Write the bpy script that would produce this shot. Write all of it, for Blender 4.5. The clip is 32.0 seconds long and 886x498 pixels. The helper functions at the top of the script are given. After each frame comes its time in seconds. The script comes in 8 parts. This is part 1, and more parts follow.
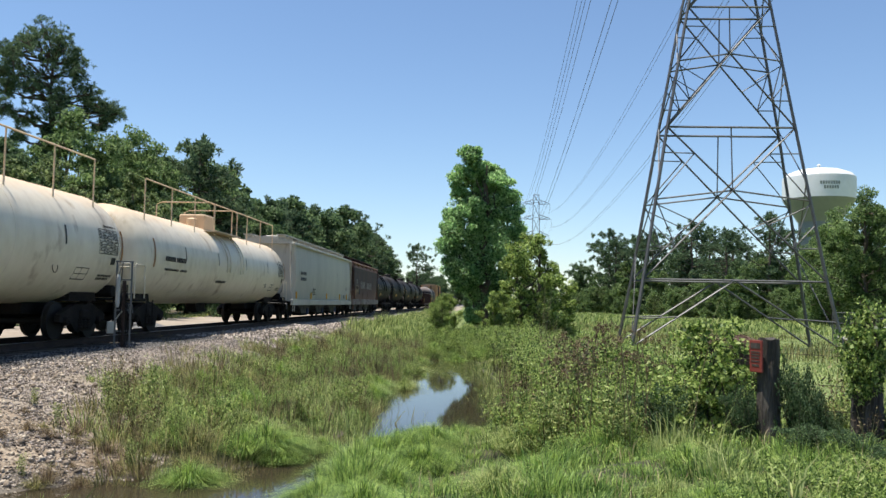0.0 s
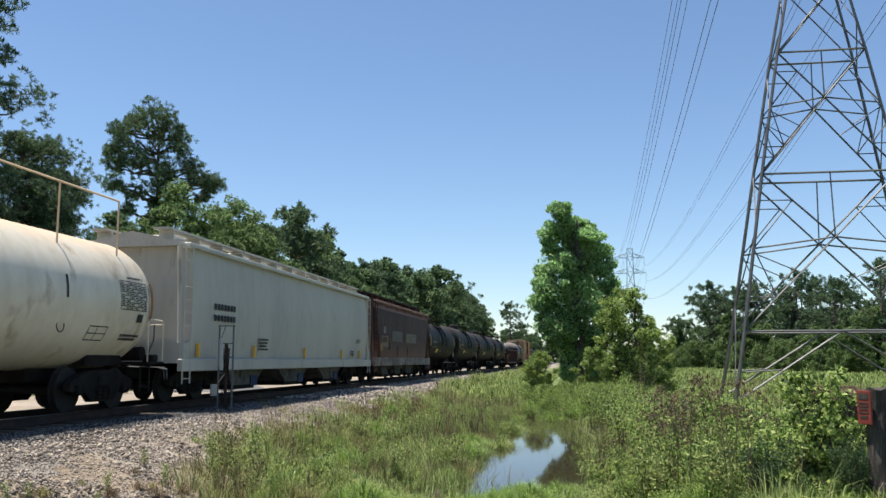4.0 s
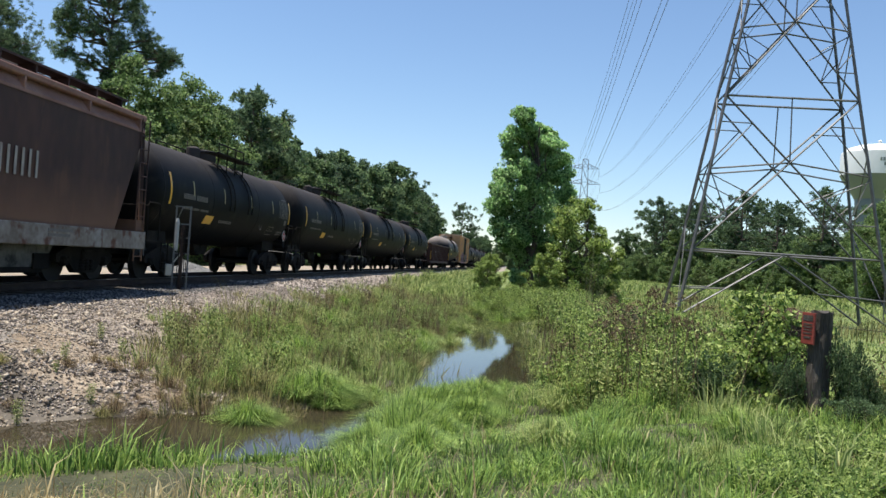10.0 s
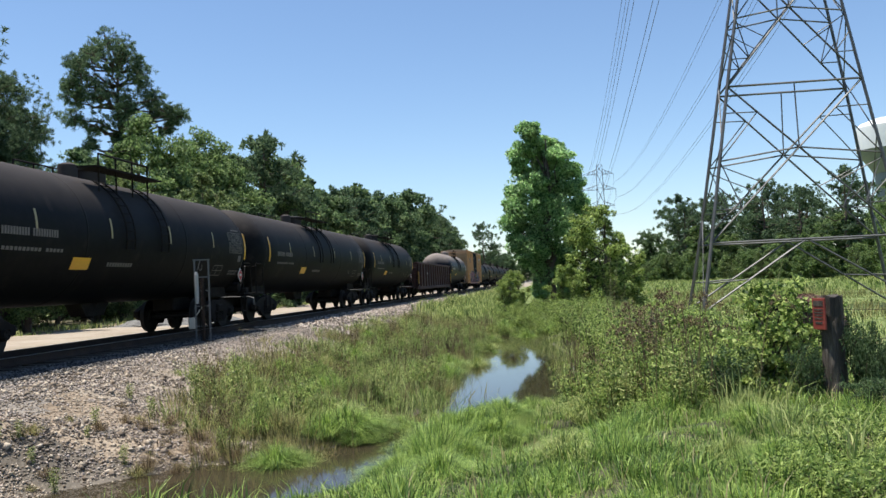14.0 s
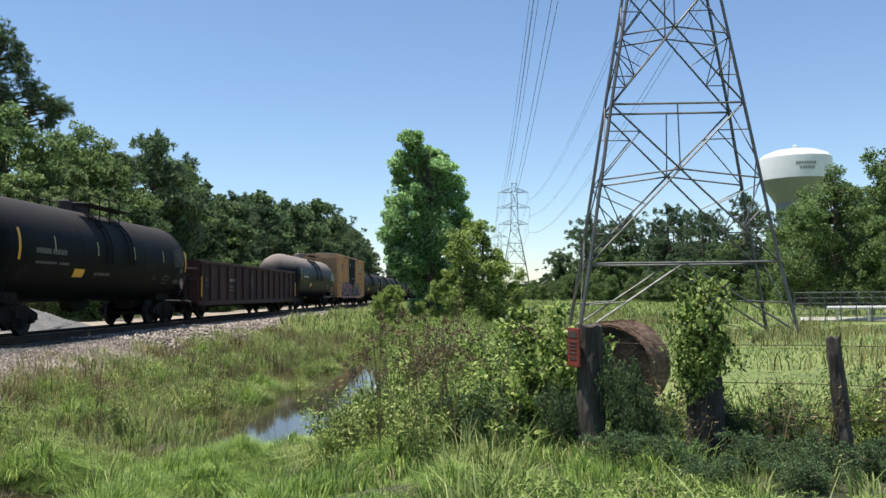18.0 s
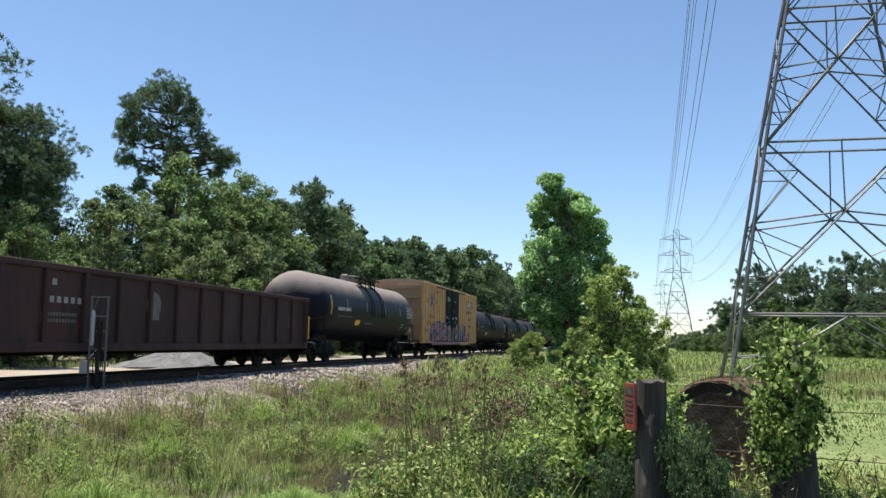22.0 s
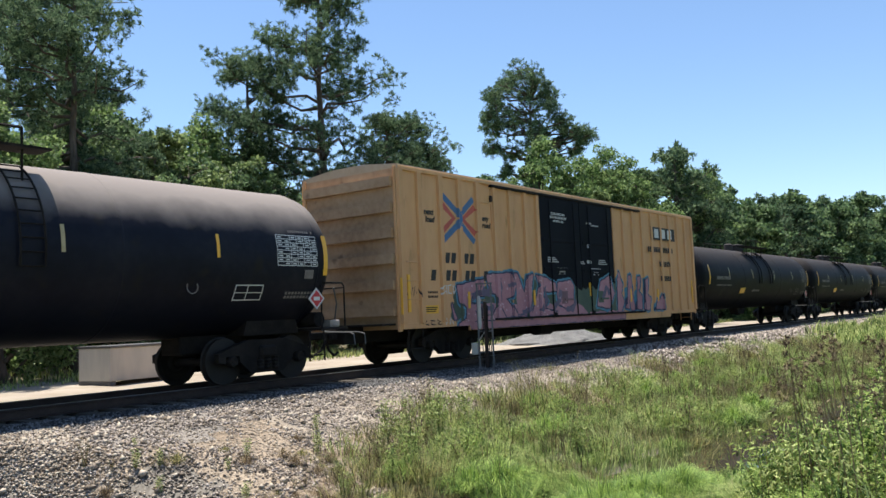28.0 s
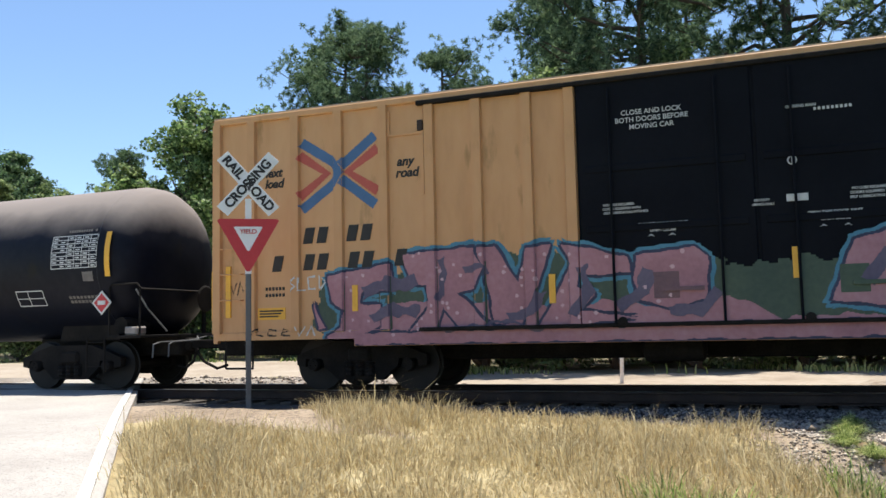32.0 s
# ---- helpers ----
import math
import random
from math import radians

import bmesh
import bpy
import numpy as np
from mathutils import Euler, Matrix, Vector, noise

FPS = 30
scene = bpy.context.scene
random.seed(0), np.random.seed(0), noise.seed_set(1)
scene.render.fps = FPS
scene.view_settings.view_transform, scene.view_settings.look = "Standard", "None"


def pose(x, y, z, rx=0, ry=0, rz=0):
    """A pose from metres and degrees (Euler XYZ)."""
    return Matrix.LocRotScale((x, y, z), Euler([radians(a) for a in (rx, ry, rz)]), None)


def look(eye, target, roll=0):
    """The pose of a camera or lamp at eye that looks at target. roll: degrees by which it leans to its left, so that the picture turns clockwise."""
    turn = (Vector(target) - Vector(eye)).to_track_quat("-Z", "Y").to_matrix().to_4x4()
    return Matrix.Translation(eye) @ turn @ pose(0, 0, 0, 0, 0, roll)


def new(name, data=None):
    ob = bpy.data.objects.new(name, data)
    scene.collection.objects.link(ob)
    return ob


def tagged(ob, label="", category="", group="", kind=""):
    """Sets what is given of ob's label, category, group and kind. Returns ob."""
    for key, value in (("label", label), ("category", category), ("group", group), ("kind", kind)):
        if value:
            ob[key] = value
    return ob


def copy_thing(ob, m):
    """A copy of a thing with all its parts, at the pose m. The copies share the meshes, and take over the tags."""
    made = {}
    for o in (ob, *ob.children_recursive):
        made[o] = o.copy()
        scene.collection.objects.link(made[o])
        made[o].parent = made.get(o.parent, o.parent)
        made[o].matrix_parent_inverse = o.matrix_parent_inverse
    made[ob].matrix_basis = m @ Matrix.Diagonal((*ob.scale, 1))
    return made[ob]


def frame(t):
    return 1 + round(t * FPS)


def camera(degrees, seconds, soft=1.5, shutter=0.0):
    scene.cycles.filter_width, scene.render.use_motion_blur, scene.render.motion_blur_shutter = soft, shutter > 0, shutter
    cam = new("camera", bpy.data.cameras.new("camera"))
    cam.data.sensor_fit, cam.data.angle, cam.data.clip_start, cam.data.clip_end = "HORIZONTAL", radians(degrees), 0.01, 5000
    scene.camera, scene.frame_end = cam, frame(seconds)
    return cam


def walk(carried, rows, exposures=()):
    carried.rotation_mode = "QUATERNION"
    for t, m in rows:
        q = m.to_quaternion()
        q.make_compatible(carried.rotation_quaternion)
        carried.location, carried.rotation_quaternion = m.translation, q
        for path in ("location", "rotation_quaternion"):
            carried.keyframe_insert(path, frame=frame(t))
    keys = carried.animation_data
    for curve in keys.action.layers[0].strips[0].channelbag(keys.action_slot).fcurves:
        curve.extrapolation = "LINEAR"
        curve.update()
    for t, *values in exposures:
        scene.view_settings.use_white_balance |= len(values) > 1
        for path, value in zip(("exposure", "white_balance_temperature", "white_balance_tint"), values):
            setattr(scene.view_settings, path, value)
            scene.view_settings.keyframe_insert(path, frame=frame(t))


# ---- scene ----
cam = camera(54.9, 32.0, shutter=0.05)


def seen_from(t, x, y, z, yaw, pitch, roll):
    """A row of the walk: yaw is to the left of the track's line (+x)."""
    a, b = radians(yaw), radians(pitch)
    ahead = Vector((math.cos(a) * math.cos(b), math.sin(a) * math.cos(b), math.sin(b)))
    return t, look((x, y, z), Vector((x, y, z)) + ahead * 10, roll)


walk(cam, [
    seen_from(0.0, 0.00, -11.09, 1.083, 2.55, 3.59, 1.07),
    seen_from(0.5, -0.01, -11.12, 1.069, 3.27, 3.03, 0.72),
    seen_from(1.0, -0.04, -11.11, 1.056, 4.47, 2.71, -0.27),
    seen_from(1.5, -0.12, -11.04, 1.052, 6.18, 3.95, 0.33),
    seen_from(2.0, -0.15, -10.97, 1.047, 7.43, 5.43, 1.36),
    seen_from(2.5, -0.29, -10.91, 1.047, 7.34, 6.66, 1.30),
    seen_from(3.0, -0.22, -11.02, 1.040, 8.86, 7.14, 0.72),
    seen_from(3.5, -0.17, -11.11, 1.041, 8.71, 7.52, -0.26),
    seen_from(5.5, -0.07, -11.21, 1.093, 8.87, 6.93, 1.26),
    seen_from(6.0, -0.05, -11.26, 1.091, 6.60, 6.27, 0.69),
    seen_from(6.5, -0.05, -11.22, 1.094, 3.15, 5.32, 0.75),
    seen_from(7.0, -0.01, -11.05, 1.088, 10.05, 1.13, -1.49),
    seen_from(7.5, 0.04, -10.92, 1.078, 20.59, 6.82, -1.05),
    seen_from(8.0, 0.04, -10.86, 1.089, 25.36, 4.17, -1.57),
    seen_from(8.5, -0.21, -10.90, 1.113, 23.61, 2.69, -2.52),
    seen_from(9.0, -0.31, -10.88, 1.099, 14.81, 0.72, -0.48),
    seen_from(9.5, -0.18, -10.94, 1.040, 7.11, -0.65, 2.78),
    seen_from(10.0, -0.22, -10.94, 1.031, 5.42, 0.75, 3.89),
    seen_from(10.5, -0.23, -10.96, 1.033, 5.36, 0.69, 2.56),
    seen_from(11.0, -0.37, -10.93, 1.044, 6.80, 1.79, 1.94),
    seen_from(11.5, -0.31, -10.97, 1.049, 7.83, 2.72, 0.36),
    seen_from(12.0, -0.25, -11.03, 1.060, 7.30, 1.24, -3.68),
    seen_from(12.5, -0.26, -11.17, 1.068, 6.59, 1.96, -2.40),
    seen_from(13.0, -0.29, -11.30, 1.050, 5.63, 1.73, -0.90),
    seen_from(13.5, -0.49, -11.15, 1.068, 6.25, 1.32, -2.25),
    seen_from(15.5, 0.44, -11.80, 1.107, 9.14, 5.42, -1.93),
    seen_from(16.0, 0.62, -12.15, 1.103, 8.17, 5.98, -2.36),
    seen_from(16.5, 1.04, -12.50, 1.108, 7.13, 6.55, -0.96),
    seen_from(17.0, 1.36, -12.79, 1.093, 4.91, 11.42, 1.03),
    seen_from(17.5, 1.63, -13.12, 1.087, 4.87, 5.83, -0.58),
    seen_from(18.0, 1.95, -13.37, 1.046, 1.63, 3.04, -0.62),
    seen_from(18.5, 2.11, -13.64, 1.038, 3.92, 3.21, -0.80),
    seen_from(19.0, 2.49, -13.94, 1.017, 7.16, 2.34, -0.26),
    seen_from(19.5, 2.75, -14.16, 1.014, 4.57, 2.93, 0.32),
    seen_from(20.0, 2.98, -14.46, 1.046, 7.47, 3.15, -0.18),
    seen_from(20.5, 3.00, -14.53, 1.062, 10.06, 2.14, -1.11),
    seen_from(21.0, 3.16, -14.45, 1.045, 11.70, 3.31, -0.74),
    seen_from(21.5, 3.20, -14.41, 1.029, 12.41, 4.61, 0.74),
    seen_from(22.0, 3.15, -14.42, 1.023, 12.42, 6.18, 0.79),
    seen_from(22.5, 3.11, -14.43, 1.021, 12.04, 8.64, -0.17),
    seen_from(23.0, 3.06, -14.43, 1.020, 11.99, 8.48, -1.40),
    seen_from(23.5, 3.07, -14.43, 1.026, 12.80, 6.86, -2.31),
    seen_from(24.0, 3.12, -14.42, 1.028, 14.42, 6.10, -3.24),
    seen_from(24.5, 3.13, -14.42, 1.032, 16.77, 6.24, -3.98),
    seen_from(25.0, 3.13, -14.42, 1.036, 20.02, 6.10, -4.35),
    seen_from(25.5, 2.88, -14.46, 1.057, 23.64, 5.01, -4.92),
    seen_from(27.5, 3.11, -14.59, 1.152, 32.19, 4.18, -2.64),
    seen_from(28.0, 3.02, -14.51, 1.161, 36.85, 4.53, -2.48),
    seen_from(28.5, 3.25, -14.44, 1.154, 44.60, 4.91, -2.31),
    seen_from(29.0, 3.23, -14.48, 1.150, 50.29, 5.39, -2.68),
    seen_from(29.5, 3.23, -14.45, 1.154, 55.99, 5.49, -3.19),
    seen_from(30.0, 2.96, -14.56, 1.137, 63.31, 5.56, -2.95),
    seen_from(30.5, 2.98, -14.57, 1.110, 73.68, 5.25, -2.06),
    seen_from(31.0, 3.23, -14.53, 1.095, 85.35, 4.85, -1.30),
    seen_from(31.5, 3.21, -14.42, 1.081, 97.26, 5.02, -1.49),
    seen_from(32.0, 3.19, -14.25, 1.055, 110.63, 5.24, -1.29),], [(0, 0.5), (6, 0.48), (10, 0.52), (16, 0.55), (19, 0.5), (21, 0.55), (22, 0.64), (23, 0.55), (24, 0.58), (25, 0.77), (28, 0.8), (29.5, 1.03), (30.5, 1.27), (31, 1.28), (31.5, 0.92), (32, 0.78)])

# ---- world and sun ----
SUN = Vector((0.01, 0.26, 0.966)).normalized()
world = bpy.data.worlds.new("sky")
scene.world = world
world.use_nodes = True
wn = world.node_tree.nodes
sky = wn.new("ShaderNodeTexSky")
sky.sky_type, sky.sun_disc = "NISHITA", False
sky.sun_elevation = math.asin(SUN.z)
sky.sun_rotation = math.atan2(SUN.x, SUN.y)
sky.air_density, sky.dust_density, sky.ozone_density = 1.0, 0.1, 4.5
wn["Background"].inputs["Strength"].default_value = 0.11
world.node_tree.links.new(sky.outputs[0], wn["Background"].inputs[0])
sun = new("sun", bpy.data.lights.new("sun", "SUN"))
sun.data.energy, sun.data.angle, sun.data.color = 5.0, radians(0.6), (1.0, 0.95, 0.86)
sun.matrix_world = look(SUN * 60, (0, 0, 0))

# ---- materials ----
def material(name, tones, scale=4.0, rough=0.8, metal=0.0, bump=0.0, bump_scale=30.0, fine=None, leaf=0.0, island=0.0,
             stretch=(1, 1, 1), spec=0.5, coords="Object", vary=0.0, distance=0.02):
    """Tones run over two sizes of noise; fine: a darker or lighter speck tone and its share."""
    m = bpy.data.materials.new(name)
    m.use_nodes = True
    nt = m.node_tree
    n, l = nt.nodes, nt.links
    b = n["Principled BSDF"]
    b.inputs["Roughness"].default_value = rough
    b.inputs["Metallic"].default_value = metal
    b.inputs["Specular IOR Level"].default_value = spec
    tc, mp = n.new("ShaderNodeTexCoord"), n.new("ShaderNodeMapping")
    mp.inputs["Scale"].default_value = stretch
    l.new(tc.outputs[coords], mp.inputs["Vector"])
    big, small = n.new("ShaderNodeTexNoise"), n.new("ShaderNodeTexNoise")
    big.inputs["Scale"].default_value, big.inputs["Detail"].default_value = scale, 5
    small.inputs["Scale"].default_value, small.inputs["Detail"].default_value = scale * 9, 4
    mix = n.new("ShaderNodeMath")
    mix.operation = "MULTIPLY_ADD"
    mix.inputs[1].default_value = 0.45
    add = n.new("ShaderNodeMath")
    add.operation = "MULTIPLY_ADD"
    add.inputs[1].default_value, add.inputs[2].default_value = 0.8, -0.1
    l.new(mp.outputs[0], big.inputs["Vector"])
    l.new(mp.outputs[0], small.inputs["Vector"])
    l.new(big.outputs["Fac"], add.inputs[0])
    l.new(small.outputs["Fac"], mix.inputs[0])
    l.new(add.outputs[0], mix.inputs[2])
    fac = mix.outputs[0]
    if island:
        geo, ia = n.new("ShaderNodeNewGeometry"), n.new("ShaderNodeMath")
        ia.operation = "MULTIPLY_ADD"
        ia.inputs[1].default_value = island
        sub = n.new("ShaderNodeMath")
        sub.inputs[1].default_value = -island / 2
        l.new(geo.outputs["Random Per Island"], ia.inputs[0])
        l.new(fac, ia.inputs[2])
        l.new(ia.outputs[0], sub.inputs[0])
        fac = sub.outputs[0]
    if vary:
        oi, va = n.new("ShaderNodeObjectInfo"), n.new("ShaderNodeMath")
        va.operation = "MULTIPLY_ADD"
        va.inputs[1].default_value = vary
        l.new(oi.outputs["Random"], va.inputs[0])
        l.new(fac, va.inputs[2])
        fac = va.outputs[0]
    ramp = n.new("ShaderNodeValToRGB")
    e = ramp.color_ramp.elements
    while len(e) < len(tones):
        e.new(0.5)
    for k, tone in enumerate(tones):
        e[k].position = 0.25 + 0.5 * k / max(1, len(tones) - 1)
        e[k].color = (*tone, 1)
    l.new(fac, ramp.inputs[0])
    colour = ramp.outputs[0]
    if fine:
        sp, rs, mx = n.new("ShaderNodeTexNoise"), n.new("ShaderNodeValToRGB"), n.new("ShaderNodeMixRGB")
        sp.inputs["Scale"].default_value, sp.inputs["Detail"].default_value = fine[2], 6
        rs.color_ramp.elements[0].position, rs.color_ramp.elements[1].position = 1 - fine[1] - 0.06, 1 - fine[1] + 0.06
        mx.inputs[2].default_value = (*fine[0], 1)
        l.new(mp.outputs[0], sp.inputs["Vector"])
        l.new(sp.outputs["Fac"], rs.inputs[0])
        l.new(rs.outputs[0], mx.inputs[0])
        l.new(colour, mx.inputs[1])
        colour = mx.outputs[0]
    l.new(colour, b.inputs["Base Color"])
    if bump:
        bn, bu = n.new("ShaderNodeTexNoise"), n.new("ShaderNodeBump")
        bn.inputs["Scale"].default_value, bn.inputs["Detail"].default_value = bump_scale, 6
        bu.inputs["Strength"].default_value, bu.inputs["Distance"].default_value = bump, distance
        l.new(mp.outputs[0], bn.inputs["Vector"])
        l.new(bn.outputs["Fac"], bu.inputs["Height"])
        l.new(bu.outputs[0], b.inputs["Normal"])
    if leaf:
        tr, sh = n.new("ShaderNodeBsdfTranslucent"), n.new("ShaderNodeMixShader")
        sh.inputs[0].default_value = leaf
        l.new(colour, tr.inputs[0])
        l.new(b.outputs[0], sh.inputs[1])
        l.new(tr.outputs[0], sh.inputs[2])
        l.new(sh.outputs[0], n["Material Output"].inputs[0])
    return m


# ballast tones darkened to carry the shade under and beside the train
BEDSTONE = material("shade_dark_ballast", [(0.035, 0.033, 0.032), (0.085, 0.08, 0.076), (0.2, 0.188, 0.178)], 1.2, 0.9, island=0.9, bump=0.4, bump_scale=40, spec=0.15)
DARKBED = material("shade_dark_bed", [(0.03, 0.028, 0.026), (0.06, 0.055, 0.05), (0.1, 0.092, 0.085)], 1.1, 0.95, bump=1.0, bump_scale=14, distance=0.06)
SOIL = material("soil", [(0.10, 0.075, 0.045), (0.20, 0.16, 0.10), (0.12, 0.13, 0.05)], 0.7, 0.95, bump=0.8, bump_scale=9, distance=0.08)
STONE = material("ballast_stone", [(0.085, 0.069, 0.057), (0.22, 0.18, 0.148), (0.44, 0.37, 0.315)], 1.2, 0.85, island=0.9, bump=0.4, bump_scale=40)
BED = material("ballast_bed", [(0.15, 0.13, 0.11), (0.25, 0.215, 0.18), (0.34, 0.295, 0.245)], 1.1, 0.9, bump=1.0, bump_scale=14, distance=0.06,
               fine=((0.08, 0.075, 0.07), 0.4, 22))
RUST = material("rusty_steel", [(0.02, 0.013, 0.01), (0.04, 0.025, 0.019), (0.07, 0.044, 0.032)], 3, 0.75, 0.3, bump=0.3)
RAILTOP = material("polished_rail", [(0.35, 0.34, 0.33), (0.5, 0.49, 0.48)], 2, 0.3, 0.9)
TIE = material("creosoted_wood", [(0.035, 0.028, 0.022), (0.09, 0.075, 0.06)], 6, 0.9, bump=0.5, stretch=(4, 1, 1), vary=0.2)
BLACK = material("black_car_paint", [(0.0035, 0.004, 0.008), (0.007, 0.008, 0.0145), (0.014, 0.0145, 0.02)], 0.7, 0.5, fine=((0.013, 0.012, 0.012), 0.34, 2.2), bump=0.08, bump_scale=3, spec=0.14)


def dust_and_sun_tint(m, colour, z0, z1):
    """A colour laid over what lies above z0, wholly above z1, with a ragged edge: settled dust, rust on BROWN, painted
    sun on WHITE.
    """
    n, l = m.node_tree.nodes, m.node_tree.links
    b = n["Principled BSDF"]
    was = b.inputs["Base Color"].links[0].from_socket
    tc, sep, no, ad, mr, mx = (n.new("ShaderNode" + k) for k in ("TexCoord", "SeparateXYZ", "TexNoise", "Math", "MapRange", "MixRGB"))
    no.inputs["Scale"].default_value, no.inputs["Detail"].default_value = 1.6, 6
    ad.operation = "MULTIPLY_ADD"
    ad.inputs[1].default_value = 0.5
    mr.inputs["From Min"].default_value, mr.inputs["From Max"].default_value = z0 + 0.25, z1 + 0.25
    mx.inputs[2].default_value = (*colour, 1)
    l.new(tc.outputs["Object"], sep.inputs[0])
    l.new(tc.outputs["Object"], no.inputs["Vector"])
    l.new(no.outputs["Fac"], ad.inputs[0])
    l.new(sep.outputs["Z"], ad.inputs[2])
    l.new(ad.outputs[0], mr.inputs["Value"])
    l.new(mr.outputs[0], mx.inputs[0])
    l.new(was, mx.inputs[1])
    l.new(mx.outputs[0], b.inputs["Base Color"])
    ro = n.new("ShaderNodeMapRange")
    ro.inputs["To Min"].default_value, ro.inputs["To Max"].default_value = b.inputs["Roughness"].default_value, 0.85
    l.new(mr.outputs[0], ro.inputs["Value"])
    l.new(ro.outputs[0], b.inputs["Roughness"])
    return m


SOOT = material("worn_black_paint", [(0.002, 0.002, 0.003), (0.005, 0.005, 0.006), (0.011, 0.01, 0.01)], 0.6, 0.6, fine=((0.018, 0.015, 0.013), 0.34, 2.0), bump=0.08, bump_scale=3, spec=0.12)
dust_and_sun_tint(SOOT, (0.055, 0.048, 0.046), 2.9, 3.9)
dust_and_sun_tint(BLACK, (0.24, 0.205, 0.185), 2.98, 3.6)
BLACKTOP = material("dusty_black_paint", [(0.0216, 0.01944, 0.018), (0.0432, 0.03816, 0.03456), (0.0648, 0.0576, 0.0504)], 0.9, 0.8, bump=0.1)
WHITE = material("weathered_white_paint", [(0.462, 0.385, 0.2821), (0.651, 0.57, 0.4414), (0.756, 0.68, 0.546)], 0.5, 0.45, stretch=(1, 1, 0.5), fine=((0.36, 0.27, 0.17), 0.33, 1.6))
# warm sunlight on the white barrels' tops, painted in as cream
dust_and_sun_tint(WHITE, (0.63, 0.46, 0.3), 3.3, 3.75)
OCHRE = material("ochre_strip", [(0.2, 0.1, 0.04), (0.34, 0.17, 0.06)], 5, 0.7)
GREY = material("grey_hopper_paint", [(0.3348, 0.3162, 0.2743), (0.432, 0.408, 0.3534), (0.5076, 0.4743, 0.4046)], 0.5, 0.6, stretch=(1, 1, 0.25), fine=((0.25, 0.23, 0.19), 0.3, 2.5))
OUTLETBLUE = material("grimy_blue_paint", [(0.012, 0.025, 0.07), (0.025, 0.05, 0.13)], 2, 0.7)
# hopper bays: the shade beneath the car put into a darker grey
BAY = material("shade_dark_bay_paint", [(0.05, 0.047, 0.042), (0.1, 0.095, 0.085), (0.17, 0.16, 0.145)], 1.2, 0.85, fine=((0.03, 0.028, 0.025), 0.4, 4))
ROOFGREY = material("galvanised_roof", [(0.36, 0.34, 0.29), (0.55, 0.53, 0.47)], 1.2, 0.55, 0.2)
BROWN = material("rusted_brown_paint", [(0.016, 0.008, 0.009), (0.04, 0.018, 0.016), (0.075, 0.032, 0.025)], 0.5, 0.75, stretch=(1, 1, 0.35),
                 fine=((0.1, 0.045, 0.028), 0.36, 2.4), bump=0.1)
SILL = material("flaking_sill_and_lit_sheet_paint", [(0.09, 0.06, 0.045), (0.2, 0.16, 0.13), (0.34, 0.31, 0.28)], 0.9, 0.85, fine=((0.12, 0.05, 0.03), 0.4, 3))
dust_and_sun_tint(BROWN, (0.2, 0.1, 0.06), 2.3, 1.0)
FADED = material("faded_white_letters", [(0.22, 0.18, 0.15), (0.34, 0.3, 0.27), (0.42, 0.385, 0.35)], 3, 0.85)
# brown hopper's roof edge: sunlight painted in as a paler pink
PINKLIT = material("sunlit_pink_edge", [(0.19, 0.09, 0.07), (0.3, 0.17, 0.14)], 1.5, 0.8)
OXIDE = material("red_oxide_paint", [(0.0272, 0.0104, 0.0096), (0.048, 0.0176, 0.016), (0.076, 0.0304, 0.0256)], 0.8, 0.8, stretch=(1, 1, 0.3), fine=((0.03, 0.014, 0.012), 0.36, 3), bump=0.1)
YELLOW = material("faded_yellow_paint", [(0.45, 0.225, 0.093), (0.56, 0.295, 0.127), (0.62, 0.345, 0.16)], 0.6, 0.6, stretch=(1, 1, 0.3), fine=((0.3, 0.17, 0.06), 0.32, 3.0))
DOORBLACK = material("plug_door_paint", [(0.003, 0.0034, 0.006), (0.0065, 0.0075, 0.011)], 1.5, 0.65, spec=0.1)
UNDER = material("underframe_steel", [(0.007, 0.0062, 0.0057), (0.014, 0.012, 0.0108), (0.026, 0.0215, 0.018)], 3, 0.85, 0.0, bump=0.3, spec=0.15)
WHEEL = material("wheel_steel", [(0.008, 0.007, 0.006), (0.02, 0.016, 0.013)], 4, 0.7, 0.2)
STENCIL = material("white_stencil", [(0.5, 0.5, 0.48), (0.62, 0.62, 0.6)], 8, 0.7)
STENCILD = material("dull_white_stencil", [(0.12, 0.105, 0.095), (0.19, 0.17, 0.155)], 8, 0.8)
INK = material("black_stencil", [(0.018, 0.016, 0.014), (0.03, 0.027, 0.024)], 8, 0.7)
REFLECT = material("yellow_reflector", [(0.74, 0.36, 0.025), (0.82, 0.44, 0.045)], 12, 0.4)
PALESTRIP = material("faded_reflector", [(0.32, 0.25, 0.11), (0.45, 0.37, 0.2)], 12, 0.5)
RED = material("red_paint", [(0.40, 0.075, 0.05), (0.5, 0.10, 0.07)], 4, 0.6)
BLUE = material("blue_paint", [(0.05, 0.12, 0.24), (0.07, 0.15, 0.29)], 4, 0.6)
PINK = material("pink_spray", [(0.27, 0.125, 0.15), (0.38, 0.18, 0.205), (0.44, 0.24, 0.265)], 1.4, 0.7)
CYAN = material("blue_spray", [(0.045, 0.16, 0.24), (0.09, 0.25, 0.34)], 1.4, 0.7)
SLATEPINK = material("grimy_pink_spray", [(0.12, 0.07, 0.08), (0.2, 0.11, 0.12)], 3, 0.75)
GREENSPRAY = material("green_spray", [(0.035, 0.06, 0.045), (0.08, 0.11, 0.07)], 1.4, 0.7)
STEEL = material("galvanised_steel", [(0.085, 0.085, 0.088), (0.15, 0.15, 0.153)], 2, 0.55, 0.55)
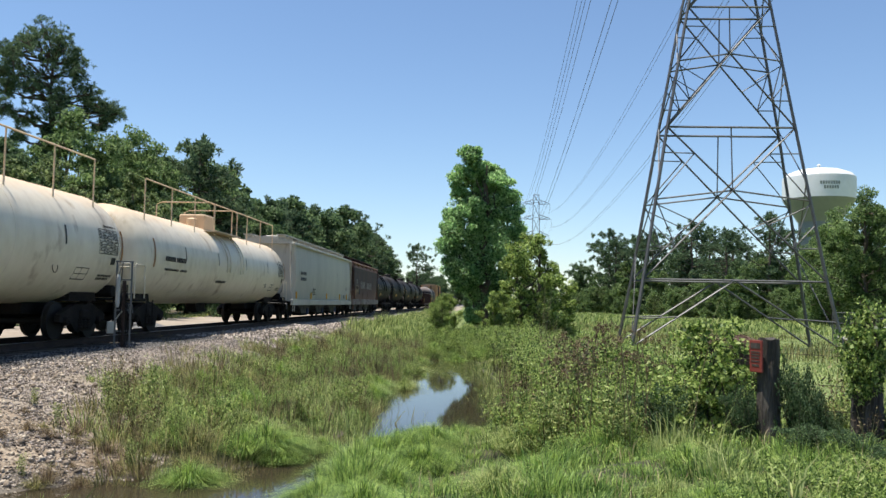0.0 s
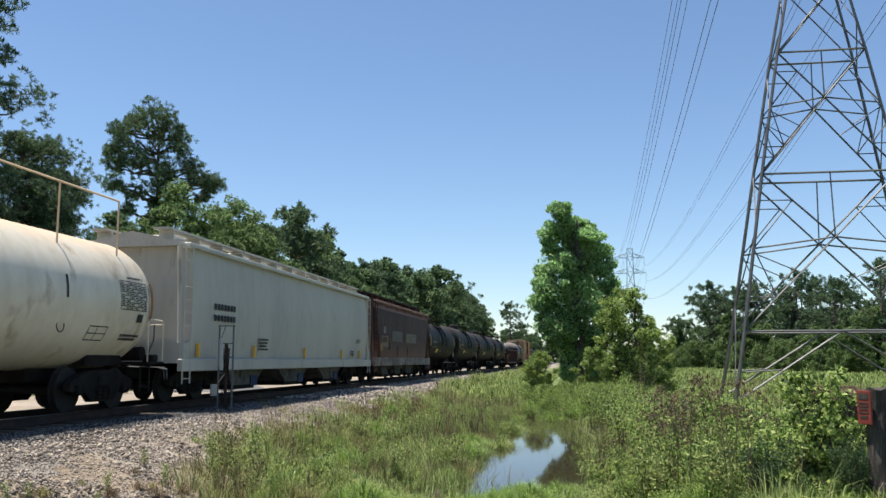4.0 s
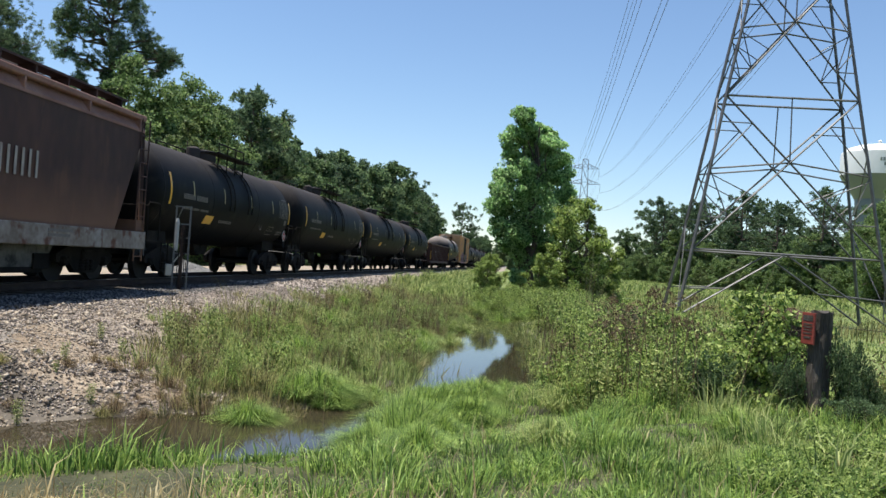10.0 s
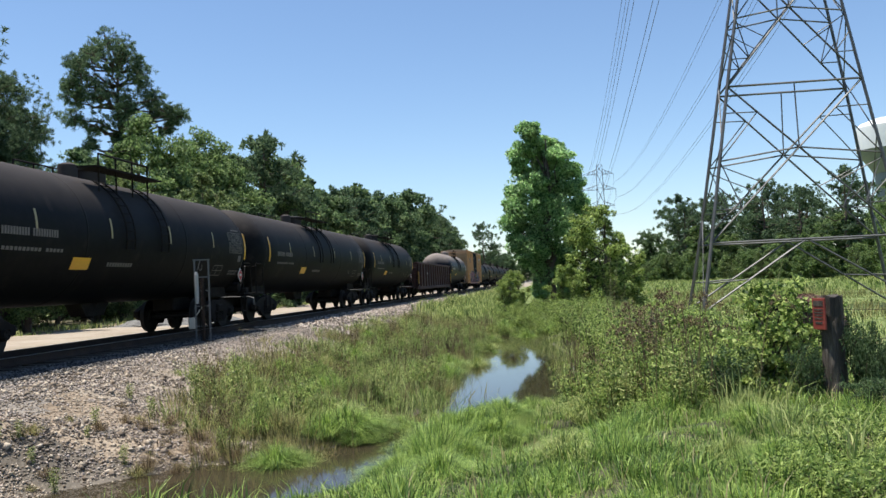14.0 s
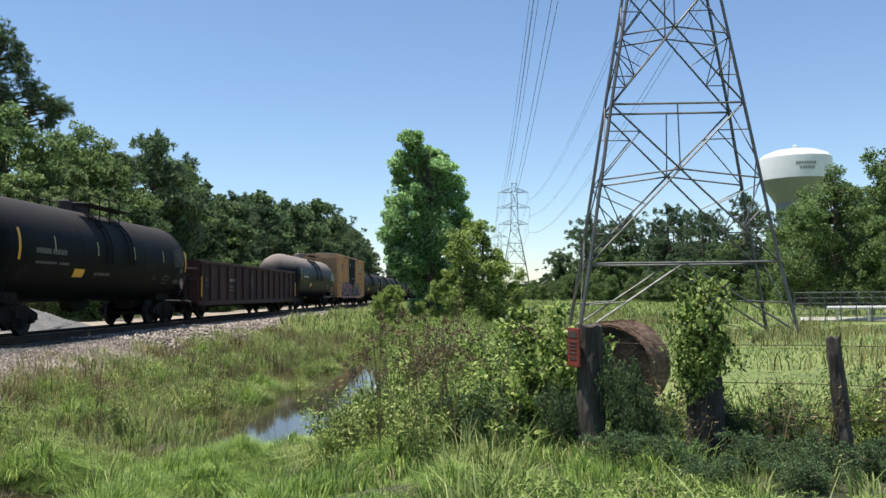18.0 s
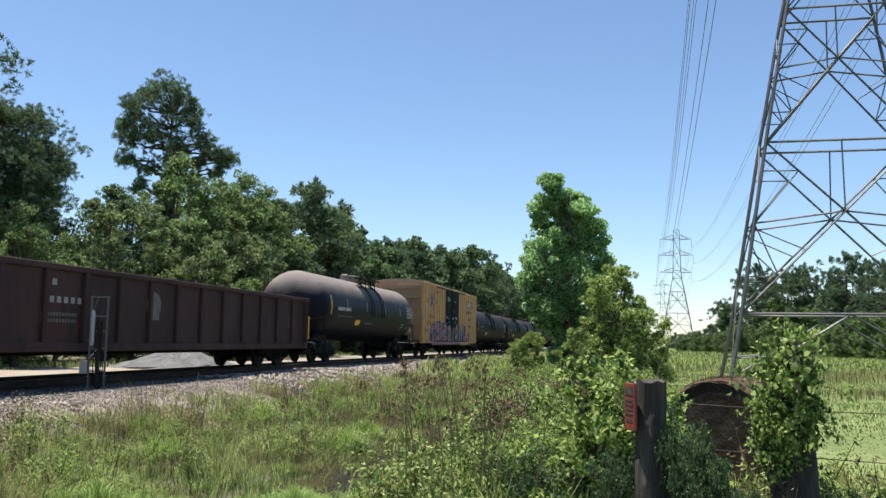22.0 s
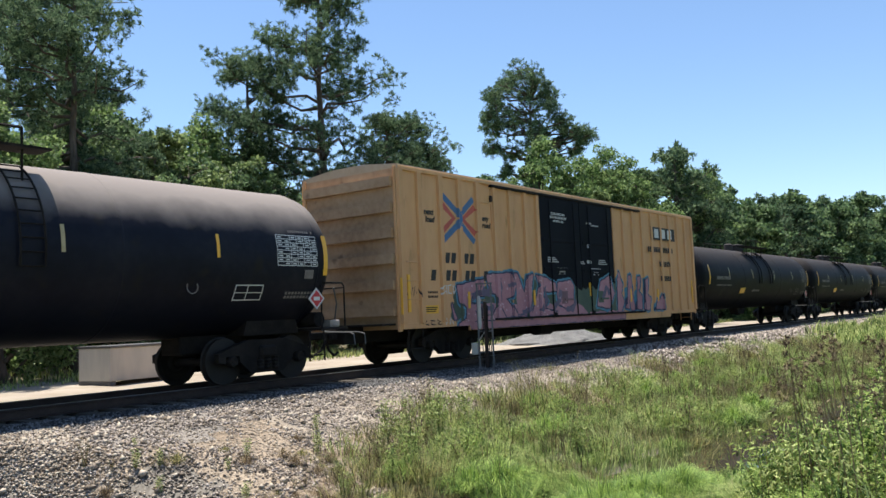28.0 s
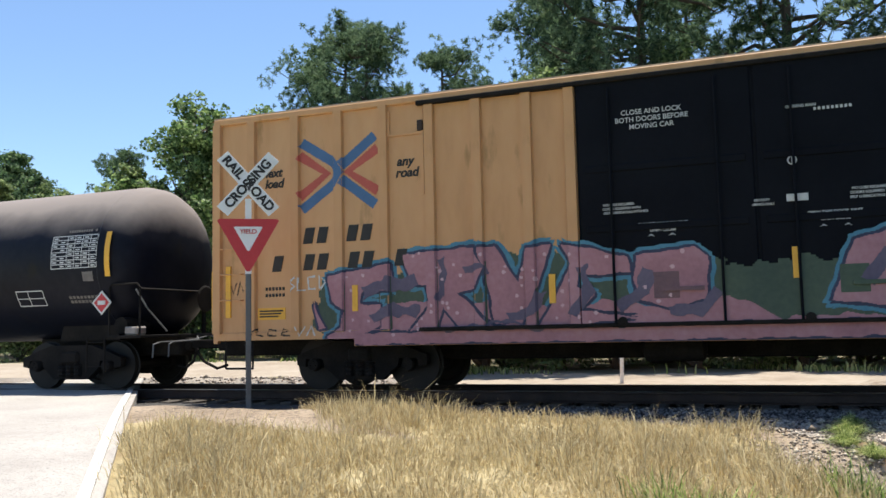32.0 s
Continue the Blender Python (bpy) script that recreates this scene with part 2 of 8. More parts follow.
WIRE = material("wire", [(0.10, 0.10, 0.105), (0.13, 0.13, 0.135)], 2, 0.6, 0.3)
BARK = material("bark", [(0.035, 0.027, 0.021), (0.085, 0.066, 0.05), (0.14, 0.11, 0.085)], 5, 0.95, bump=0.9, bump_scale=12, stretch=(1, 1, 0.25), distance=0.05)
DEADWOOD = material("dead_wood", [(0.12, 0.10, 0.08), (0.24, 0.21, 0.17), (0.33, 0.29, 0.24)], 4, 0.95, bump=0.8, stretch=(4, 4, 0.4))
NEEDLE = material("pine_needles", [(0.035, 0.066, 0.036), (0.092, 0.148, 0.078), (0.2, 0.275, 0.15)], 0.35, 0.7, leaf=0.45, island=0.7, spec=0.15)
LEAF = material("broad_leaves", [(0.04657, 0.08694, 0.02769), (0.1346, 0.2222, 0.07121), (0.2898, 0.3864, 0.1483)], 0.4, 0.55, leaf=0.5, island=0.7, spec=0.35)
YOUNGLEAF = material("young_leaves", [(0.1125, 0.2188, 0.0775), (0.3125, 0.525, 0.2), (0.575, 0.775, 0.375)], 0.4, 0.5, leaf=0.62, island=0.75, spec=0.4)
LEAFB = material("bright_leaves", [(0.055, 0.092, 0.03), (0.15, 0.215, 0.078), (0.31, 0.38, 0.165)], 0.5, 0.55, leaf=0.5, island=0.7, spec=0.35)
LEAFD = material("dark_leaves", [(0.0336, 0.0672, 0.02912), (0.0952, 0.1624, 0.0672), (0.2016, 0.2856, 0.1344)], 0.4, 0.6, leaf=0.5, island=0.7, spec=0.3)
GRASS = material("lush_grass", [(0.055, 0.112, 0.024), (0.19, 0.335, 0.068), (0.46, 0.59, 0.16)], 0.9, 0.5, leaf=0.34, island=1.05, spec=0.3)
MEADOW = material("meadow_grass", [(0.085, 0.135, 0.036), (0.275, 0.37, 0.11), (0.53, 0.57, 0.23)], 0.6, 0.65, leaf=0.34, island=1.05, spec=0.2)
WEED = material("weed_stalks", [(0.07, 0.08, 0.03), (0.235, 0.235, 0.085), (0.43, 0.385, 0.17)], 0.6, 0.7, leaf=0.34, island=1.05, spec=0.2)
DRY = material("dry_grass", [(0.34, 0.265, 0.14), (0.5, 0.41, 0.225), (0.62, 0.525, 0.32)], 0.6, 0.8, leaf=0.35, island=0.8, spec=0.2)
IVY = material("ivy_leaves", [(0.02, 0.04, 0.018), (0.05, 0.085, 0.035), (0.11, 0.16, 0.07)], 0.5, 0.5, leaf=0.3, island=0.8, spec=0.3)
SHRUB = material("shrub_leaves", [(0.05, 0.1, 0.02), (0.215, 0.325, 0.075), (0.48, 0.58, 0.18)], 0.9, 0.5, leaf=0.48, island=1.05, spec=0.35)
DEADWEED = material("dead_weed", [(0.06, 0.042, 0.03), (0.17, 0.125, 0.075), (0.34, 0.27, 0.16)], 0.8, 0.85, leaf=0.3, island=0.9, spec=0.2)
TANSTONE = material("tan_stone", [(0.15, 0.115, 0.082), (0.3, 0.24, 0.18), (0.47, 0.395, 0.305)], 1.2, 0.9, island=0.9, bump=0.4, bump_scale=40)
TANBED = material("gravelly_dirt", [(0.16, 0.115, 0.075), (0.27, 0.205, 0.142), (0.4, 0.32, 0.235)], 0.9, 0.95, bump=1.0, bump_scale=12, distance=0.06, fine=((0.11, 0.085, 0.06), 0.42, 16))
CLAY = material("orange_clay", [(0.27, 0.155, 0.095), (0.38, 0.24, 0.155), (0.45, 0.31, 0.215)], 1.1, 0.95, bump=0.8, bump_scale=9, distance=0.06)
ROAD = material("sunbleached_asphalt", [(0.3, 0.27, 0.24), (0.37, 0.34, 0.305), (0.43, 0.4, 0.36)], 0.8, 0.9, bump=0.5, bump_scale=60, fine=((0.2, 0.19, 0.175), 0.4, 50))
LINE = material("road_paint", [(0.48, 0.46, 0.42), (0.56, 0.54, 0.5)], 5, 0.8, fine=((0.4, 0.39, 0.36), 0.35, 12))
DIRT = material("pale_dirt", [(0.21, 0.165, 0.12), (0.31, 0.255, 0.195), (0.39, 0.335, 0.27)], 0.5, 0.95, bump=0.6, bump_scale=12, distance=0.05)
POSTWOOD = material("old_post_wood", [(0.022, 0.018, 0.015), (0.06, 0.05, 0.042), (0.15, 0.13, 0.11)], 3, 0.95, bump=0.9, bump_scale=18, stretch=(3, 3, 0.3), distance=0.03)
SIGNRED = material("faded_red_sign", [(0.19, 0.032, 0.025), (0.27, 0.05, 0.036)], 5, 0.6)
TOWERWHITE = material("tower_white", [(0.62, 0.63, 0.62), (0.74, 0.75, 0.74)], 0.1, 0.5)
TOWERGREEN = material("tower_green", [(0.175, 0.195, 0.17), (0.225, 0.245, 0.215)], 0.1, 0.5)
SIGNWHITE = material("sign_white", [(0.68, 0.68, 0.66), (0.78, 0.78, 0.76)], 4, 0.5)
SIGNR = material("sign_red", [(0.42, 0.02, 0.025), (0.5, 0.03, 0.035)], 4, 0.45)
# darker copy of the hay for the bale's end, which lies in shade
HAYDARK = material("shaded_hay_end", [(0.016, 0.013, 0.011), (0.036, 0.028, 0.023), (0.075, 0.058, 0.046)], 3, 0.97, bump=0.9, bump_scale=25, spec=0.1)
HAY = material("weathered_hay", [(0.05, 0.028, 0.02), (0.12, 0.07, 0.045), (0.2, 0.13, 0.09)], 3, 0.95, bump=0.9, bump_scale=25, stretch=(1, 4, 4))

water = bpy.data.materials.new("muddy_water")
water.use_nodes = True
wb = water.node_tree.nodes["Principled BSDF"]
wb.inputs["Base Color"].default_value = (0.042, 0.034, 0.021, 1)
wb.inputs["Roughness"].default_value, wb.inputs["IOR"].default_value = 0.04, 1.33
wno, wbu = water.node_tree.nodes.new("ShaderNodeTexNoise"), water.node_tree.nodes.new("ShaderNodeBump")
wno.inputs["Scale"].default_value = 5
wbu.inputs["Strength"].default_value, wbu.inputs["Distance"].default_value = 0.05, 0.02
water.node_tree.links.new(wno.outputs["Fac"], wbu.inputs["Height"])
water.node_tree.links.new(wbu.outputs[0], wb.inputs["Normal"])

# ---- building helpers ----
class Shape:
    """Collects vertices and faces for one mesh."""

    def __init__(self):
        self.v, self.f = [], []

    def face_grid(self, rings, closed=True):
        n, base = len(rings[0]), len(self.v)
        for r in rings:
            self.v.extend(tuple(p) for p in r)
        for a in range(len(rings) - 1):
            for b in range(n if closed else n - 1):
                c = (b + 1) % n
                self.f.append((base + a * n + b, base + a * n + c, base + (a + 1) * n + c, base + (a + 1) * n + b))
        return base

    def box(self, x0, x1, y0, y1, z0, z1, bevel=0.0):
        """An upright box; bevel cuts its long edges."""
        b = min(bevel, 0.45 * min(x1 - x0, y1 - y0, z1 - z0))
        if b <= 0:
            k = len(self.v)
            self.v += [(x, y, z) for z in (z0, z1) for y in (y0, y1) for x in (x0, x1)]
            self.f += [tuple(k + i for i in q) for q in ((0, 2, 3, 1), (4, 5, 7, 6), (0, 1, 5, 4), (2, 6, 7, 3), (0, 4, 6, 2), (1, 3, 7, 5))]
            return self
        def ring(z, d):
            return [(x0 + d, y0 + b + d * 0, z), (x0 + b, y0 + d, z), (x1 - b, y0 + d, z), (x1 - d, y0 + b, z),
                    (x1 - d, y1 - b, z), (x1 - b, y1 - d, z), (x0 + b, y1 - d, z), (x0 + d, y1 - b, z)]
        k = self.face_grid([ring(z0, b * 0.7), ring(z0 + b, 0), ring(z1 - b, 0), ring(z1, b * 0.7)])
        self.f.append(tuple(k + 7 - i for i in range(8)))
        self.f.append(tuple(k + 24 + i for i in range(8)))
        return self

    def tube(self, path, radius, sides=8, cap=True):
        """A round bar along a list of points; radius: one number or one a point."""
        path = [Vector(p) for p in path]
        rings = []
        for i, p in enumerate(path):
            d = (path[min(i + 1, len(path) - 1)] - path[max(i - 1, 0)]).normalized()
            u = d.cross((0, 0, 1)) if abs(d.z) < 0.95 else d.cross((1, 0, 0))
            u.normalize()
            w = d.cross(u)
            r = radius[i] if isinstance(radius, (list, tuple)) else radius
            rings.append([p + (u * math.cos(a) + w * math.sin(a)) * r for a in (2 * math.pi * k / sides for k in range(sides))])
        k = self.face_grid(rings)
        if cap:
            n = len(rings)
            self.f.append(tuple(k + i for i in range(sides)))
            self.f.append(tuple(k + (n - 1) * sides + sides - 1 - i for i in range(sides)))
        return self

    def bar(self, a, b, r, sides=4):
        return self.tube([a, b], r, sides)

    def turned(self, profile, axis="x", sides=28, at=(0, 0, 0), cap=True):
        """A body of revolution from (along, radius) pairs."""
        rings = []
        for s, r in profile:
            ring = []
            for k in range(sides):
                a = 2 * math.pi * k / sides
                c, d = r * math.cos(a), r * math.sin(a)
                p = {"x": (s, c, d), "y": (d, s, c), "z": (c, d, s)}[axis]
                ring.append((p[0] + at[0], p[1] + at[1], p[2] + at[2]))
            rings.append(ring)
        k = self.face_grid(rings)
        if cap:
            n = len(rings)
            self.f.append(tuple(k + sides - 1 - i for i in range(sides)))
            self.f.append(tuple(k + (n - 1) * sides + i for i in range(sides)))
        return self

    def prism(self, outline, y0, y1):
        """An outline in x and z, drawn out along y."""
        k, n = len(self.v), len(outline)
        self.v += [(x, y0, z) for x, z in outline] + [(x, y1, z) for x, z in outline]
        self.f.append(tuple(k + i for i in range(n)))
        self.f.append(tuple(k + 2 * n - 1 - i for i in range(n)))
        self.f += [(k + i, k + n + i, k + n + (i + 1) % n, k + (i + 1) % n) for i in range(n)]
        return self

    def section(self, outline, x0, x1):
        """An outline in y and z, drawn out along x."""
        k, n = len(self.v), len(outline)
        self.v += [(x0, y, z) for y, z in outline] + [(x1, y, z) for y, z in outline]
        self.f.append(tuple(k + n - 1 - i for i in range(n)))
        self.f.append(tuple(k + n + i for i in range(n)))
        self.f += [(k + i, k + (i + 1) % n, k + n + (i + 1) % n, k + n + i) for i in range(n)]
        return self

    def mesh(self, name, mat, smooth=False):
        me = bpy.data.meshes.new(name)
        me.from_pydata([tuple(p) for p in self.v], [], self.f)
        bm = bmesh.new()
        bm.from_mesh(me)
        bmesh.ops.recalc_face_normals(bm, faces=bm.faces)
        bm.to_mesh(me)
        bm.free()
        me.materials.append(mat)
        if smooth:
            for p in me.polygons:
                p.use_smooth = True
            me.set_sharp_from_angle(angle=radians(38))
        return me


def part(name, shape, mat, parent=None, label="", smooth=False):
    ob = new(name, shape.mesh(name, mat, smooth) if isinstance(shape, Shape) else shape)
    ob.parent = parent
    return tagged(ob, label)


def thing(name, label, category, m=None, group="", kind=""):
    ob = new(name)
    ob.empty_display_size = 0.2
    if m is not None:
        ob.matrix_basis = m
    return tagged(ob, label, category, group, kind)


def sheet_mesh(name, verts, faces, mat):
    """A large mesh from arrays; faces is (n, 3) or (n, 4)."""
    me = bpy.data.meshes.new(name)
    k = faces.shape[1]
    me.vertices.add(len(verts))
    me.vertices.foreach_set("co", np.asarray(verts, np.float32).ravel())
    me.loops.add(faces.size)
    me.loops.foreach_set("vertex_index", faces.astype(np.int32).ravel())
    me.polygons.add(len(faces))
    me.polygons.foreach_set("loop_start", np.arange(0, faces.size, k, dtype=np.int32))
    me.materials.append(mat)
    me.update(calc_edges=True)
    return me


# ---- the lie of the land: rail tops at z = 0, the track along x ----
WATER_Z = -1.3
DITCH = np.array([(6.2, -3.9), (7.5, -4.6), (8.8, -5.7), (9.6, -6.9), (10.4, -8.1), (12.0, -8.6), (13.8, -8.9), (15.4, -10.0), (17.8, -10.1), (25.3, -10.1), (32, -9.8), (60, -9.3), (200, -9.0)])
DITCH_W = np.array([0.4, 0.6, 0.8, 1.05, 1.1, 0.35, 0.1, 0.95, 1.15, 1.2, 0.85, 0.4, 0.3])
ROAD_A, ROAD_D = np.array([-7.6, -1.6]), np.array([0.627, -0.779])


def smooth_step(a, b, x):
    t = np.clip((x - a) / (b - a), 0, 1)
    return t * t * (3 - 2 * t)


def rough(x, y, s):
    """Cheap rolling unevenness, about -1 to 1."""
    return (np.sin(x * s + 1.3 * np.sin(y * s * 0.7)) + np.sin(y * s * 1.3 + 1.7 * np.sin(x * s * 0.6 + 1)) + np.sin((x + y) * s * 2.1 + 0.4)) / 3


def ditch_gap(x, y):
    """Distance to the ditch's middle line, and its half width there."""
    best, half = np.full(np.shape(x), 1e9), np.full(np.shape(x), 0.5)
    for i in range(len(DITCH) - 1):
        a, b = DITCH[i], DITCH[i + 1]
        d = b - a
        t = np.clip(((x - a[0]) * d[0] + (y - a[1]) * d[1]) / (d @ d), 0, 1)
        g = np.hypot(x - a[0] - t * d[0], y - a[1] - t * d[1])
        near = g < best
        best, half = np.where(near, g, best), np.where(near, DITCH_W[i] + t * (DITCH_W[i + 1] - DITCH_W[i]), half)
    return best, half


def road_gap(x, y):
    """Distance from the road's edge line: positive on the field's side."""
    return (x - ROAD_A[0]) * -ROAD_D[1] + (y - ROAD_A[1]) * ROAD_D[0]


def ground_z(x, y):
    x, y = np.asarray(x, float), np.asarray(y, float)
    side = np.abs(y)
    z = -0.24 + 0.03 * smooth_step(0.9, 1.5, side) - 0.89 * smooth_step(2.3, 6.3, side)
    far = smooth_step(2.6, 4.5, y)
    z = z * (1 - far) + far * (-0.52 + 0.05 * rough(x, y, 0.4))
    near = smooth_step(-10.5, -13.0, y)
    z = z * (1 - near) + near * (-0.55 - 0.37 * smooth_step(3.5, 8.5, x) + 0.05 * rough(x, y, 0.5))
    field = smooth_step(13, 20, x) * smooth_step(-11.0, -14.0, y)
    z = z - field * 0.1
    gap, half = ditch_gap(x, y)
    near_bank = smooth_step(0.3, -0.3, y - np.interp(x, DITCH[:, 0], DITCH[:, 1])) * smooth_step(14, 11, x)
    bank = 1 - smooth_step(half, half + 1.5 + 2.2 * near_bank - 0.85 * smooth_step(7.6, 6.2, x), gap)
    fade = smooth_step(44, 33, x)
    bank = bank * fade
    z = z * (1 - bank) + bank * (WATER_Z - 0.05) - 0.3 * fade * (1 - smooth_step(half * 0.4, half + 0.15, gap))
    cut = smooth_step(0.0, 1.0, ((-2.4 - 0.72 * (x - 5.6) + 0.12 * rough(x, y, 3.0)) - y) / (0.42 + 1.0 * smooth_step(6.1, 4.9, x))) * smooth_step(4.4, 5.8, x) * smooth_step(8.6, 7.8, x) * smooth_step(-5.4, -4.6, y)
    z = z * (1 - cut) + cut * np.minimum(z, -0.92 + 0.05 * rough(x, y, 4.0))
    shoulder = 1 - smooth_step(5.5, 8.2, road_gap(x, y))
    along = (x - ROAD_A[0]) * ROAD_D[0] + (y - ROAD_A[1]) * ROAD_D[1]
    top = -0.06 - 0.47 * smooth_step(3, 15, along)
    keep = smooth_step(-2.4, -3.4, y) + smooth_step(2.4, 3.4, y)
    z = z * (1 - shoulder * keep) + shoulder * keep * top
    return z + 0.025 * rough(x, y, 2.3) * smooth_step(2.2, 3.2, side)


def road_z(s):
    return float(-0.03 - 0.42 * smooth_step(3, 15, s))


def spaced(lo, hi, step, reach):
    mid = np.arange(lo, hi + step / 2, step)
    out, s, p = [], step, hi
    while p < reach:
        s *= 1.22
        p += s
        out.append(p)
    down, s, p = [], step, lo
    while p > -reach:
        s *= 1.22
        p -= s
        down.append(p)
    return np.r_[down[::-1], mid, out]


gx, gy = spaced(-14, 40, 0.22, 2500), spaced(-18, 7, 0.22, 2500)
X, Y = np.meshgrid(gx, gy, indexing="ij")
Z = ground_z(X, Y)
ny = len(gy)
ii, jj = np.meshgrid(np.arange(len(gx) - 1), np.arange(ny - 1), indexing="ij")
quads = np.stack([ii * ny + jj, (ii + 1) * ny + jj, (ii + 1) * ny + jj + 1, ii * ny + jj + 1], -1).reshape(-1, 4)
ground_mesh = sheet_mesh("ground", np.stack([X, Y, Z], -1).reshape(-1, 3), quads, SOIL)
ground_mesh.polygons.foreach_set("use_smooth", np.ones(len(quads), bool))
centre = np.stack([X, Y], -1).reshape(-1, 2)[quads].mean(1)
cx, cy = centre.T
slot = np.zeros(len(quads), np.int32)
slot[(cy > -12) & (cy < 60)] = 0
slot[(cy < -3.2) & (cx > 22) | (cy < -8.5) | (cy > 30)] = 1
gg, hh = ditch_gap(cx, cy)
gravelly = (cy > -6.2 + 0.5 * rough(cx, cy, 0.9) - 1.2 * smooth_step(16, 6, cx)) & (cx < 22) | (cy > -4.1 + 0.4 * rough(cx, cy, 0.8))
slot[gravelly & (cy < 3.6)] = 2
slot[(cy >= 3.6 + 0.5 * rough(cx, cy, 0.7)) & (cy < 13.5 + 1.2 * rough(cx, cy, 0.5))] = 3
slot[(road_gap(cx, cy) < 3.2 + 0.6 * rough(cx, cy, 0.8)) & (cy > -5.2 + 0.5 * rough(cx, cy, 1.3)) & (cy < -2.3)] = 6
slot[(road_gap(cx, cy) < 7.6) & (cy <= -2.7) & (cy > -11 + 0.7 * rough(cx, cy, 1.1) + 0.3 * rough(cy, cx, 3.7)) & (cx < 4.2 + 0.6 * rough(cx, cy, 1.4)) & (slot != 3) & ((slot != 6) | (cx > 0))] = 4
slot[(gg < hh + 0.55 + 0.5 * smooth_step(12, 10, cx) + 0.25 * rough(cx, cy, 2.7)) & (cx < 40)] = 5
MEADOWSOIL = material("meadow_soil", [(0.08, 0.105, 0.03), (0.15, 0.19, 0.055), (0.23, 0.26, 0.09)], 0.2, 0.95, bump=0.9, bump_scale=3, distance=0.2)
DRYSOIL = material("dry_turf", [(0.20, 0.14, 0.07), (0.33, 0.26, 0.13), (0.42, 0.35, 0.2)], 0.9, 0.95, bump=0.7, bump_scale=14, distance=0.05)
MUD_SHADE = material("wet_mud_and_pit_shade", [(0.055, 0.042, 0.03), (0.11, 0.088, 0.062), (0.16, 0.13, 0.095)], 1.4, 0.6, bump=0.6, bump_scale=10, distance=0.04)
slot[(slot == 2) & (cy < -3.7 + 0.5 * rough(cx, cy, 1.1))] = 6
slot[(gg < hh + 1.4) & (gg > hh + 0.3) & (cx < 6.2) & (rough(cx, cy, 1.7) > -0.1)] = 7
slot[(cx > 13 + rough(cx, cy, 1.2)) & (cx < 300) & (cy < -3.3 + 0.25 * rough(cx, cy, 1.5)) & (cy > -5.0 + 0.5 * rough(cx, cy, 0.7))] = 3
rim = -2.4 - 0.72 * (cx - 5.6) - cy
slot[(slot == 4) & (cx > 3.85 - 0.25 * (cy + 7) + 0.2 * rough(cx, cy, 2.1)) & (cy > -6.5)] = 6
slot[(np.hypot((cx - 4.7) / 0.6, (cy + 3.5) / 0.4) < 1) | (np.hypot((cx - 3.4) / 0.3, (cy + 2.85) / 0.3) < 1)] = 7
# the ledge's shade in the pit, painted with the dark mud tone
slot[(rim > -0.05) & (rim < 0.7) & (cx > 5.9) & (cx < 8.4)] = 5
# undersoil darkened to deepen the gaps between the tussocks
THATCH = material("dark_thatch", [(0.022, 0.022, 0.01), (0.05, 0.052, 0.022), (0.1, 0.095, 0.045)], 2.2, 0.95, bump=0.9, bump_scale=14, distance=0.05)
slot[((slot == 0) | (slot == 1)) & (cx > 4.3 + 0.7 * rough(cx, cy, 1.2) + 0.3 * rough(cy, cx, 3.9)) & (cx < 46) & (cy > -15.3 + 0.7 * rough(cx, cy, 1.2) + 0.3 * rough(cx, cy, 3.3)) & (cy < -4.6)] = 8
# the same dark tone paints the shade round the old posts' feet
slot[(slot == 1) & (np.hypot((cx - 10.5) / 2.0, (cy + 16.2) / 1.8) < 1 + 0.2 * rough(cx, cy, 1.6))] = 8
# the train's shadow put into the bed's colour near the rails
slot[(slot == 2) & (np.abs(cy) < 2.6 + 0.15 * rough(cx, cy, 1.3))] = 9
for m in (MEADOWSOIL, BED, DIRT, DRYSOIL, MUD_SHADE, TANBED, CLAY, THATCH, DARKBED):
    ground_mesh.materials.append(m)
ground_mesh.polygons.foreach_set("material_index", slot)
ground = tagged(new("ground", ground_mesh), "grassy field with gravel railway bed and muddy ditch", "ground", kind="structure")

# the ditch's water
wx, wy = np.arange(3.5, 38, 0.5), np.arange(-13.5, -3.0, 0.5)
WX, WY = np.meshgrid(wx, wy, indexing="ij")
ok = ditch_gap(WX, WY)[0] < 2.2
i2, j2 = np.meshgrid(np.arange(len(wx) - 1), np.arange(len(wy) - 1), indexing="ij")
wq = np.stack([i2 * len(wy) + j2, (i2 + 1) * len(wy) + j2, (i2 + 1) * len(wy) + j2 + 1, i2 * len(wy) + j2 + 1], -1).reshape(-1, 4)
wq = wq[ok.ravel()[wq].all(1)]
tagged(new("water", sheet_mesh("water", np.stack([WX, WY, 0 * WX + WATER_Z], -1).reshape(-1, 3), wq, water)),
       "still muddy brown water in a ditch reflecting the sky", "water", kind="structure")

# the road over the crossing
road = Shape()
n = np.array([ROAD_D[1], -ROAD_D[0]])
steps = np.r_[np.arange(-6, 26, 1.0), 60, 200]
rings = []
for s in steps:
    p = ROAD_A + ROAD_D * s
    z = road_z(s)
    ring = []
    for w in (-0.02, 0.6, 2, 3.7, 5.4, 7.4):
        q = p + n * w
        ring.append((q[0], q[1], z + 0.02 * math.sin(w)))
    for w in (7.4, -0.02):
        q = p + n * w
        ring.append((q[0], q[1], z - 0.3))
    rings.append(ring)
road.face_grid(rings)
tagged(part("road", road, ROAD), "sun-bleached pale asphalt road over the railway crossing", "road", kind="structure")
edge = Shape()
rings = []
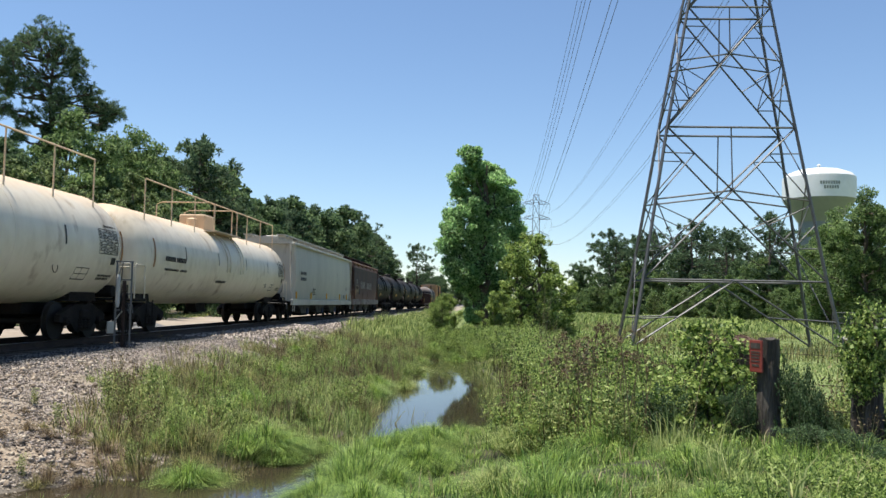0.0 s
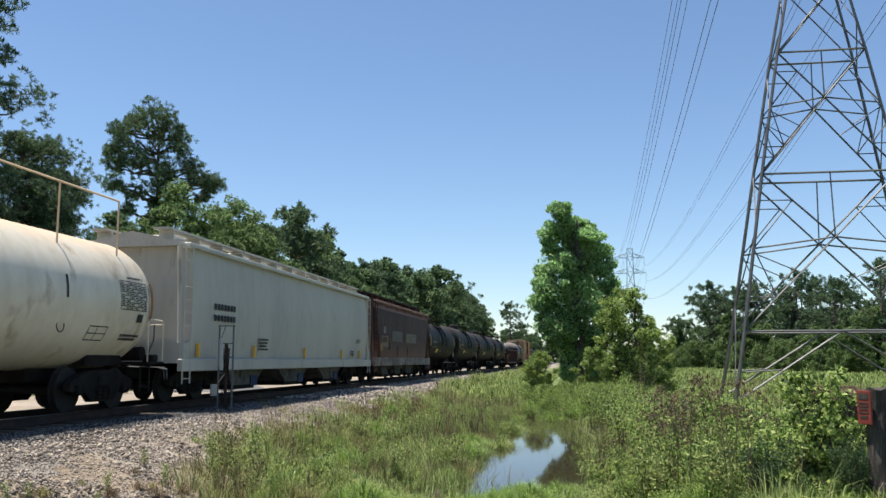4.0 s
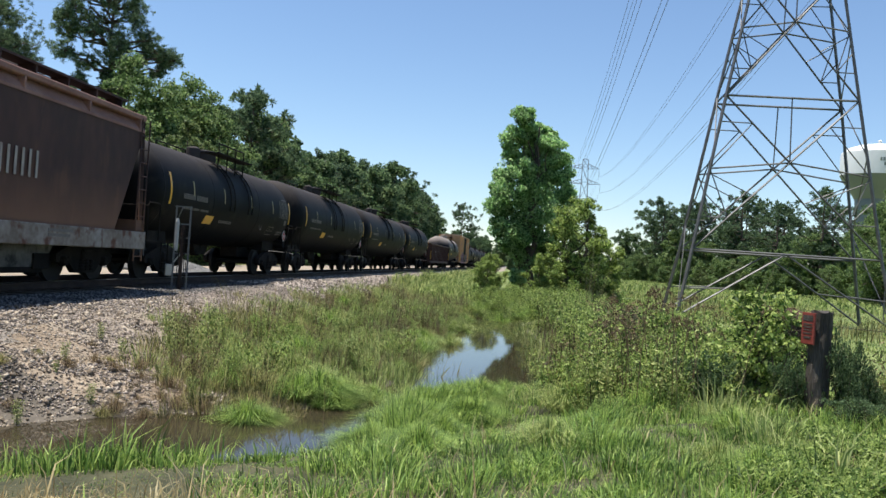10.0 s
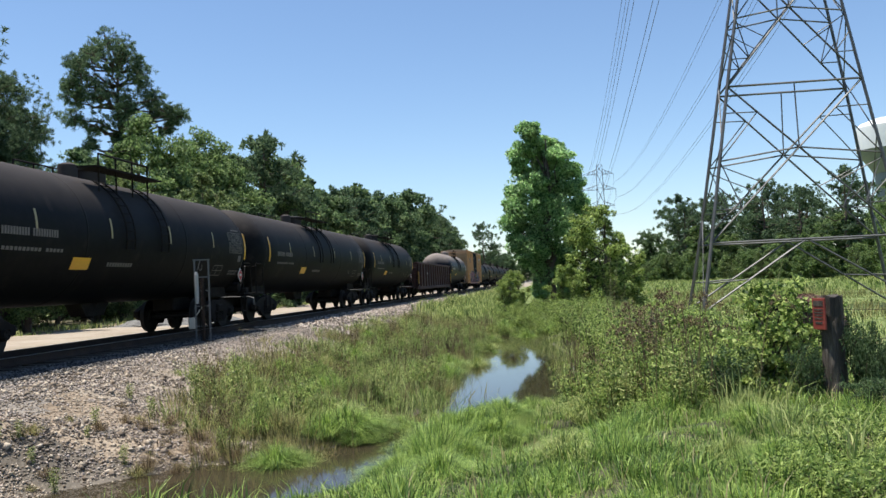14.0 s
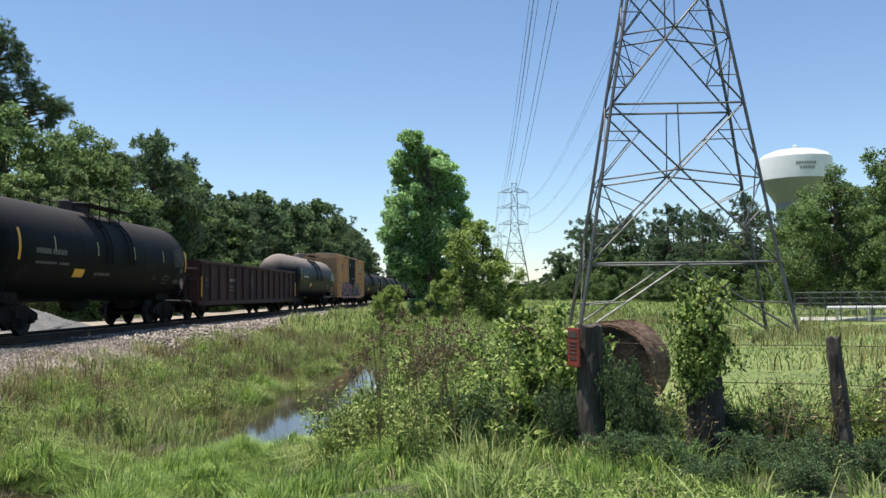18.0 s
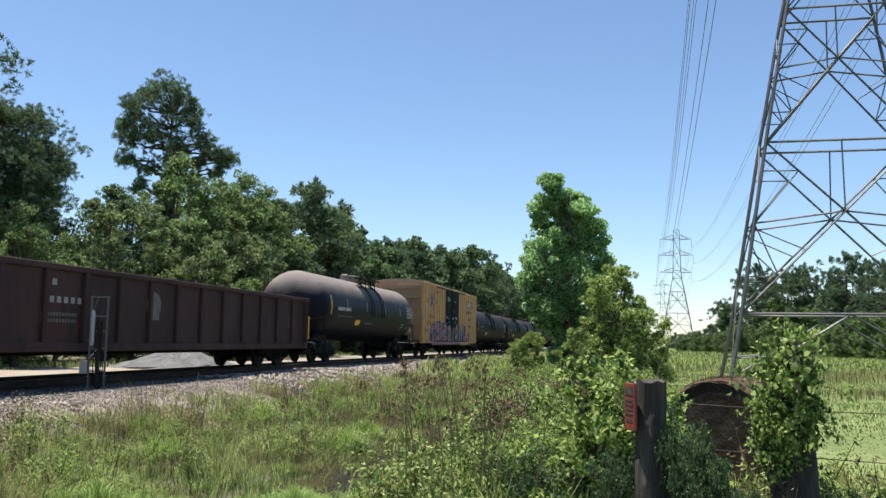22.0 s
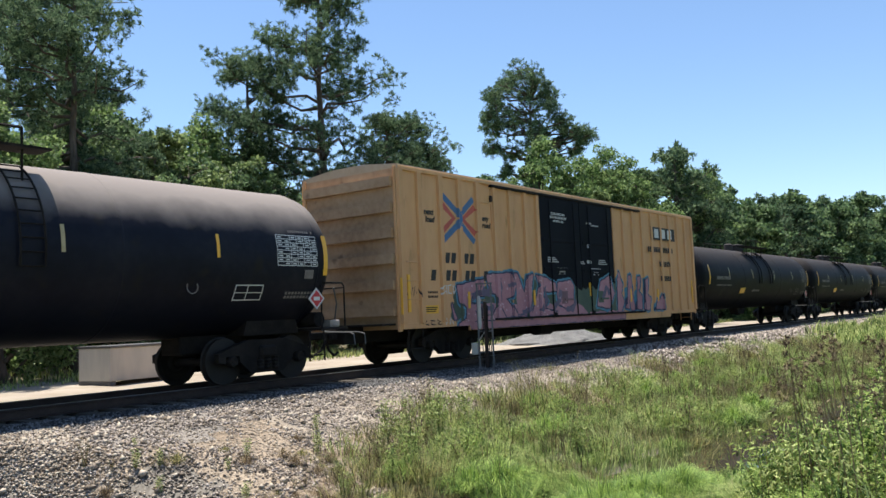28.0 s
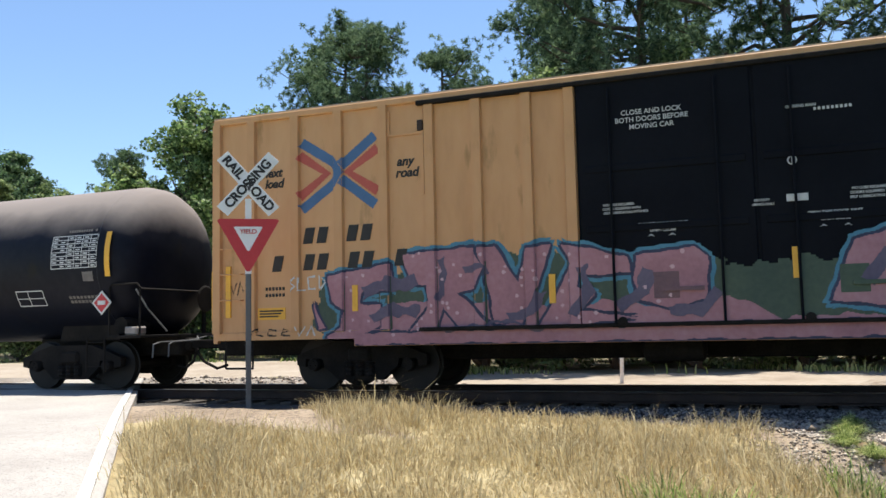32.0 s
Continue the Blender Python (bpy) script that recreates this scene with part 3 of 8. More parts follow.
for s in steps[4:]:
    p = ROAD_A + ROAD_D * s
    z = road_z(s) + 0.028
    rings.append([(*(p + n * 0.07), z), (*(p + n * 0.17), z + 0.002), (*(p + n * 0.17), z - 0.02), (*(p + n * 0.07), z - 0.02)])
edge.face_grid(rings)
tagged(part("road_edge_line", edge, LINE), "worn white painted line along the road's edge", "road marking", kind="structure")

# ---- the track ----
track = thing("railway_track", "single railway track of steel rails on wooden ties in gravel ballast", "railway track", kind="structure")
for s in (-1, 1):
    y = 0.7525 * s
    web = [(y - 0.07, -0.178), (y + 0.07, -0.178), (y + 0.07, -0.165), (y + 0.012, -0.145), (y + 0.012, -0.045), (y + 0.036, -0.035), (y + 0.036, -0.008),
           (y - 0.036, -0.008), (y - 0.036, -0.035), (y - 0.012, -0.045), (y - 0.012, -0.145), (y - 0.07, -0.165)]
    rail = part("rail", Shape().section(web, -90, 700), RUST, track)
    part("rail_head", Shape().section([(y - 0.034, -0.0078), (y + 0.034, -0.0078), (y + 0.026, 0), (y - 0.026, 0)], -90, 700), RAILTOP, rail, "polished rail top")
tie_mesh = Shape().box(-0.115, 0.115, -1.3, 1.3, -0.36, -0.18, 0.012).mesh("tie", TIE)
for k in range(200):
    t = part("tie", tie_mesh, None, track)
    t.location = (-14 + 0.52 * k, random.uniform(-0.04, 0.04), random.uniform(-0.012, 0.004))
    t.rotation_euler.z = random.uniform(-0.015, 0.015)
far_ties = Shape()
for k in range(500):
    x = 90 + k * 1.1
    far_ties.box(x - 0.115, x + 0.115, -1.3, 1.3, -0.36, -0.18)
tagged(part("far_ties", far_ties, TIE, track), kind="stuff")

# ---- the train ----
RUN = [(2 * k, s) for k, s in enumerate((0, 11.56, 23.23, 35.0, 46.89, 58.73, 70.37, 81.8, 93.03, 104.33, 115.98, 127.97, 140.31, 152.77, 165.13, 177.4, 189.57))]
CARS, AXLES = [], []


def ring_text(parent, words, x, y, z, h, mat, sheer=0.0, face=-1, label="", depth=0.004, bold=0.0):
    """Lettering that stands upright on the camera's side (facing -y), centred at x and z."""
    c = bpy.data.curves.new("lettering", "FONT")
    c.body, c.size, c.align_x, c.align_y, c.shear, c.extrude, c.offset = words, h * 1.38, "CENTER", "CENTER", sheer, depth, bold
    c.materials.append(mat)
    tmp = bpy.data.objects.new("lettering", c)
    scene.collection.objects.link(tmp)
    bpy.context.view_layer.update()
    me = bpy.data.meshes.new_from_object(tmp.evaluated_get(bpy.context.evaluated_depsgraph_get()))
    bpy.data.objects.remove(tmp)
    ob = new("lettering", me)
    ob.parent = parent
    ob.matrix_basis = pose(x, y, z, 90, 0, 0)
    return tagged(ob, label, kind="stuff")


def bars(parent, name, x, z, w, h, rows, y, mat, cols=0, gap=0.45, label="", sheer=0.0, wide=0.3):
    """Unreadable or withheld writing as plain bars."""
    s = Shape()
    for r in range(rows):
        zc = z + h / 2 - (r + 0.5) * h / rows
        hh = h / rows * (1 - gap) / 2
        if cols:
            for c in range(cols):
                xc = x - w / 2 + (c + 0.5) * w / cols + sheer * (zc - z)
                d, lean = w / cols * wide, sheer * hh
                s.prism([(xc - d - lean, zc - hh), (xc + d - lean, zc - hh), (xc + d + lean, zc + hh), (xc - d + lean, zc + hh)], y - 0.004, y + 0.004)
        else:
            ww = w * (1 - 0.25 * ((r * 37) % 5) / 5)
            s.box(x - w / 2, x - w / 2 + ww, y - 0.004, y + 0.004, zc - hh, zc + hh)
    return tagged(part(name, s, mat, parent, label), kind="stuff")



def wheel_shapes():
    w = Shape()
    w.turned([(-0.065, 0.16), (-0.065, 0.40), (-0.06, 0.455), (0.035, 0.46), (0.045, 0.49), (0.07, 0.485), (0.07, 0.40), (0.025, 0.36), (0.02, 0.2), (0.09, 0.15), (0.09, 0.1)], "y", 30)
    return w


WHEEL_MESH = wheel_shapes().mesh("wheel", WHEEL, True)
AXLE_MESH = Shape().turned([(-1.05, 0.075), (-0.7, 0.085), (0.7, 0.085), (1.05, 0.075)], "y", 10).mesh("axle", WHEEL, True)
CAPS = Shape().turned([(-1.13, 0.03), (-1.13, 0.1), (-1.04, 0.12), (-1.0, 0.12)], "y", 12)
for a in range(3):
    c = (0.055 * math.cos(a * 2.094), -1.137, 0.055 * math.sin(a * 2.094))
    CAPS.box(c[0] - 0.018, c[0] + 0.018, c[1] - 0.012, c[1] + 0.01, c[2] - 0.018, c[2] + 0.018)
CAP_MESH = CAPS.mesh("bearing_cap", UNDER, True)


def side_frame_mesh():
    s = Shape()
    out = [(-1.22, 0.62), (-1.22, 0.45), (-1.06, 0.42), (-1.05, 0.56), (-0.72, 0.56), (-0.7, 0.44), (-0.42, 0.2), (0.42, 0.2), (0.7, 0.44), (0.72, 0.56), (1.05, 0.56),
           (1.06, 0.42), (1.22, 0.45), (1.22, 0.62), (0.95, 0.72), (0.5, 0.86), (-0.5, 0.86), (-0.95, 0.72)]
    s.prism(out, -1.08, -0.94)
    return s.mesh("side_frame", UNDER)


SIDE_FRAME = side_frame_mesh()
SPRING = Shape()
SPRING.turned([(0.26 + 0.035 * i, 0.085 if i % 2 else 0.065) for i in range(8)], "z", 8, (0, -1.09, 0))
SPRING_MESH = SPRING.mesh("spring", UNDER)
BOLSTER = Shape().box(-0.22, 0.22, -1.15, 1.15, 0.5, 0.74, 0.05).mesh("bolster", UNDER)


def truck(car, x):
    """A two-axle truck under a car: frames, bolster, springs and wheelsets."""
    t = part("truck", BOLSTER, None, car)
    t.location = (x, 0, 0)
    for s in (1, -1):
        f = part("side_frame", SIDE_FRAME, None, t)
        f.scale = (1, s, 1)
        for dx in (-0.2, 0.0, 0.2) if s > 0 else ():
            part("spring", SPRING_MESH, None, t).location.x = dx
    for dx in (-0.89, 0.89):
        ax = part("wheelset", AXLE_MESH, None, car)
        ax.location = (x + dx, 0, 0.46)
        for s in (1, -1):
            w = part("wheel", WHEEL_MESH, None, ax)
            w.location, w.scale = (0, -0.76 * s, 0), (1, s, 1)
            c = part("bearing_cap", CAP_MESH, None, ax)
            c.scale = (1, s, 1)
        AXLES.append((ax, x + dx, car.matrix_basis.translation.x < 215))


COUPLER = Shape().box(-0.75, 0.1, -0.08, 0.08, 0.74, 0.92, 0.02)
COUPLER.box(-0.98, -0.7, -0.17, 0.14, 0.7, 0.96, 0.05)
COUPLER_MESH = COUPLER.mesh("coupler", UNDER)
HOSE_MESH = Shape().tube([(-0.35, -0.35, 0.75), (-0.5, -0.3, 0.5), (-0.75, -0.22, 0.36), (-0.95, -0.15, 0.42)], 0.03, 6).mesh("air_hose", UNDER)


LEVER_MESH = Shape().tube([(-0.2, -1.42, 0.62), (-0.2, -1.4, 0.86), (-0.24, -1.25, 0.9), (-0.3, -0.4, 0.92), (-0.52, -0.15, 1.0), (-0.6, -0.05, 0.94)], 0.016, 6).mesh("cut_lever", STEEL)


def couplings(car, half):
    for s in (1, -1):
        c = part("coupler", COUPLER_MESH, None, car)
        c.location, c.scale = (-half * s, 0, 0), (s, 1, 1)
        h = part("air_hose", HOSE_MESH, None, car)
        h.location, h.scale = (-half * s, 0, 0), (s, 1, 1)
        u = part("cut_lever", LEVER_MESH, None, car, "bent steel uncoupling rod")
        u.location, u.scale = (-half * s, 0, 0), (s, 1, 1)


def start_car(name, label, x0, x1):
    car = thing(name, label, "freight car", pose((x0 + x1) / 2, 0, 0), group="cars of the train")
    CARS.append((car, (x0 + x1) / 2))
    return car, (x1 - x0) / 2


def ladder(parent, x, y, z0, z1, w=0.42, mat=None, out=0.0):
    s = Shape()
    for dx in (-w / 2, w / 2):
        s.bar((x + dx, y, z0), (x + dx, y, z1), 0.02, 5)
    k = int((z1 - z0) / 0.33)
    for i in range(k + 1):
        z = z0 + 0.12 + i * (z1 - z0 - 0.2) / max(1, k)
        s.bar((x - w / 2, y, z), (x + w / 2, y, z), 0.013, 5)
    return part("ladder", s, mat or UNDER, parent)


def tank_car(x0, x1, label, paint=None, top=None, radius=1.5, stand=2.45, rails=False, marks=True, number=8, text_at=-0.3, belly=0.0):
    """A tank car: barrel on two stub sills, with heads, saddles, walkways, manway and marks."""
    paint = paint or BLACK
    car, half = start_car("tank_car", label, x0, x1)
    L, R, zc = half - 0.22, radius, stand
    prof = [(-L, 0.05), (-L + 0.03, 0.45 * R), (-L + 0.12, 0.7 * R), (-L + 0.28, 0.87 * R), (-L + 0.48, 0.96 * R), (-L + 0.75, R)]
    xs = [-L + 0.75 + (2 * L - 1.5) * k / 12 for k in range(1, 12)]
    prof = prof + [(x, R) for x in xs] + [(-s, r) for s, r in prof[::-1]]
    barrel = part("tank", Shape().turned(prof, "x", 48, (0, 0, zc)), paint, car, smooth=True)
    for x in (-L + 0.78, -L / 3, L / 3, L - 0.78):
        part("weld_seam", Shape().turned([(x - 0.03, R), (x - 0.02, R + 0.006), (x + 0.02, R + 0.006), (x + 0.03, R)], "x", 48, (0, 0, zc), cap=False), paint, barrel, smooth=True)
    for s in (-1, 1):
        part("stub_sill", Shape().box(min(s * (half - 3.6), s * (half - 0.05)), max(s * (half - 3.6), s * (half - 0.05)), -0.32, 0.32, 0.62, 1.02, 0.03), UNDER, car)
        xe = s * (half - 1.75)
        part("saddle", Shape().prism([(xe - 0.75, 0.95), (xe + 0.75, 0.95), (xe + 0.6, 1.5), (xe - 0.6, 1.5)], -0.9, 0.9), UNDER, car)
        xp = s * (half - 0.45)
        part("end_platform", Shape().box(xp - 0.4, xp + 0.4, -1.45, 1.45, 0.98, 1.04, 0.01), UNDER, car)
        for y in (-1.42, 1.42):
            rail = Shape().tube([(xp - s * 0.36, y, 1.0), (xp - s * 0.36, y, 1.93), (xp - s * 0.3, y, 2.0), (s * (half - 0.17), y, 2.0), (s * (half - 0.1), y, 1.93), (s * (half - 0.1), y, 1.0)], 0.02, 5)
            part("handrail", rail, paint if paint is WHITE else UNDER, car)
        part("end_rail", Shape().tube([(s * (half - 0.1), -1.42, 1.9), (s * (half - 0.1), 1.42, 1.9)], 0.02, 5), paint if paint is WHITE else UNDER, car)
        ladder(car, s * (half - 1.05), -1.5, 0.35, 1.0, mat=UNDER)
        truck(car, s * (half - 2.05))
    # brake gear on one end
    part("brake_wheel", Shape().turned([(-0.02, 0.24), (0.0, 0.28), (0.02, 0.24)], "x", 16, (half - 0.05, 0.5, 1.75)), UNDER, car)
    part("brake_cylinder", Shape().turned([(-0.35, 0.05), (-0.33, 0.16), (0.3, 0.16), (0.32, 0.05)], "y", 14, (half - 0.7, -0.9, 1.22)), UNDER, car, "rusty brake cylinder", smooth=True)
    part("brake_stand", Shape().tube([(half - 0.08, 0.5, 1.0), (half - 0.08, 0.5, 1.85)], 0.03, 6), UNDER, car)
    part("brake_rod", Shape().tube([(half - 0.3, -1.3, 1.9), (half - 0.12, -1.2, 1.55), (half + 0.1, -0.9, 1.1)], 0.018, 6), STEEL, car, "pale slanting rod")
    part("end_valve", Shape().box(half - 0.5, half - 0.2, -1.38, -1.1, 1.04, 1.2, 0.03), material("dirty_end_valve", [(0.2, 0.17, 0.15), (0.32, 0.28, 0.25)], 4, 0.7) if paint is BLACK else UNDER, car, "small dusty valve box")
    # manway, hatch and top walkway
    part("manway", Shape().turned([(zc + R - 0.1, 0.42), (zc + R + 0.22, 0.42), (zc + R + 0.24, 0.5), (zc + R + 0.3, 0.5), (zc + R + 0.34, 0.3)], "z", 18, (0.2, 0, 0)), paint, car, smooth=True)
    part("valve_cover", Shape().turned([(zc + R - 0.1, 0.22), (zc + R + 0.3, 0.22), (zc + R + 0.36, 0.1)], "z", 12, (-0.7, 0, 0)), paint, car, smooth=True)
    hi = zc + R + 0.12
    reach = L - 1.4 if rails else 1.2
    rise = 0.72 if rails else 0.32
    for y in (-1.0, 1.0):
        part("top_walkway", Shape().box(-1.6, 1.6, y - 0.25, y + 0.25, hi - 0.04 - 0.3 * rails, hi - 0.3 * rails), paint if paint is WHITE else UNDER, car)
    if rails:
        part("valve_box", Shape().box(-0.75, 0.55, -0.5, 0.5, zc + R - 0.1, zc + R + 0.5, 0.05), paint, car)
        for x in (-1.5, 1.5):
            hoop = Shape().tube([(x, -1.1, hi - 0.3), (x, -1.1, hi + 0.65), (x, -0.9, hi + 0.75), (x, 0.9, hi + 0.75), (x, 1.1, hi + 0.65), (x, 1.1, hi - 0.3)], 0.024, 5)
            part("hoop_rail", hoop, paint, car)
    for y in (-1.0,) if rails else (-1.05, 1.05):
        tr = Shape()
        tr.bar((-reach, y, hi + rise), (reach, y, hi + rise), 0.026, 5)
        k = 7 if rails else 3
        for i in range(k + 1):
            x = -reach + 2 * reach * i / k
            tr.bar((x, y, hi - 0.55), (x, y, hi + rise), 0.022, 5)
        part("top_railing", tr, paint if paint is WHITE else UNDER, car)
    # straps that run down from the walkway over the barrel
    for x in (-0.9, 0.9):
        st = Shape()
        arc = [(x, -(R + 0.05) * math.sin(a), zc + (R + 0.05) * math.cos(a)) for a in np.linspace(0.5, 1.75, 10)]
        st.tube(arc, 0.02, 5)
        st.tube([(x + 0.4, p[1], p[2]) for p in arc], 0.02, 5)
        for p in arc[::1]:
            st.bar(p, (p[0] + 0.4, p[1], p[2]), 0.013, 4)
        tagged(part("side_ladder", st, paint if paint is WHITE else UNDER, car), kind="stuff")
    part("outlet", Shape().turned([(zc - R - 0.35, 0.14), (zc - R - 0.05, 0.22), (zc - R + 0.1, 0.3)], "z", 12, (0, 0, 0)), UNDER, car, smooth=True)
    part("bottom_skid", Shape().prism([(-0.7, zc - R + 0.05), (-0.4, zc - R - 0.3), (0.4, zc - R - 0.3), (0.7, zc - R + 0.05)], -0.2, 0.2), UNDER, car)
    couplings(car, half)
    if marks:
        tank_marks(car, L, R, zc, number, text_at, paint)
    return car


def on_barrel(R, zc, z):
    return -math.sqrt(max(0.0, R * R - (z - zc) ** 2)) - 0.012


def curved_patch(R, zc, x0, x1, z0, z1, lift=0.008, rows=6):
    s = Shape()
    rings = []
    for k in range(rows + 1):
        z = z0 + (z1 - z0) * k / rows
        y = -math.sqrt(max(0.001, R * R - (z - zc) ** 2))
        d = Vector((0, y, z - zc)).normalized()
        rings.append([(x0, y + d.y * lift, z + d.z * lift), (x1, y + d.y * lift, z + d.z * lift)])
    s.face_grid(rings, closed=False)
    return s


def tank_marks(car, L, R, zc, number, text_at, paint):
    ink = INK if paint is WHITE else STENCIL if paint is BLACK else STENCILD
    dull = INK if paint is WHITE else STENCILD
    for x in (-L + 1.2, -L * 0.58, -L * 0.2, L * 0.2, L * 0.58, L - 0.55):
        long = abs(x) > L - 1.3
        part("reflector", curved_patch(R, zc, x - (0.06 if long else 0.035), x + (0.06 if long else 0.035), zc - (0.35 if long else 0.05), zc + (0.5 if long else 0.4)), (REFLECT if long or paint is BLACK and x > L * 0.4 else PALESTRIP) if paint is not WHITE else OCHRE if long else INK, car, "yellow reflective strip" if paint is not WHITE else "ochre strip" if long else "dark strip")
    def text(x, z, w, h, cols, rows, mat):
        s = Shape()
        for r in range(rows):
            for c in range(cols):
                if (c * 7 + r * 3) % 11 == 4 and cols > 6:
                    continue
                xa = x - w / 2 + w * c / cols
                za = z + h / 2 - h * (r + 1) / rows
                p = curved_patch(R, zc, xa + 0.12 * w / cols, xa + 0.86 * w / cols, za + 0.12 * h / rows, za + 0.8 * h / rows, 0.01, 2)
                k = len(s.v)
                s.v += p.v
                s.f += [tuple(k + i for i in q) for q in p.f]
        return tagged(part("stencil_bar", s, mat, car, "stencilled marks"), kind="stuff")
    text(-L + 3.0, zc - 0.05, 1.9, 0.22, 2 * (number + 3), 1, ink)
    text(-L + 3.1, zc - 0.38, 2.0, 0.1, 16, 1, dull)
    grid = Shape()
    x0, x1, z0, z1 = L - 1.9, L - 0.8, zc - 0.16, zc + 0.46
    spans = [(x0, x1, z0 + (z1 - z0) * k / 8 - 0.008, z0 + (z1 - z0) * k / 8 + 0.008) for k in range(9)]
    spans += [(x0 + (x1 - x0) * q - 0.008, x0 + (x1 - x0) * q + 0.008, z0, z1) for q in (0, 0.34, 0.5, 0.67, 0.84, 1)]
    spans += [(x0 + (x1 - x0) * (0.03 + 0.17 * c), x0 + (x1 - x0) * (0.12 + 0.17 * c), z0 + (z1 - z0) * (k + 0.3) / 8, z0 + (z1 - z0) * (k + 0.65) / 8) for k in range(8) for c in range(6) if (k + c) % 4]
    for a, b, c, d in spans:
        p = curved_patch(R, zc, a, b, c, d, 0.01, 2)
        k = len(grid.v)
        grid.v += p.v
        grid.f += [tuple(k + i for i in q) for q in p.f]
    tagged(part("data_table", grid, STENCIL if paint is BLACK else dull, car, "stencilled table of fine lines"), kind="stuff")
    text(L - 1.2, zc + 0.55, 0.7, 0.07, 12, 1, dull)
    part("round_stencil", Shape().turned([(on_barrel(R, zc, zc - 0.6), 0.11), (on_barrel(R, zc, zc - 0.6) - 0.01, 0.11), (on_barrel(R, zc, zc - 0.6) - 0.01, 0.13), (on_barrel(R, zc, zc - 0.6), 0.13), (on_barrel(R, zc, zc - 0.6), 0.11)], "y", 20, (L - 3.9, 0, zc - 0.6), cap=False), dull, car)
    part("plate", curved_patch(R, zc, L - 1.15, L - 0.9, zc - 0.42, zc - 0.24, 0.011), dull, car, "small pale plate")
    for a, b, c, d in ((-2.9, -2.2, 0, 0.02), (-2.9, -2.2, 0.28, 0.3), (-2.9, -2.88, 0, 0.3), (-2.22, -2.2, 0, 0.3), (-2.6, -2.58, 0, 0.3), (-2.9, -2.2, 0.14, 0.155)):
        part("box_stencil", curved_patch(R, zc, L + a, L + b, zc - 0.85 + c, zc - 0.85 + d, 0.01, 2), STENCIL if paint is BLACK else dull, car)
    text(L - 1.2, zc - 0.75, 0.8, 0.16, 9, 2, dull)
    text(-L * 0.12, zc - 0.62, 1.3, 0.13, 11, 1, dull)
    if paint is not WHITE:
        part("placard", curved_patch(R, zc, -L * 0.35 - 0.35, -L * 0.35 + 0.35, zc - 0.75, zc - 0.5, 0.011), REFLECT, car, "yellow notice plate")
        d = Shape()
        y = on_barrel(R, zc, zc - 0.6) - 0.012
        d.prism([(L - 0.75, zc - 1.02), (L - 0.57, zc - 0.84), (L - 0.75, zc - 0.66), (L - 0.93, zc - 0.84)], y, y + 0.02)
        white = Shape()
        white.prism([(L - 0.75, zc - 1.07), (L - 0.52, zc - 0.84), (L - 0.75, zc - 0.61), (L - 0.98, zc - 0.84)], y + 0.004, y + 0.02)
        holder = part("placard_holder", white, STENCIL, car, "white diamond backing")
        part("hazard_placard", d, SIGNR, holder, "red diamond placard")
        part("placard_bar", Shape().box(L - 0.84, L - 0.66, y - 0.004, y + 0.01, zc - 0.88, zc - 0.8), STENCIL, holder)


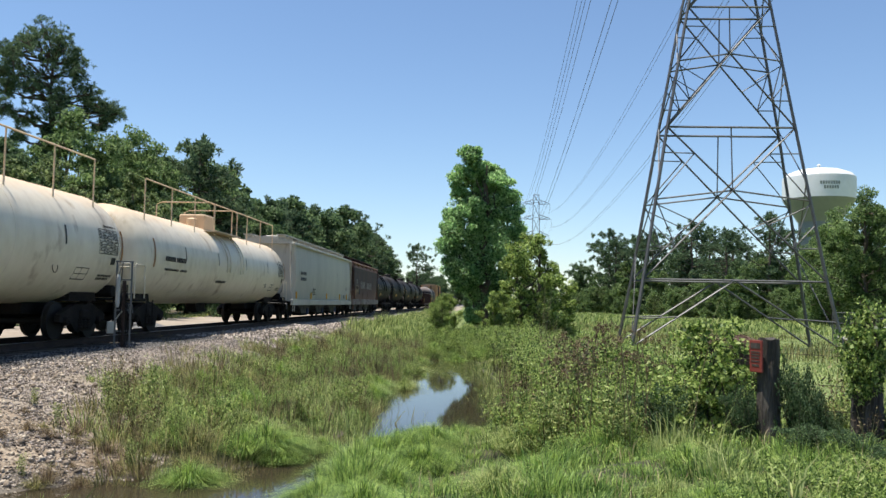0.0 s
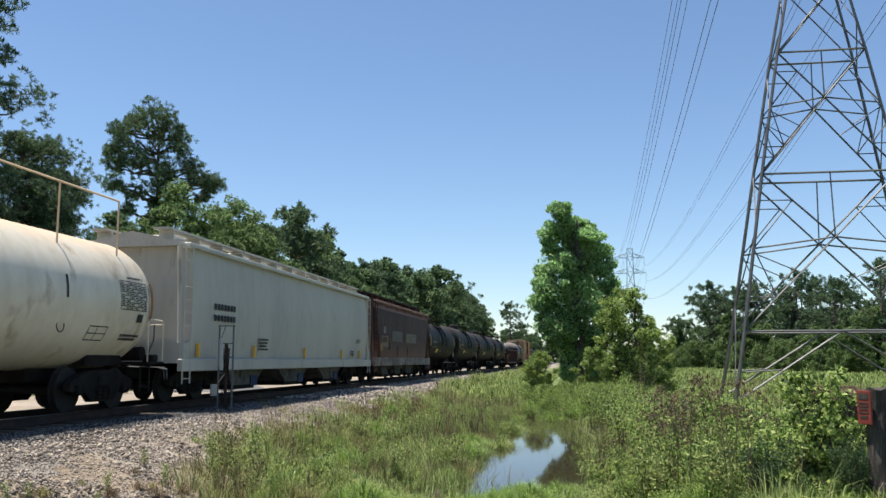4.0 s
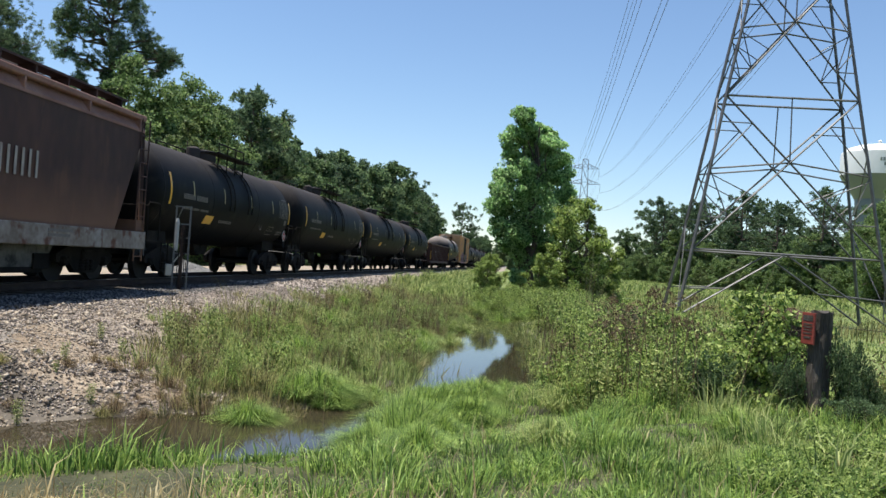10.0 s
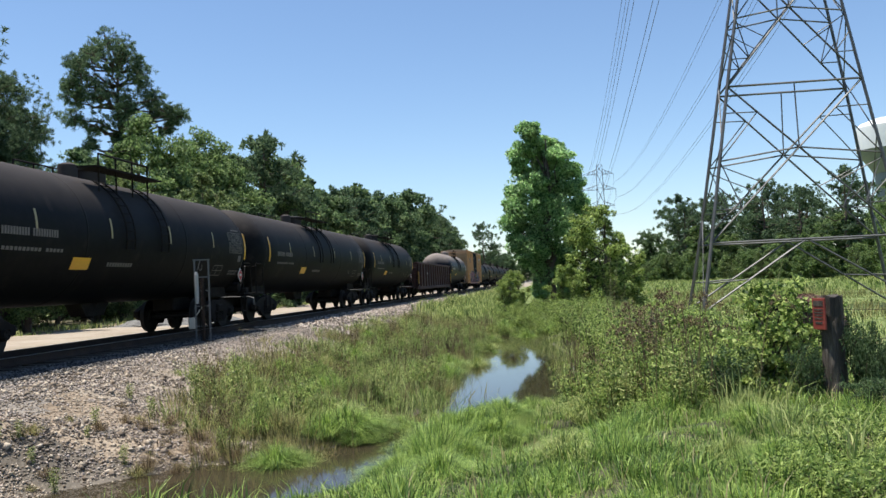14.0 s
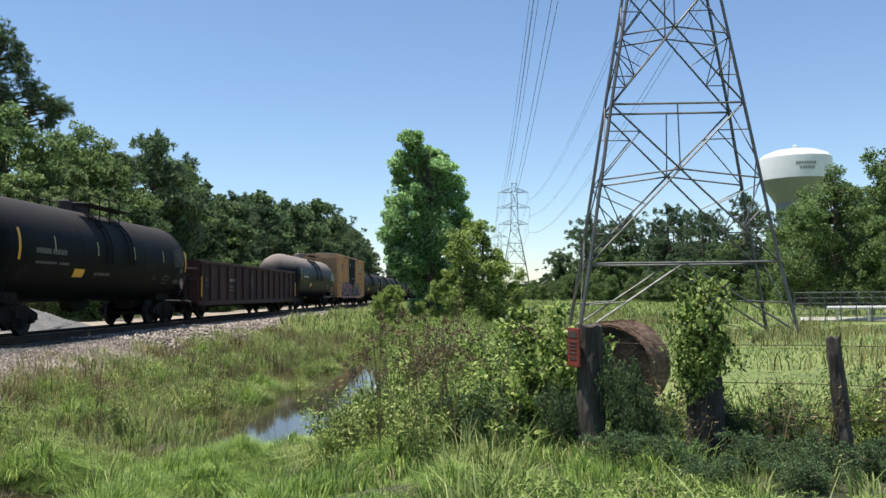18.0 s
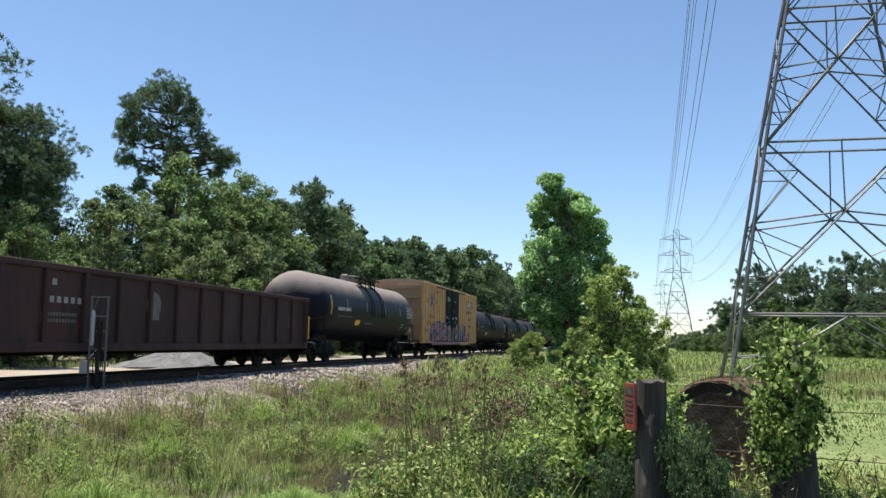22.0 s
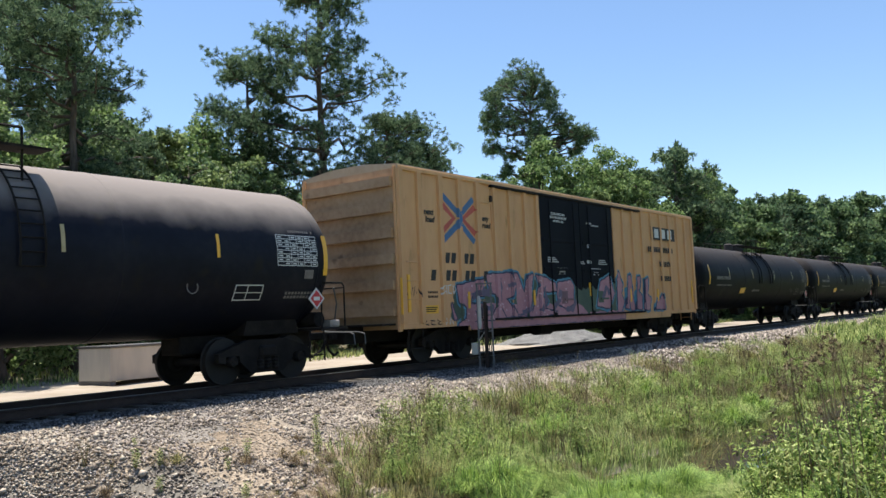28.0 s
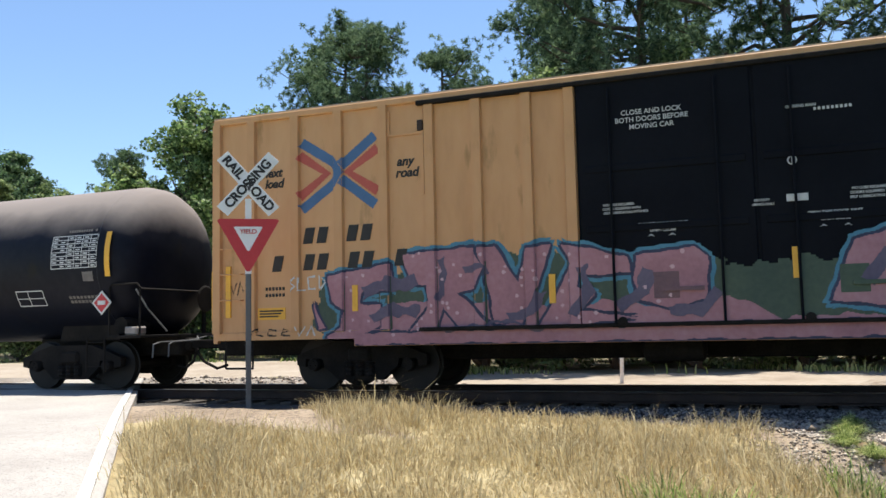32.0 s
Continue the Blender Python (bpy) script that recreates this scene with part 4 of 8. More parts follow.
def hopper_car(x0, x1, label, paint, roofmat, curved, bottoms=3):
    """A covered hopper: sloping ends, bellied or flat sides, roof with hatches, bays beneath."""
    car, half = start_car("covered_hopper", label, x0, x1)
    H, sill, w = 4.35, 1.0, 1.58
    eave = 3.95
    L = half - 0.25
    body = Shape()
    if curved:
        arc = [(-w * (0.93 + 0.07 * math.sin(math.pi * k / 8)), sill + (eave - sill) * k / 8) for k in range(9)]
    else:
        arc = [(-w, sill), (-w, eave - 0.35), (-w * 0.86, eave + 0.05)]
    outline = arc + [(-y, z) for y, z in arc[::-1]]
    if curved:
        body.section(outline, -L + 0.55, L - 0.55)
    else:
        body.prism([(-L + 1.6, sill), (L - 1.6, sill), (L - 0.4, eave - 0.5), (L - 0.4, eave - 0.3), (-L + 0.4, eave - 0.3), (-L + 0.4, eave - 0.5)], -w, w)
        for s in (-1, 1):
            part("roof_edge", Shape().section([(s * (w + 0.02), eave - 0.34), (s * (w + 0.02), eave - 0.28), (s * w * 0.84, eave + 0.08), (s * w * 0.82, eave + 0.02)], -L + 0.32, L - 0.32), PINKLIT, car, "roof edge painted sunlit pink")
            for k in range(7):
                x = -L + 0.6 + (2 * L - 1.2) * k / 6
                part("edge_gusset", Shape().prism([(x - 0.03, eave - 0.3), (x + 0.03, eave - 0.3), (x + 0.03, eave + 0.03), (x - 0.03, eave + 0.03)], min(s * w * 0.86, s * (w + 0.03)), max(s * w * 0.86, s * (w + 0.03))), PINKLIT, car)
    part("body", body, paint, car, smooth=curved)
    for s in (-1, 1):
        e = Shape()
        xa, xb = s * (L - 0.5), s * (L - 0.02)
        e.section([(-w, sill), (w, sill), (w, sill + 0.5), (-w, sill + 0.5)], min(xa, xb), max(xa, xb))
        part("end_sill", e, paint, car)
        for y in (-w, w):
            e = Shape()
            e.tube([(s * (L - 0.08), y * 0.97, sill), (s * (L - 0.08), y * 0.9, eave - 0.05), (s * (L - 0.6), y * 0.95, eave - 0.05)], 0.055, 4)
            part("end_post", e, paint, car)
        sl = Shape()
        sl.prism([(s * (L - 0.6), eave), (s * (L - 0.65), eave), (s * (L - 3.2), sill + 0.3), (s * (L - 3.1), sill + 0.2)], -w * 0.9, w * 0.9)
        # brown hopper: the pale tone paints the light on its sloped end sheet
        part("slope_sheet", sl, paint if curved else SILL, car)
        ladder(car, s * (L - 0.3), -w - 0.03, 0.5, eave, mat=paint)
        truck(car, s * (half - 2.0))
        part("stub_sill", Shape().box(min(s * (half - 3.4), s * (half - 0.05)), max(s * (half - 3.4), s * (half - 0.05)), -0.34, 0.34, 0.62, 1.0, 0.03), UNDER, car)
    for y in (-w, w):
        part("side_sill", Shape().box(-L, L, y - 0.07, y + 0.07, sill - 0.2, sill + (0.1 if curved else 0.22), 0.02), paint if curved else SILL, car)
    roof = Shape()
    ro = [(-w * 0.96, eave), (-w * 0.9, eave + 0.1), (0, H), (w * 0.9, eave + 0.1), (w * 0.96, eave)]
    roof.section(ro, -L + 0.3, L - 0.3)
    part("roof", roof, roofmat, car)
    for y in (-w + 0.05, w - 0.05):
        part("top_chord", Shape().box(-L + 0.3, L - 0.3, y - 0.09, y + 0.09, eave - 0.05, eave + 0.07, 0.02), roofmat if curved else PINKLIT, car)
    for k in range(4):
        x = (-1.5 + k) * (2 * L - 3) / 4
        part("hatch", Shape().box(x - (L - 1.5) / 4 * 0.85, x + (L - 1.5) / 4 * 0.85, -0.32, 0.32, H - 0.02, H + 0.12, 0.03), roofmat, car)
    for y in (-0.85, 0.85):
        walk_ = Shape()
        walk_.box(-L + 0.2, L - 0.2, y - 0.22, y + 0.22, H + 0.02, H + 0.07)
        for k in range(13):
            x = -L + 0.5 + (2 * L - 1) * k / 12
            walk_.box(x - 0.03, x + 0.03, y - 0.2, y + 0.2, eave + 0.02, H + 0.03)
        part("running_board", walk_, ROOFGREY if curved else BROWN, car)
    for k in range(bottoms):
        xm = (k - (bottoms - 1) / 2) * (2 * half - 6.2) / bottoms
        wd = (2 * half - 6.2) / bottoms / 2 * 0.86
        for s in (-1, 1):
            b = Shape()
            b.prism([(xm - wd, sill), (xm + wd, sill), (xm + 0.8, 0.34), (xm - 0.8, 0.34)], min(0.1 * s, w * 0.74 * s), max(0.1 * s, w * 0.74 * s))
            part("hopper_bay", b, BAY, car)
            part("gate_cover", Shape().box(xm + 0.45, xm + 1.0, w * 0.76 * s - 0.02, w * 0.76 * s + 0.02, 0.3, 0.62, 0.01), OUTLETBLUE if curved else UNDER, car)
        part("outlet_gate", Shape().box(xm - 0.9, xm + 0.9, -1.15, 1.15, 0.22, 0.36, 0.02), UNDER, car)
    couplings(car, half)
    y = -w - 0.03
    if curved:
        for x in (-L + 1.0, -L * 0.5, 0.0, L * 0.5, L - 1.9):
            part("reflector", Shape().box(x - 0.04, x + 0.04, y - 0.004, y + 0.06, sill + 0.15, sill + 0.5), REFLECT, car, "yellow reflective strip")
        bars(car, "number_bar", -L + 2.6, 2.35, 1.5, 0.6, 2, y, INK, cols=7)
        bars(car, "capacity_bar", L - 2.2, 1.9, 0.7, 0.2, 3, y, STENCILD)
        bars(car, "notice_plate", L - 3.2, 1.35, 0.36, 0.24, 4, y, INK, gap=0.15)
        bars(car, "capacity_bar", -L + 5.6, 1.55, 0.8, 0.4, 4, y, INK)
    else:
        bars(car, "name_bar", -L + 5.35, 2.35, 2.65, 0.55, 1, y, FADED, cols=10, gap=0.0, label="faded white lettering bars", wide=0.16)
        bars(car, "name_bar", -L + 9.2, 2.33, 3.2, 0.52, 1, y, FADED, cols=14, gap=0.0, label="faded white lettering bars", wide=0.16)
        bars(car, "number_bar", -L + 2.2, 2.6, 0.6, 0.34, 1, y, FADED, cols=4, gap=0.0, wide=0.18)
        part("number_panel", Shape().box(-L + 1.55, -L + 3.0, y - 0.003, y + 0.01, 1.75, 2.3), material("faded_panel", [(0.15, 0.1, 0.06), (0.27, 0.2, 0.12)], 3, 0.85), car, "faded tan number panel")
        bars(car, "number_bar", -L + 2.25, 2.1, 1.1, 0.26, 1, y - 0.006, BROWN, cols=10, gap=0.0, wide=0.2)
        part("yellow_patch", Shape().box(-L + 1.2, -L + 1.75, y - 0.003, y + 0.01, 1.55, 1.9), OCHRE, car, "faded yellow paint patch")
        part("notice_board", Shape().box(-L + 3.2, -L + 3.6, y - 0.02, y + 0.01, 1.6, 2.0), INK, car)
        for x in (-L * 0.3, L * 0.05):
            part("dent", Shape().box(x - 0.03, x + 0.03, y - 0.02, y + 0.01, sill + 0.3, sill + 0.8), BROWN, car)
        for x in (-L + 2.6, -L * 0.35, L * 0.1, L * 0.5):
            bars(car, "sill_bar", x, sill + 0.06, 0.9, 0.2, 2, -w - 0.075, STENCILD)
    return car, L, w, sill, eave


def gondola(x0, x1, label):
    car, half = start_car("gondola", label, x0, x1)
    L, w, top, sill = half - 0.35, 1.56, 2.62, 0.98
    part("floor", Shape().box(-L, L, -w + 0.05, w - 0.05, sill, sill + 0.1), OXIDE, car)
    for s in (-1, 1):
        side = part("side", Shape().box(-L, L, min(s * w, s * (w - 0.06)), max(s * w, s * (w - 0.06)), sill - 0.28, top), OXIDE, car)
        part("top_chord", Shape().box(-L, L, min(s * (w + 0.09), s * (w - 0.08)), max(s * (w + 0.09), s * (w - 0.08)), top - 0.08, top + 0.06, 0.02), OXIDE, side)
        part("side_sill", Shape().box(-L, L, min(s * (w + 0.06), s * (w - 0.02)), max(s * (w + 0.06), s * (w - 0.02)), sill - 0.32, sill - 0.1, 0.02), OXIDE, side)
        post = Shape().box(-0.075, 0.075, min(s * (w + 0.1), s * (w - 0.01)), max(s * (w + 0.1), s * (w - 0.01)), sill - 0.1, top - 0.08, 0.02).mesh("side_post", OXIDE)
        for k in range(15):
            p = part("side_post", post, None, side)
            p.location.x = -L + 0.25 + (2 * L - 0.5) * k / 14
        e = part("end_wall", Shape().box(min(s * L, s * (L - 0.08)), max(s * L, s * (L - 0.08)), -w, w, sill - 0.2, top + 0.05), OXIDE, car)
        for z in (1.35, 1.8, 2.25):
            part("end_rib", Shape().box(min(s * L, s * (L + 0.07)), max(s * L, s * (L + 0.07)), -w, w, z - 0.07, z + 0.07, 0.02), OXIDE, e)
        ladder(car, s * (L - 0.35), -w - 0.12, 0.45, top, mat=OXIDE)
        truck(car, s * (half - 2.3))
        part("stub_sill", Shape().box(min(s * (half - 3), s * (half - 0.05)), max(s * (half - 3), s * (half - 0.05)), -0.34, 0.34, 0.62, 1.0, 0.03), UNDER, car)
    part("centre_sill", Shape().box(-L + 2, L - 2, -0.3, 0.3, 0.55, 0.98, 0.03), UNDER, car)
    couplings(car, half)
    y = -w - 0.012
    # a round emblem, number bars and small plates
    part("emblem", Shape().turned([(-0.006, 0.36), (0.0, 0.36)], "y", 20, (-1.2, y, 1.9)), STENCILD, car, "faded round white emblem")
    part("emblem_panel", Shape().box(-1.48, -0.92, y - 0.01, y, 1.5, 1.78), STENCILD, car, "faded white panel")
    bars(car, "number_bar", -5.55, 2.26, 0.55, 0.26, 1, y, FADED, cols=2, wide=0.28)
    bars(car, "number_bar", -5.1, 1.86, 1.5, 0.26, 1, y, FADED, cols=6, wide=0.28)
    bars(car, "capacity_bar", -5.2, 1.45, 1.3, 0.3, 2, y, STENCILD, cols=12, wide=0.3)
    for x in (-L + 1.2, L - 1.7):
        grid = Shape()
        for z0, z1 in ((1.48, 1.5), (1.58, 1.6), (1.93, 1.95)):
            grid.box(x - 0.3, x + 0.3, y - 0.004, y + 0.004, z0, z1)
        for q in (-0.29, 0.29):
            grid.box(x + q - 0.01, x + q + 0.01, y - 0.004, y + 0.004, 1.5, 1.93)
        part("notice_grid", grid, STENCILD, car, "thin white outlined notice")
        bars(car, "notice_bar", x, 1.8, 0.3, 0.14, 1, y, STENCILD, cols=3, wide=0.3)
    for x in (-L + 0.12, L - 0.12):
        part("reflector", Shape().box(x - 0.04, x + 0.04, y - 0.13, y - 0.1, 1.05, 1.95), REFLECT, car, "yellow reflective strip")
    return car


def boxcar(x0, x1):
    car, half = start_car("boxcar", "faded yellow boxcar with black plug doors and pink graffiti", x0, x1)
    L, w, sill, top = half, 1.58, 0.9, 4.86
    body = part("body", Shape().box(-L, L, -w, w, sill + 0.12, top - 0.06), YELLOW, car)
    rib = Shape()
    rib.face_grid([[(-0.095, 0.01, z), (-0.075, -0.07, z), (0.075, -0.07, z), (0.095, 0.01, z)] for z in (sill + 0.12, top - 0.12)])
    rib.f += [(0, 1, 2, 3), (7, 6, 5, 4)]
    rib_mesh = rib.mesh("side_rib", YELLOW)
    for s in (-1, 1):
        for x in [r - L for r in RIBS]:
            r = part("side_rib", rib_mesh, None, body)
            r.matrix_basis = pose(x * -s, s * w, 0, 0, 0, 0 if s < 0 else 180)
    for y in (-w + 0.01, w - 0.01):
        part("side_sill", Shape().box(-L + 2.7, L - 2.7, y - 0.03, y + 0.03, sill - 0.12, sill + 0.14, 0.01), YELLOW, car)
    for s in (-1, 1):
        for dx in (-L, L - 2.7):
            part("sill_end", Shape().box(dx, dx + 2.7, min(s * w - 0.02, s * w + 0.02), max(s * w - 0.02, s * w + 0.02), sill, sill + 0.14, 0.01), YELLOW, car)
    roof = Shape()
    roof.section([(-w - 0.03, top - 0.1), (-w - 0.03, top), (-0.5, top + 0.12), (0.5, top + 0.12), (w + 0.03, top), (w + 0.03, top - 0.1)], -L - 0.03, L + 0.03)
    part("roof", roof, material("roof_paint", [(0.36, 0.26, 0.16), (0.46, 0.36, 0.25)], 1, 0.6), car)
    for y in (-w - 0.02, w + 0.02):
        part("top_chord", Shape().box(-L - 0.02, L + 0.02, y - 0.04, y + 0.04, top - 0.14, top - 0.03, 0.015), YELLOW, car)
    # ribbed ends
    # browner and darker than the sides
    END = material("brown_end_panel", [(0.22, 0.13, 0.07), (0.36, 0.225, 0.125), (0.45, 0.31, 0.19)], 0.8, 0.75, fine=((0.14, 0.085, 0.05), 0.3, 2))
    for s in (-1, 1):
        e = part("end_panel", Shape().box(min(s * L, s * (L + 0.03)), max(s * L, s * (L + 0.03)), -w + 0.05, w - 0.05, sill, top - 0.08), END, car, "darker brown ribbed end")
        for k in range(6):
            z = 1.35 + k * 0.62
            rs = Shape()
            rs.section([(-w + 0.12, z - 0.12), (w - 0.12, z - 0.12), (w - 0.12, z + 0.12), (-w + 0.12, z + 0.12)], min(s * (L + 0.02), s * (L + 0.17)), max(s * (L + 0.02), s * (L + 0.17)))
            part("end_rib", rs, END, e)
        for y in (-w + 0.02, w - 0.1):
            part("corner_post", Shape().box(min(s * (L - 0.02), s * (L + 0.08)), max(s * (L - 0.02), s * (L + 0.08)), y, y + 0.08, sill - 0.05, top - 0.05, 0.01), YELLOW, e)
        for z in (1.6, 2.05, 2.5):
            part("grab_iron", Shape().tube([(s * (L - 0.12), -w - 0.02, z), (s * (L - 0.14), -w - 0.09, z), (s * (L - 0.56), -w - 0.09, z), (s * (L - 0.58), -w - 0.02, z)], 0.012, 5), YELLOW, car)
        rail = Shape()
        for y in (-1.3, -0.85):
            rail.bar((s * (L + 0.2), y, 0.6), (s * (L + 0.2), y, 2.6), 0.02, 5)
        for k in range(7):
            rail.bar((s * (L + 0.2), -1.3, 0.7 + 0.3 * k), (s * (L + 0.2), -0.85, 0.7 + 0.3 * k), 0.014, 5)
        if s > 0:
            part("end_ladder", rail, YELLOW, car)
        truck(car, s * (half - 2.55))
        part("stub_sill", Shape().box(min(s * (half - 2.8), s * (half + 0.7)), max(s * (half - 2.8), s * (half + 0.7)), -0.34, 0.34, 0.6, 1.0, 0.03), UNDER, car)
        part("crossover_step", Shape().box(min(s * (L + 0.05), s * (L + 0.55)), max(s * (L + 0.05), s * (L + 0.55)), -1.4, 1.4, 1.0, 1.05), UNDER, car)
        stirrup = Shape()
        for dx in (0.2, 0.75):
            stirrup.bar((s * (L - dx), -w, 0.9), (s * (L - dx), -w, 0.42), 0.018, 5)
        stirrup.bar((s * (L - 0.2), -w, 0.42), (s * (L - 0.75), -w, 0.42), 0.02, 5)
        part("stirrup", stirrup, UNDER, car)
    part("centre_sill", Shape().box(-L + 2, L - 2, -0.3, 0.3, 0.5, 1.0, 0.03), UNDER, car)
    part("brake_reservoir", Shape().turned([(0.4, 0.1), (0.45, 0.22), (1.3, 0.22), (1.35, 0.1)], "x", 14, (-2.6, -0.8, 0.68)), UNDER, car, smooth=True)
    for x in (-6.2, 6.2):
        part("cross_bearer", Shape().box(x - 0.3, x + 0.3, -1.4, 1.4, 0.78, 1.0), UNDER, car)
    couplings(car, half + 0.95)
    # plug doors
    d0, dm, d1 = 6.5 - L, 9.02 - L, 11.4 - L
    yf = -w - 0.055
    for k, (a, b) in enumerate(((d0, dm), (dm, d1))):
        door = part("plug_door", Shape().box(a + 0.015, b - 0.015, yf, -w + 0.02, sill + 0.2, top - 0.16, 0.02), DOORBLACK, car, "black plug door")
        for z in (1.55, 2.45, 3.35):
            part("door_panel_rib", Shape().box(a + 0.12, b - 0.12, yf - 0.018, yf + 0.01, z - 0.05, z + 0.05, 0.008), DOORBLACK, door)
        for x in (a + 0.5, b - 0.5):
            part("lock_rod", Shape().tube([(x, yf - 0.05, sill + 0.15), (x, yf - 0.05, top - 0.3)], 0.022, 6), DOORBLACK, door)
        part("door_crank", Shape().box((a + b) / 2 - 0.05, (a + b) / 2 + 0.5, yf - 0.07, yf - 0.02, 1.5, 1.56).box((a + b) / 2 - 0.2, (a + b) / 2 + 0.16, yf - 0.04, yf, 1.4, 1.78), GREENSPRAY if k else SLATEPINK, door, "sprayed-over door crank")
        part("roller", Shape().turned([(yf - 0.08, 0.07), (yf - 0.02, 0.07)], "y", 10, (a + 0.6, 0, sill + 0.18)), UNDER, door)
    part("door_backing", Shape().box(d0, d1, -w - 0.03, -w, sill + 0.2, top - 0.16), DOORBLACK, car)
    part("door_track", Shape().box(d0 - 2.6, d1 + 2.3, yf - 0.06, -w, sill + 0.1, sill + 0.16, 0.01).box(d0 - 2.6, d1 + 2.3, yf - 0.05, -w, top - 0.2, top - 0.13, 0.01), UNDER, car)
    return car, L, w, sill, top


def side_y(x, L, w):
    """How far out the boxcar's near side stands at x: ribs and doors."""
    x = np.asarray(x, float)
    y = np.full(x.shape, -w)
    for r in RIBS:
        d = np.abs(x - (r - L))
        y = np.minimum(y, -w - 0.072 * np.clip((0.097 - d) / 0.02, 0, 1))
    door = (x > 6.5 - L) & (x < 11.4 - L)
    return np.where(door, -w - 0.074, y)


def inside(px, pz, poly):
    hit = np.zeros(px.shape, bool)
    n = len(poly)
    for i in range(n):
        (xa, za), (xb, zb) = poly[i], poly[(i + 1) % n]
        cross = ((za > pz) != (zb > pz)) & (px < (xb - xa) * (pz - za) / (zb - za + 1e-9) + xa)
        hit ^= cross
    return hit


def spray(car, name, outlines, mat, L, w, lift, grow=0.0, cell=0.013, label="", ragged=0.02):
    """Sprayed paint that follows ribs and doors: small cells inside the outlines."""
    allx = [p[0] for o in outlines for p in o]
    allz = [p[1] for o in outlines for p in o]
    xs = np.arange(min(allx) - grow - 0.05, max(allx) + grow + 0.05, cell)
    zs = np.arange(max(0.78, min(allz) - grow - 0.05), max(allz) + grow + 0.05, cell)
    GX, GZ = np.meshgrid(xs, zs, indexing="ij")
    wob = ragged * rough(GX * 9, GZ * 9, 1.0)
    keep = np.zeros(GX.shape, bool)
    for o in outlines:
        if grow:
            for a in range(8):
                keep |= inside(GX + wob + grow * math.cos(a * 0.785), GZ + wob + grow * math.sin(a * 0.785), o)
        keep |= inside(GX + wob, GZ + wob, o)
    keep &= (GZ > 0.91) | (GX > 2.72) & (GZ > 0.79)
    X0, Z0 = GX[keep] - L, GZ[keep]
    h, sill_top = cell / 2, 1.04
    low = Z0 < sill_top
    ya, yb = (np.where(low, -w - 0.022, side_y(X0 + e, L, w)) - lift for e in (-h, h))
    v = np.stack([np.stack([X0 - h, ya, Z0 - h], 1), np.stack([X0 + h, yb, Z0 - h], 1), np.stack([X0 + h, yb, Z0 + h], 1), np.stack([X0 - h, ya, Z0 + h], 1)], 1).reshape(-1, 3)
    return part(name, sheet_mesh(name, v, np.arange(len(v)).reshape(-1, 4), mat), None, car, label)


RIBS = [0.04, 0.75, 1.62, 2.45, 3.28, 4.1, 4.9, 5.72, 6.4, 11.5, 12.3, 13.1, 13.9, 14.75, 15.6, 16.45, 17.3, 18.1, 18.85]


def stroke(points, width):
    """An outline round a bent line of that width."""
    P = [Vector((a, b)) for a, b in points]
    left, right = [], []
    for i, p in enumerate(P):
        d = (P[min(i + 1, len(P) - 1)] - P[max(i - 1, 0)]).normalized()
        n = Vector((-d.y, d.x)) * width / 2
        left.append(tuple(p + n))
        right.append(tuple(p - n))
    return left + right[::-1]


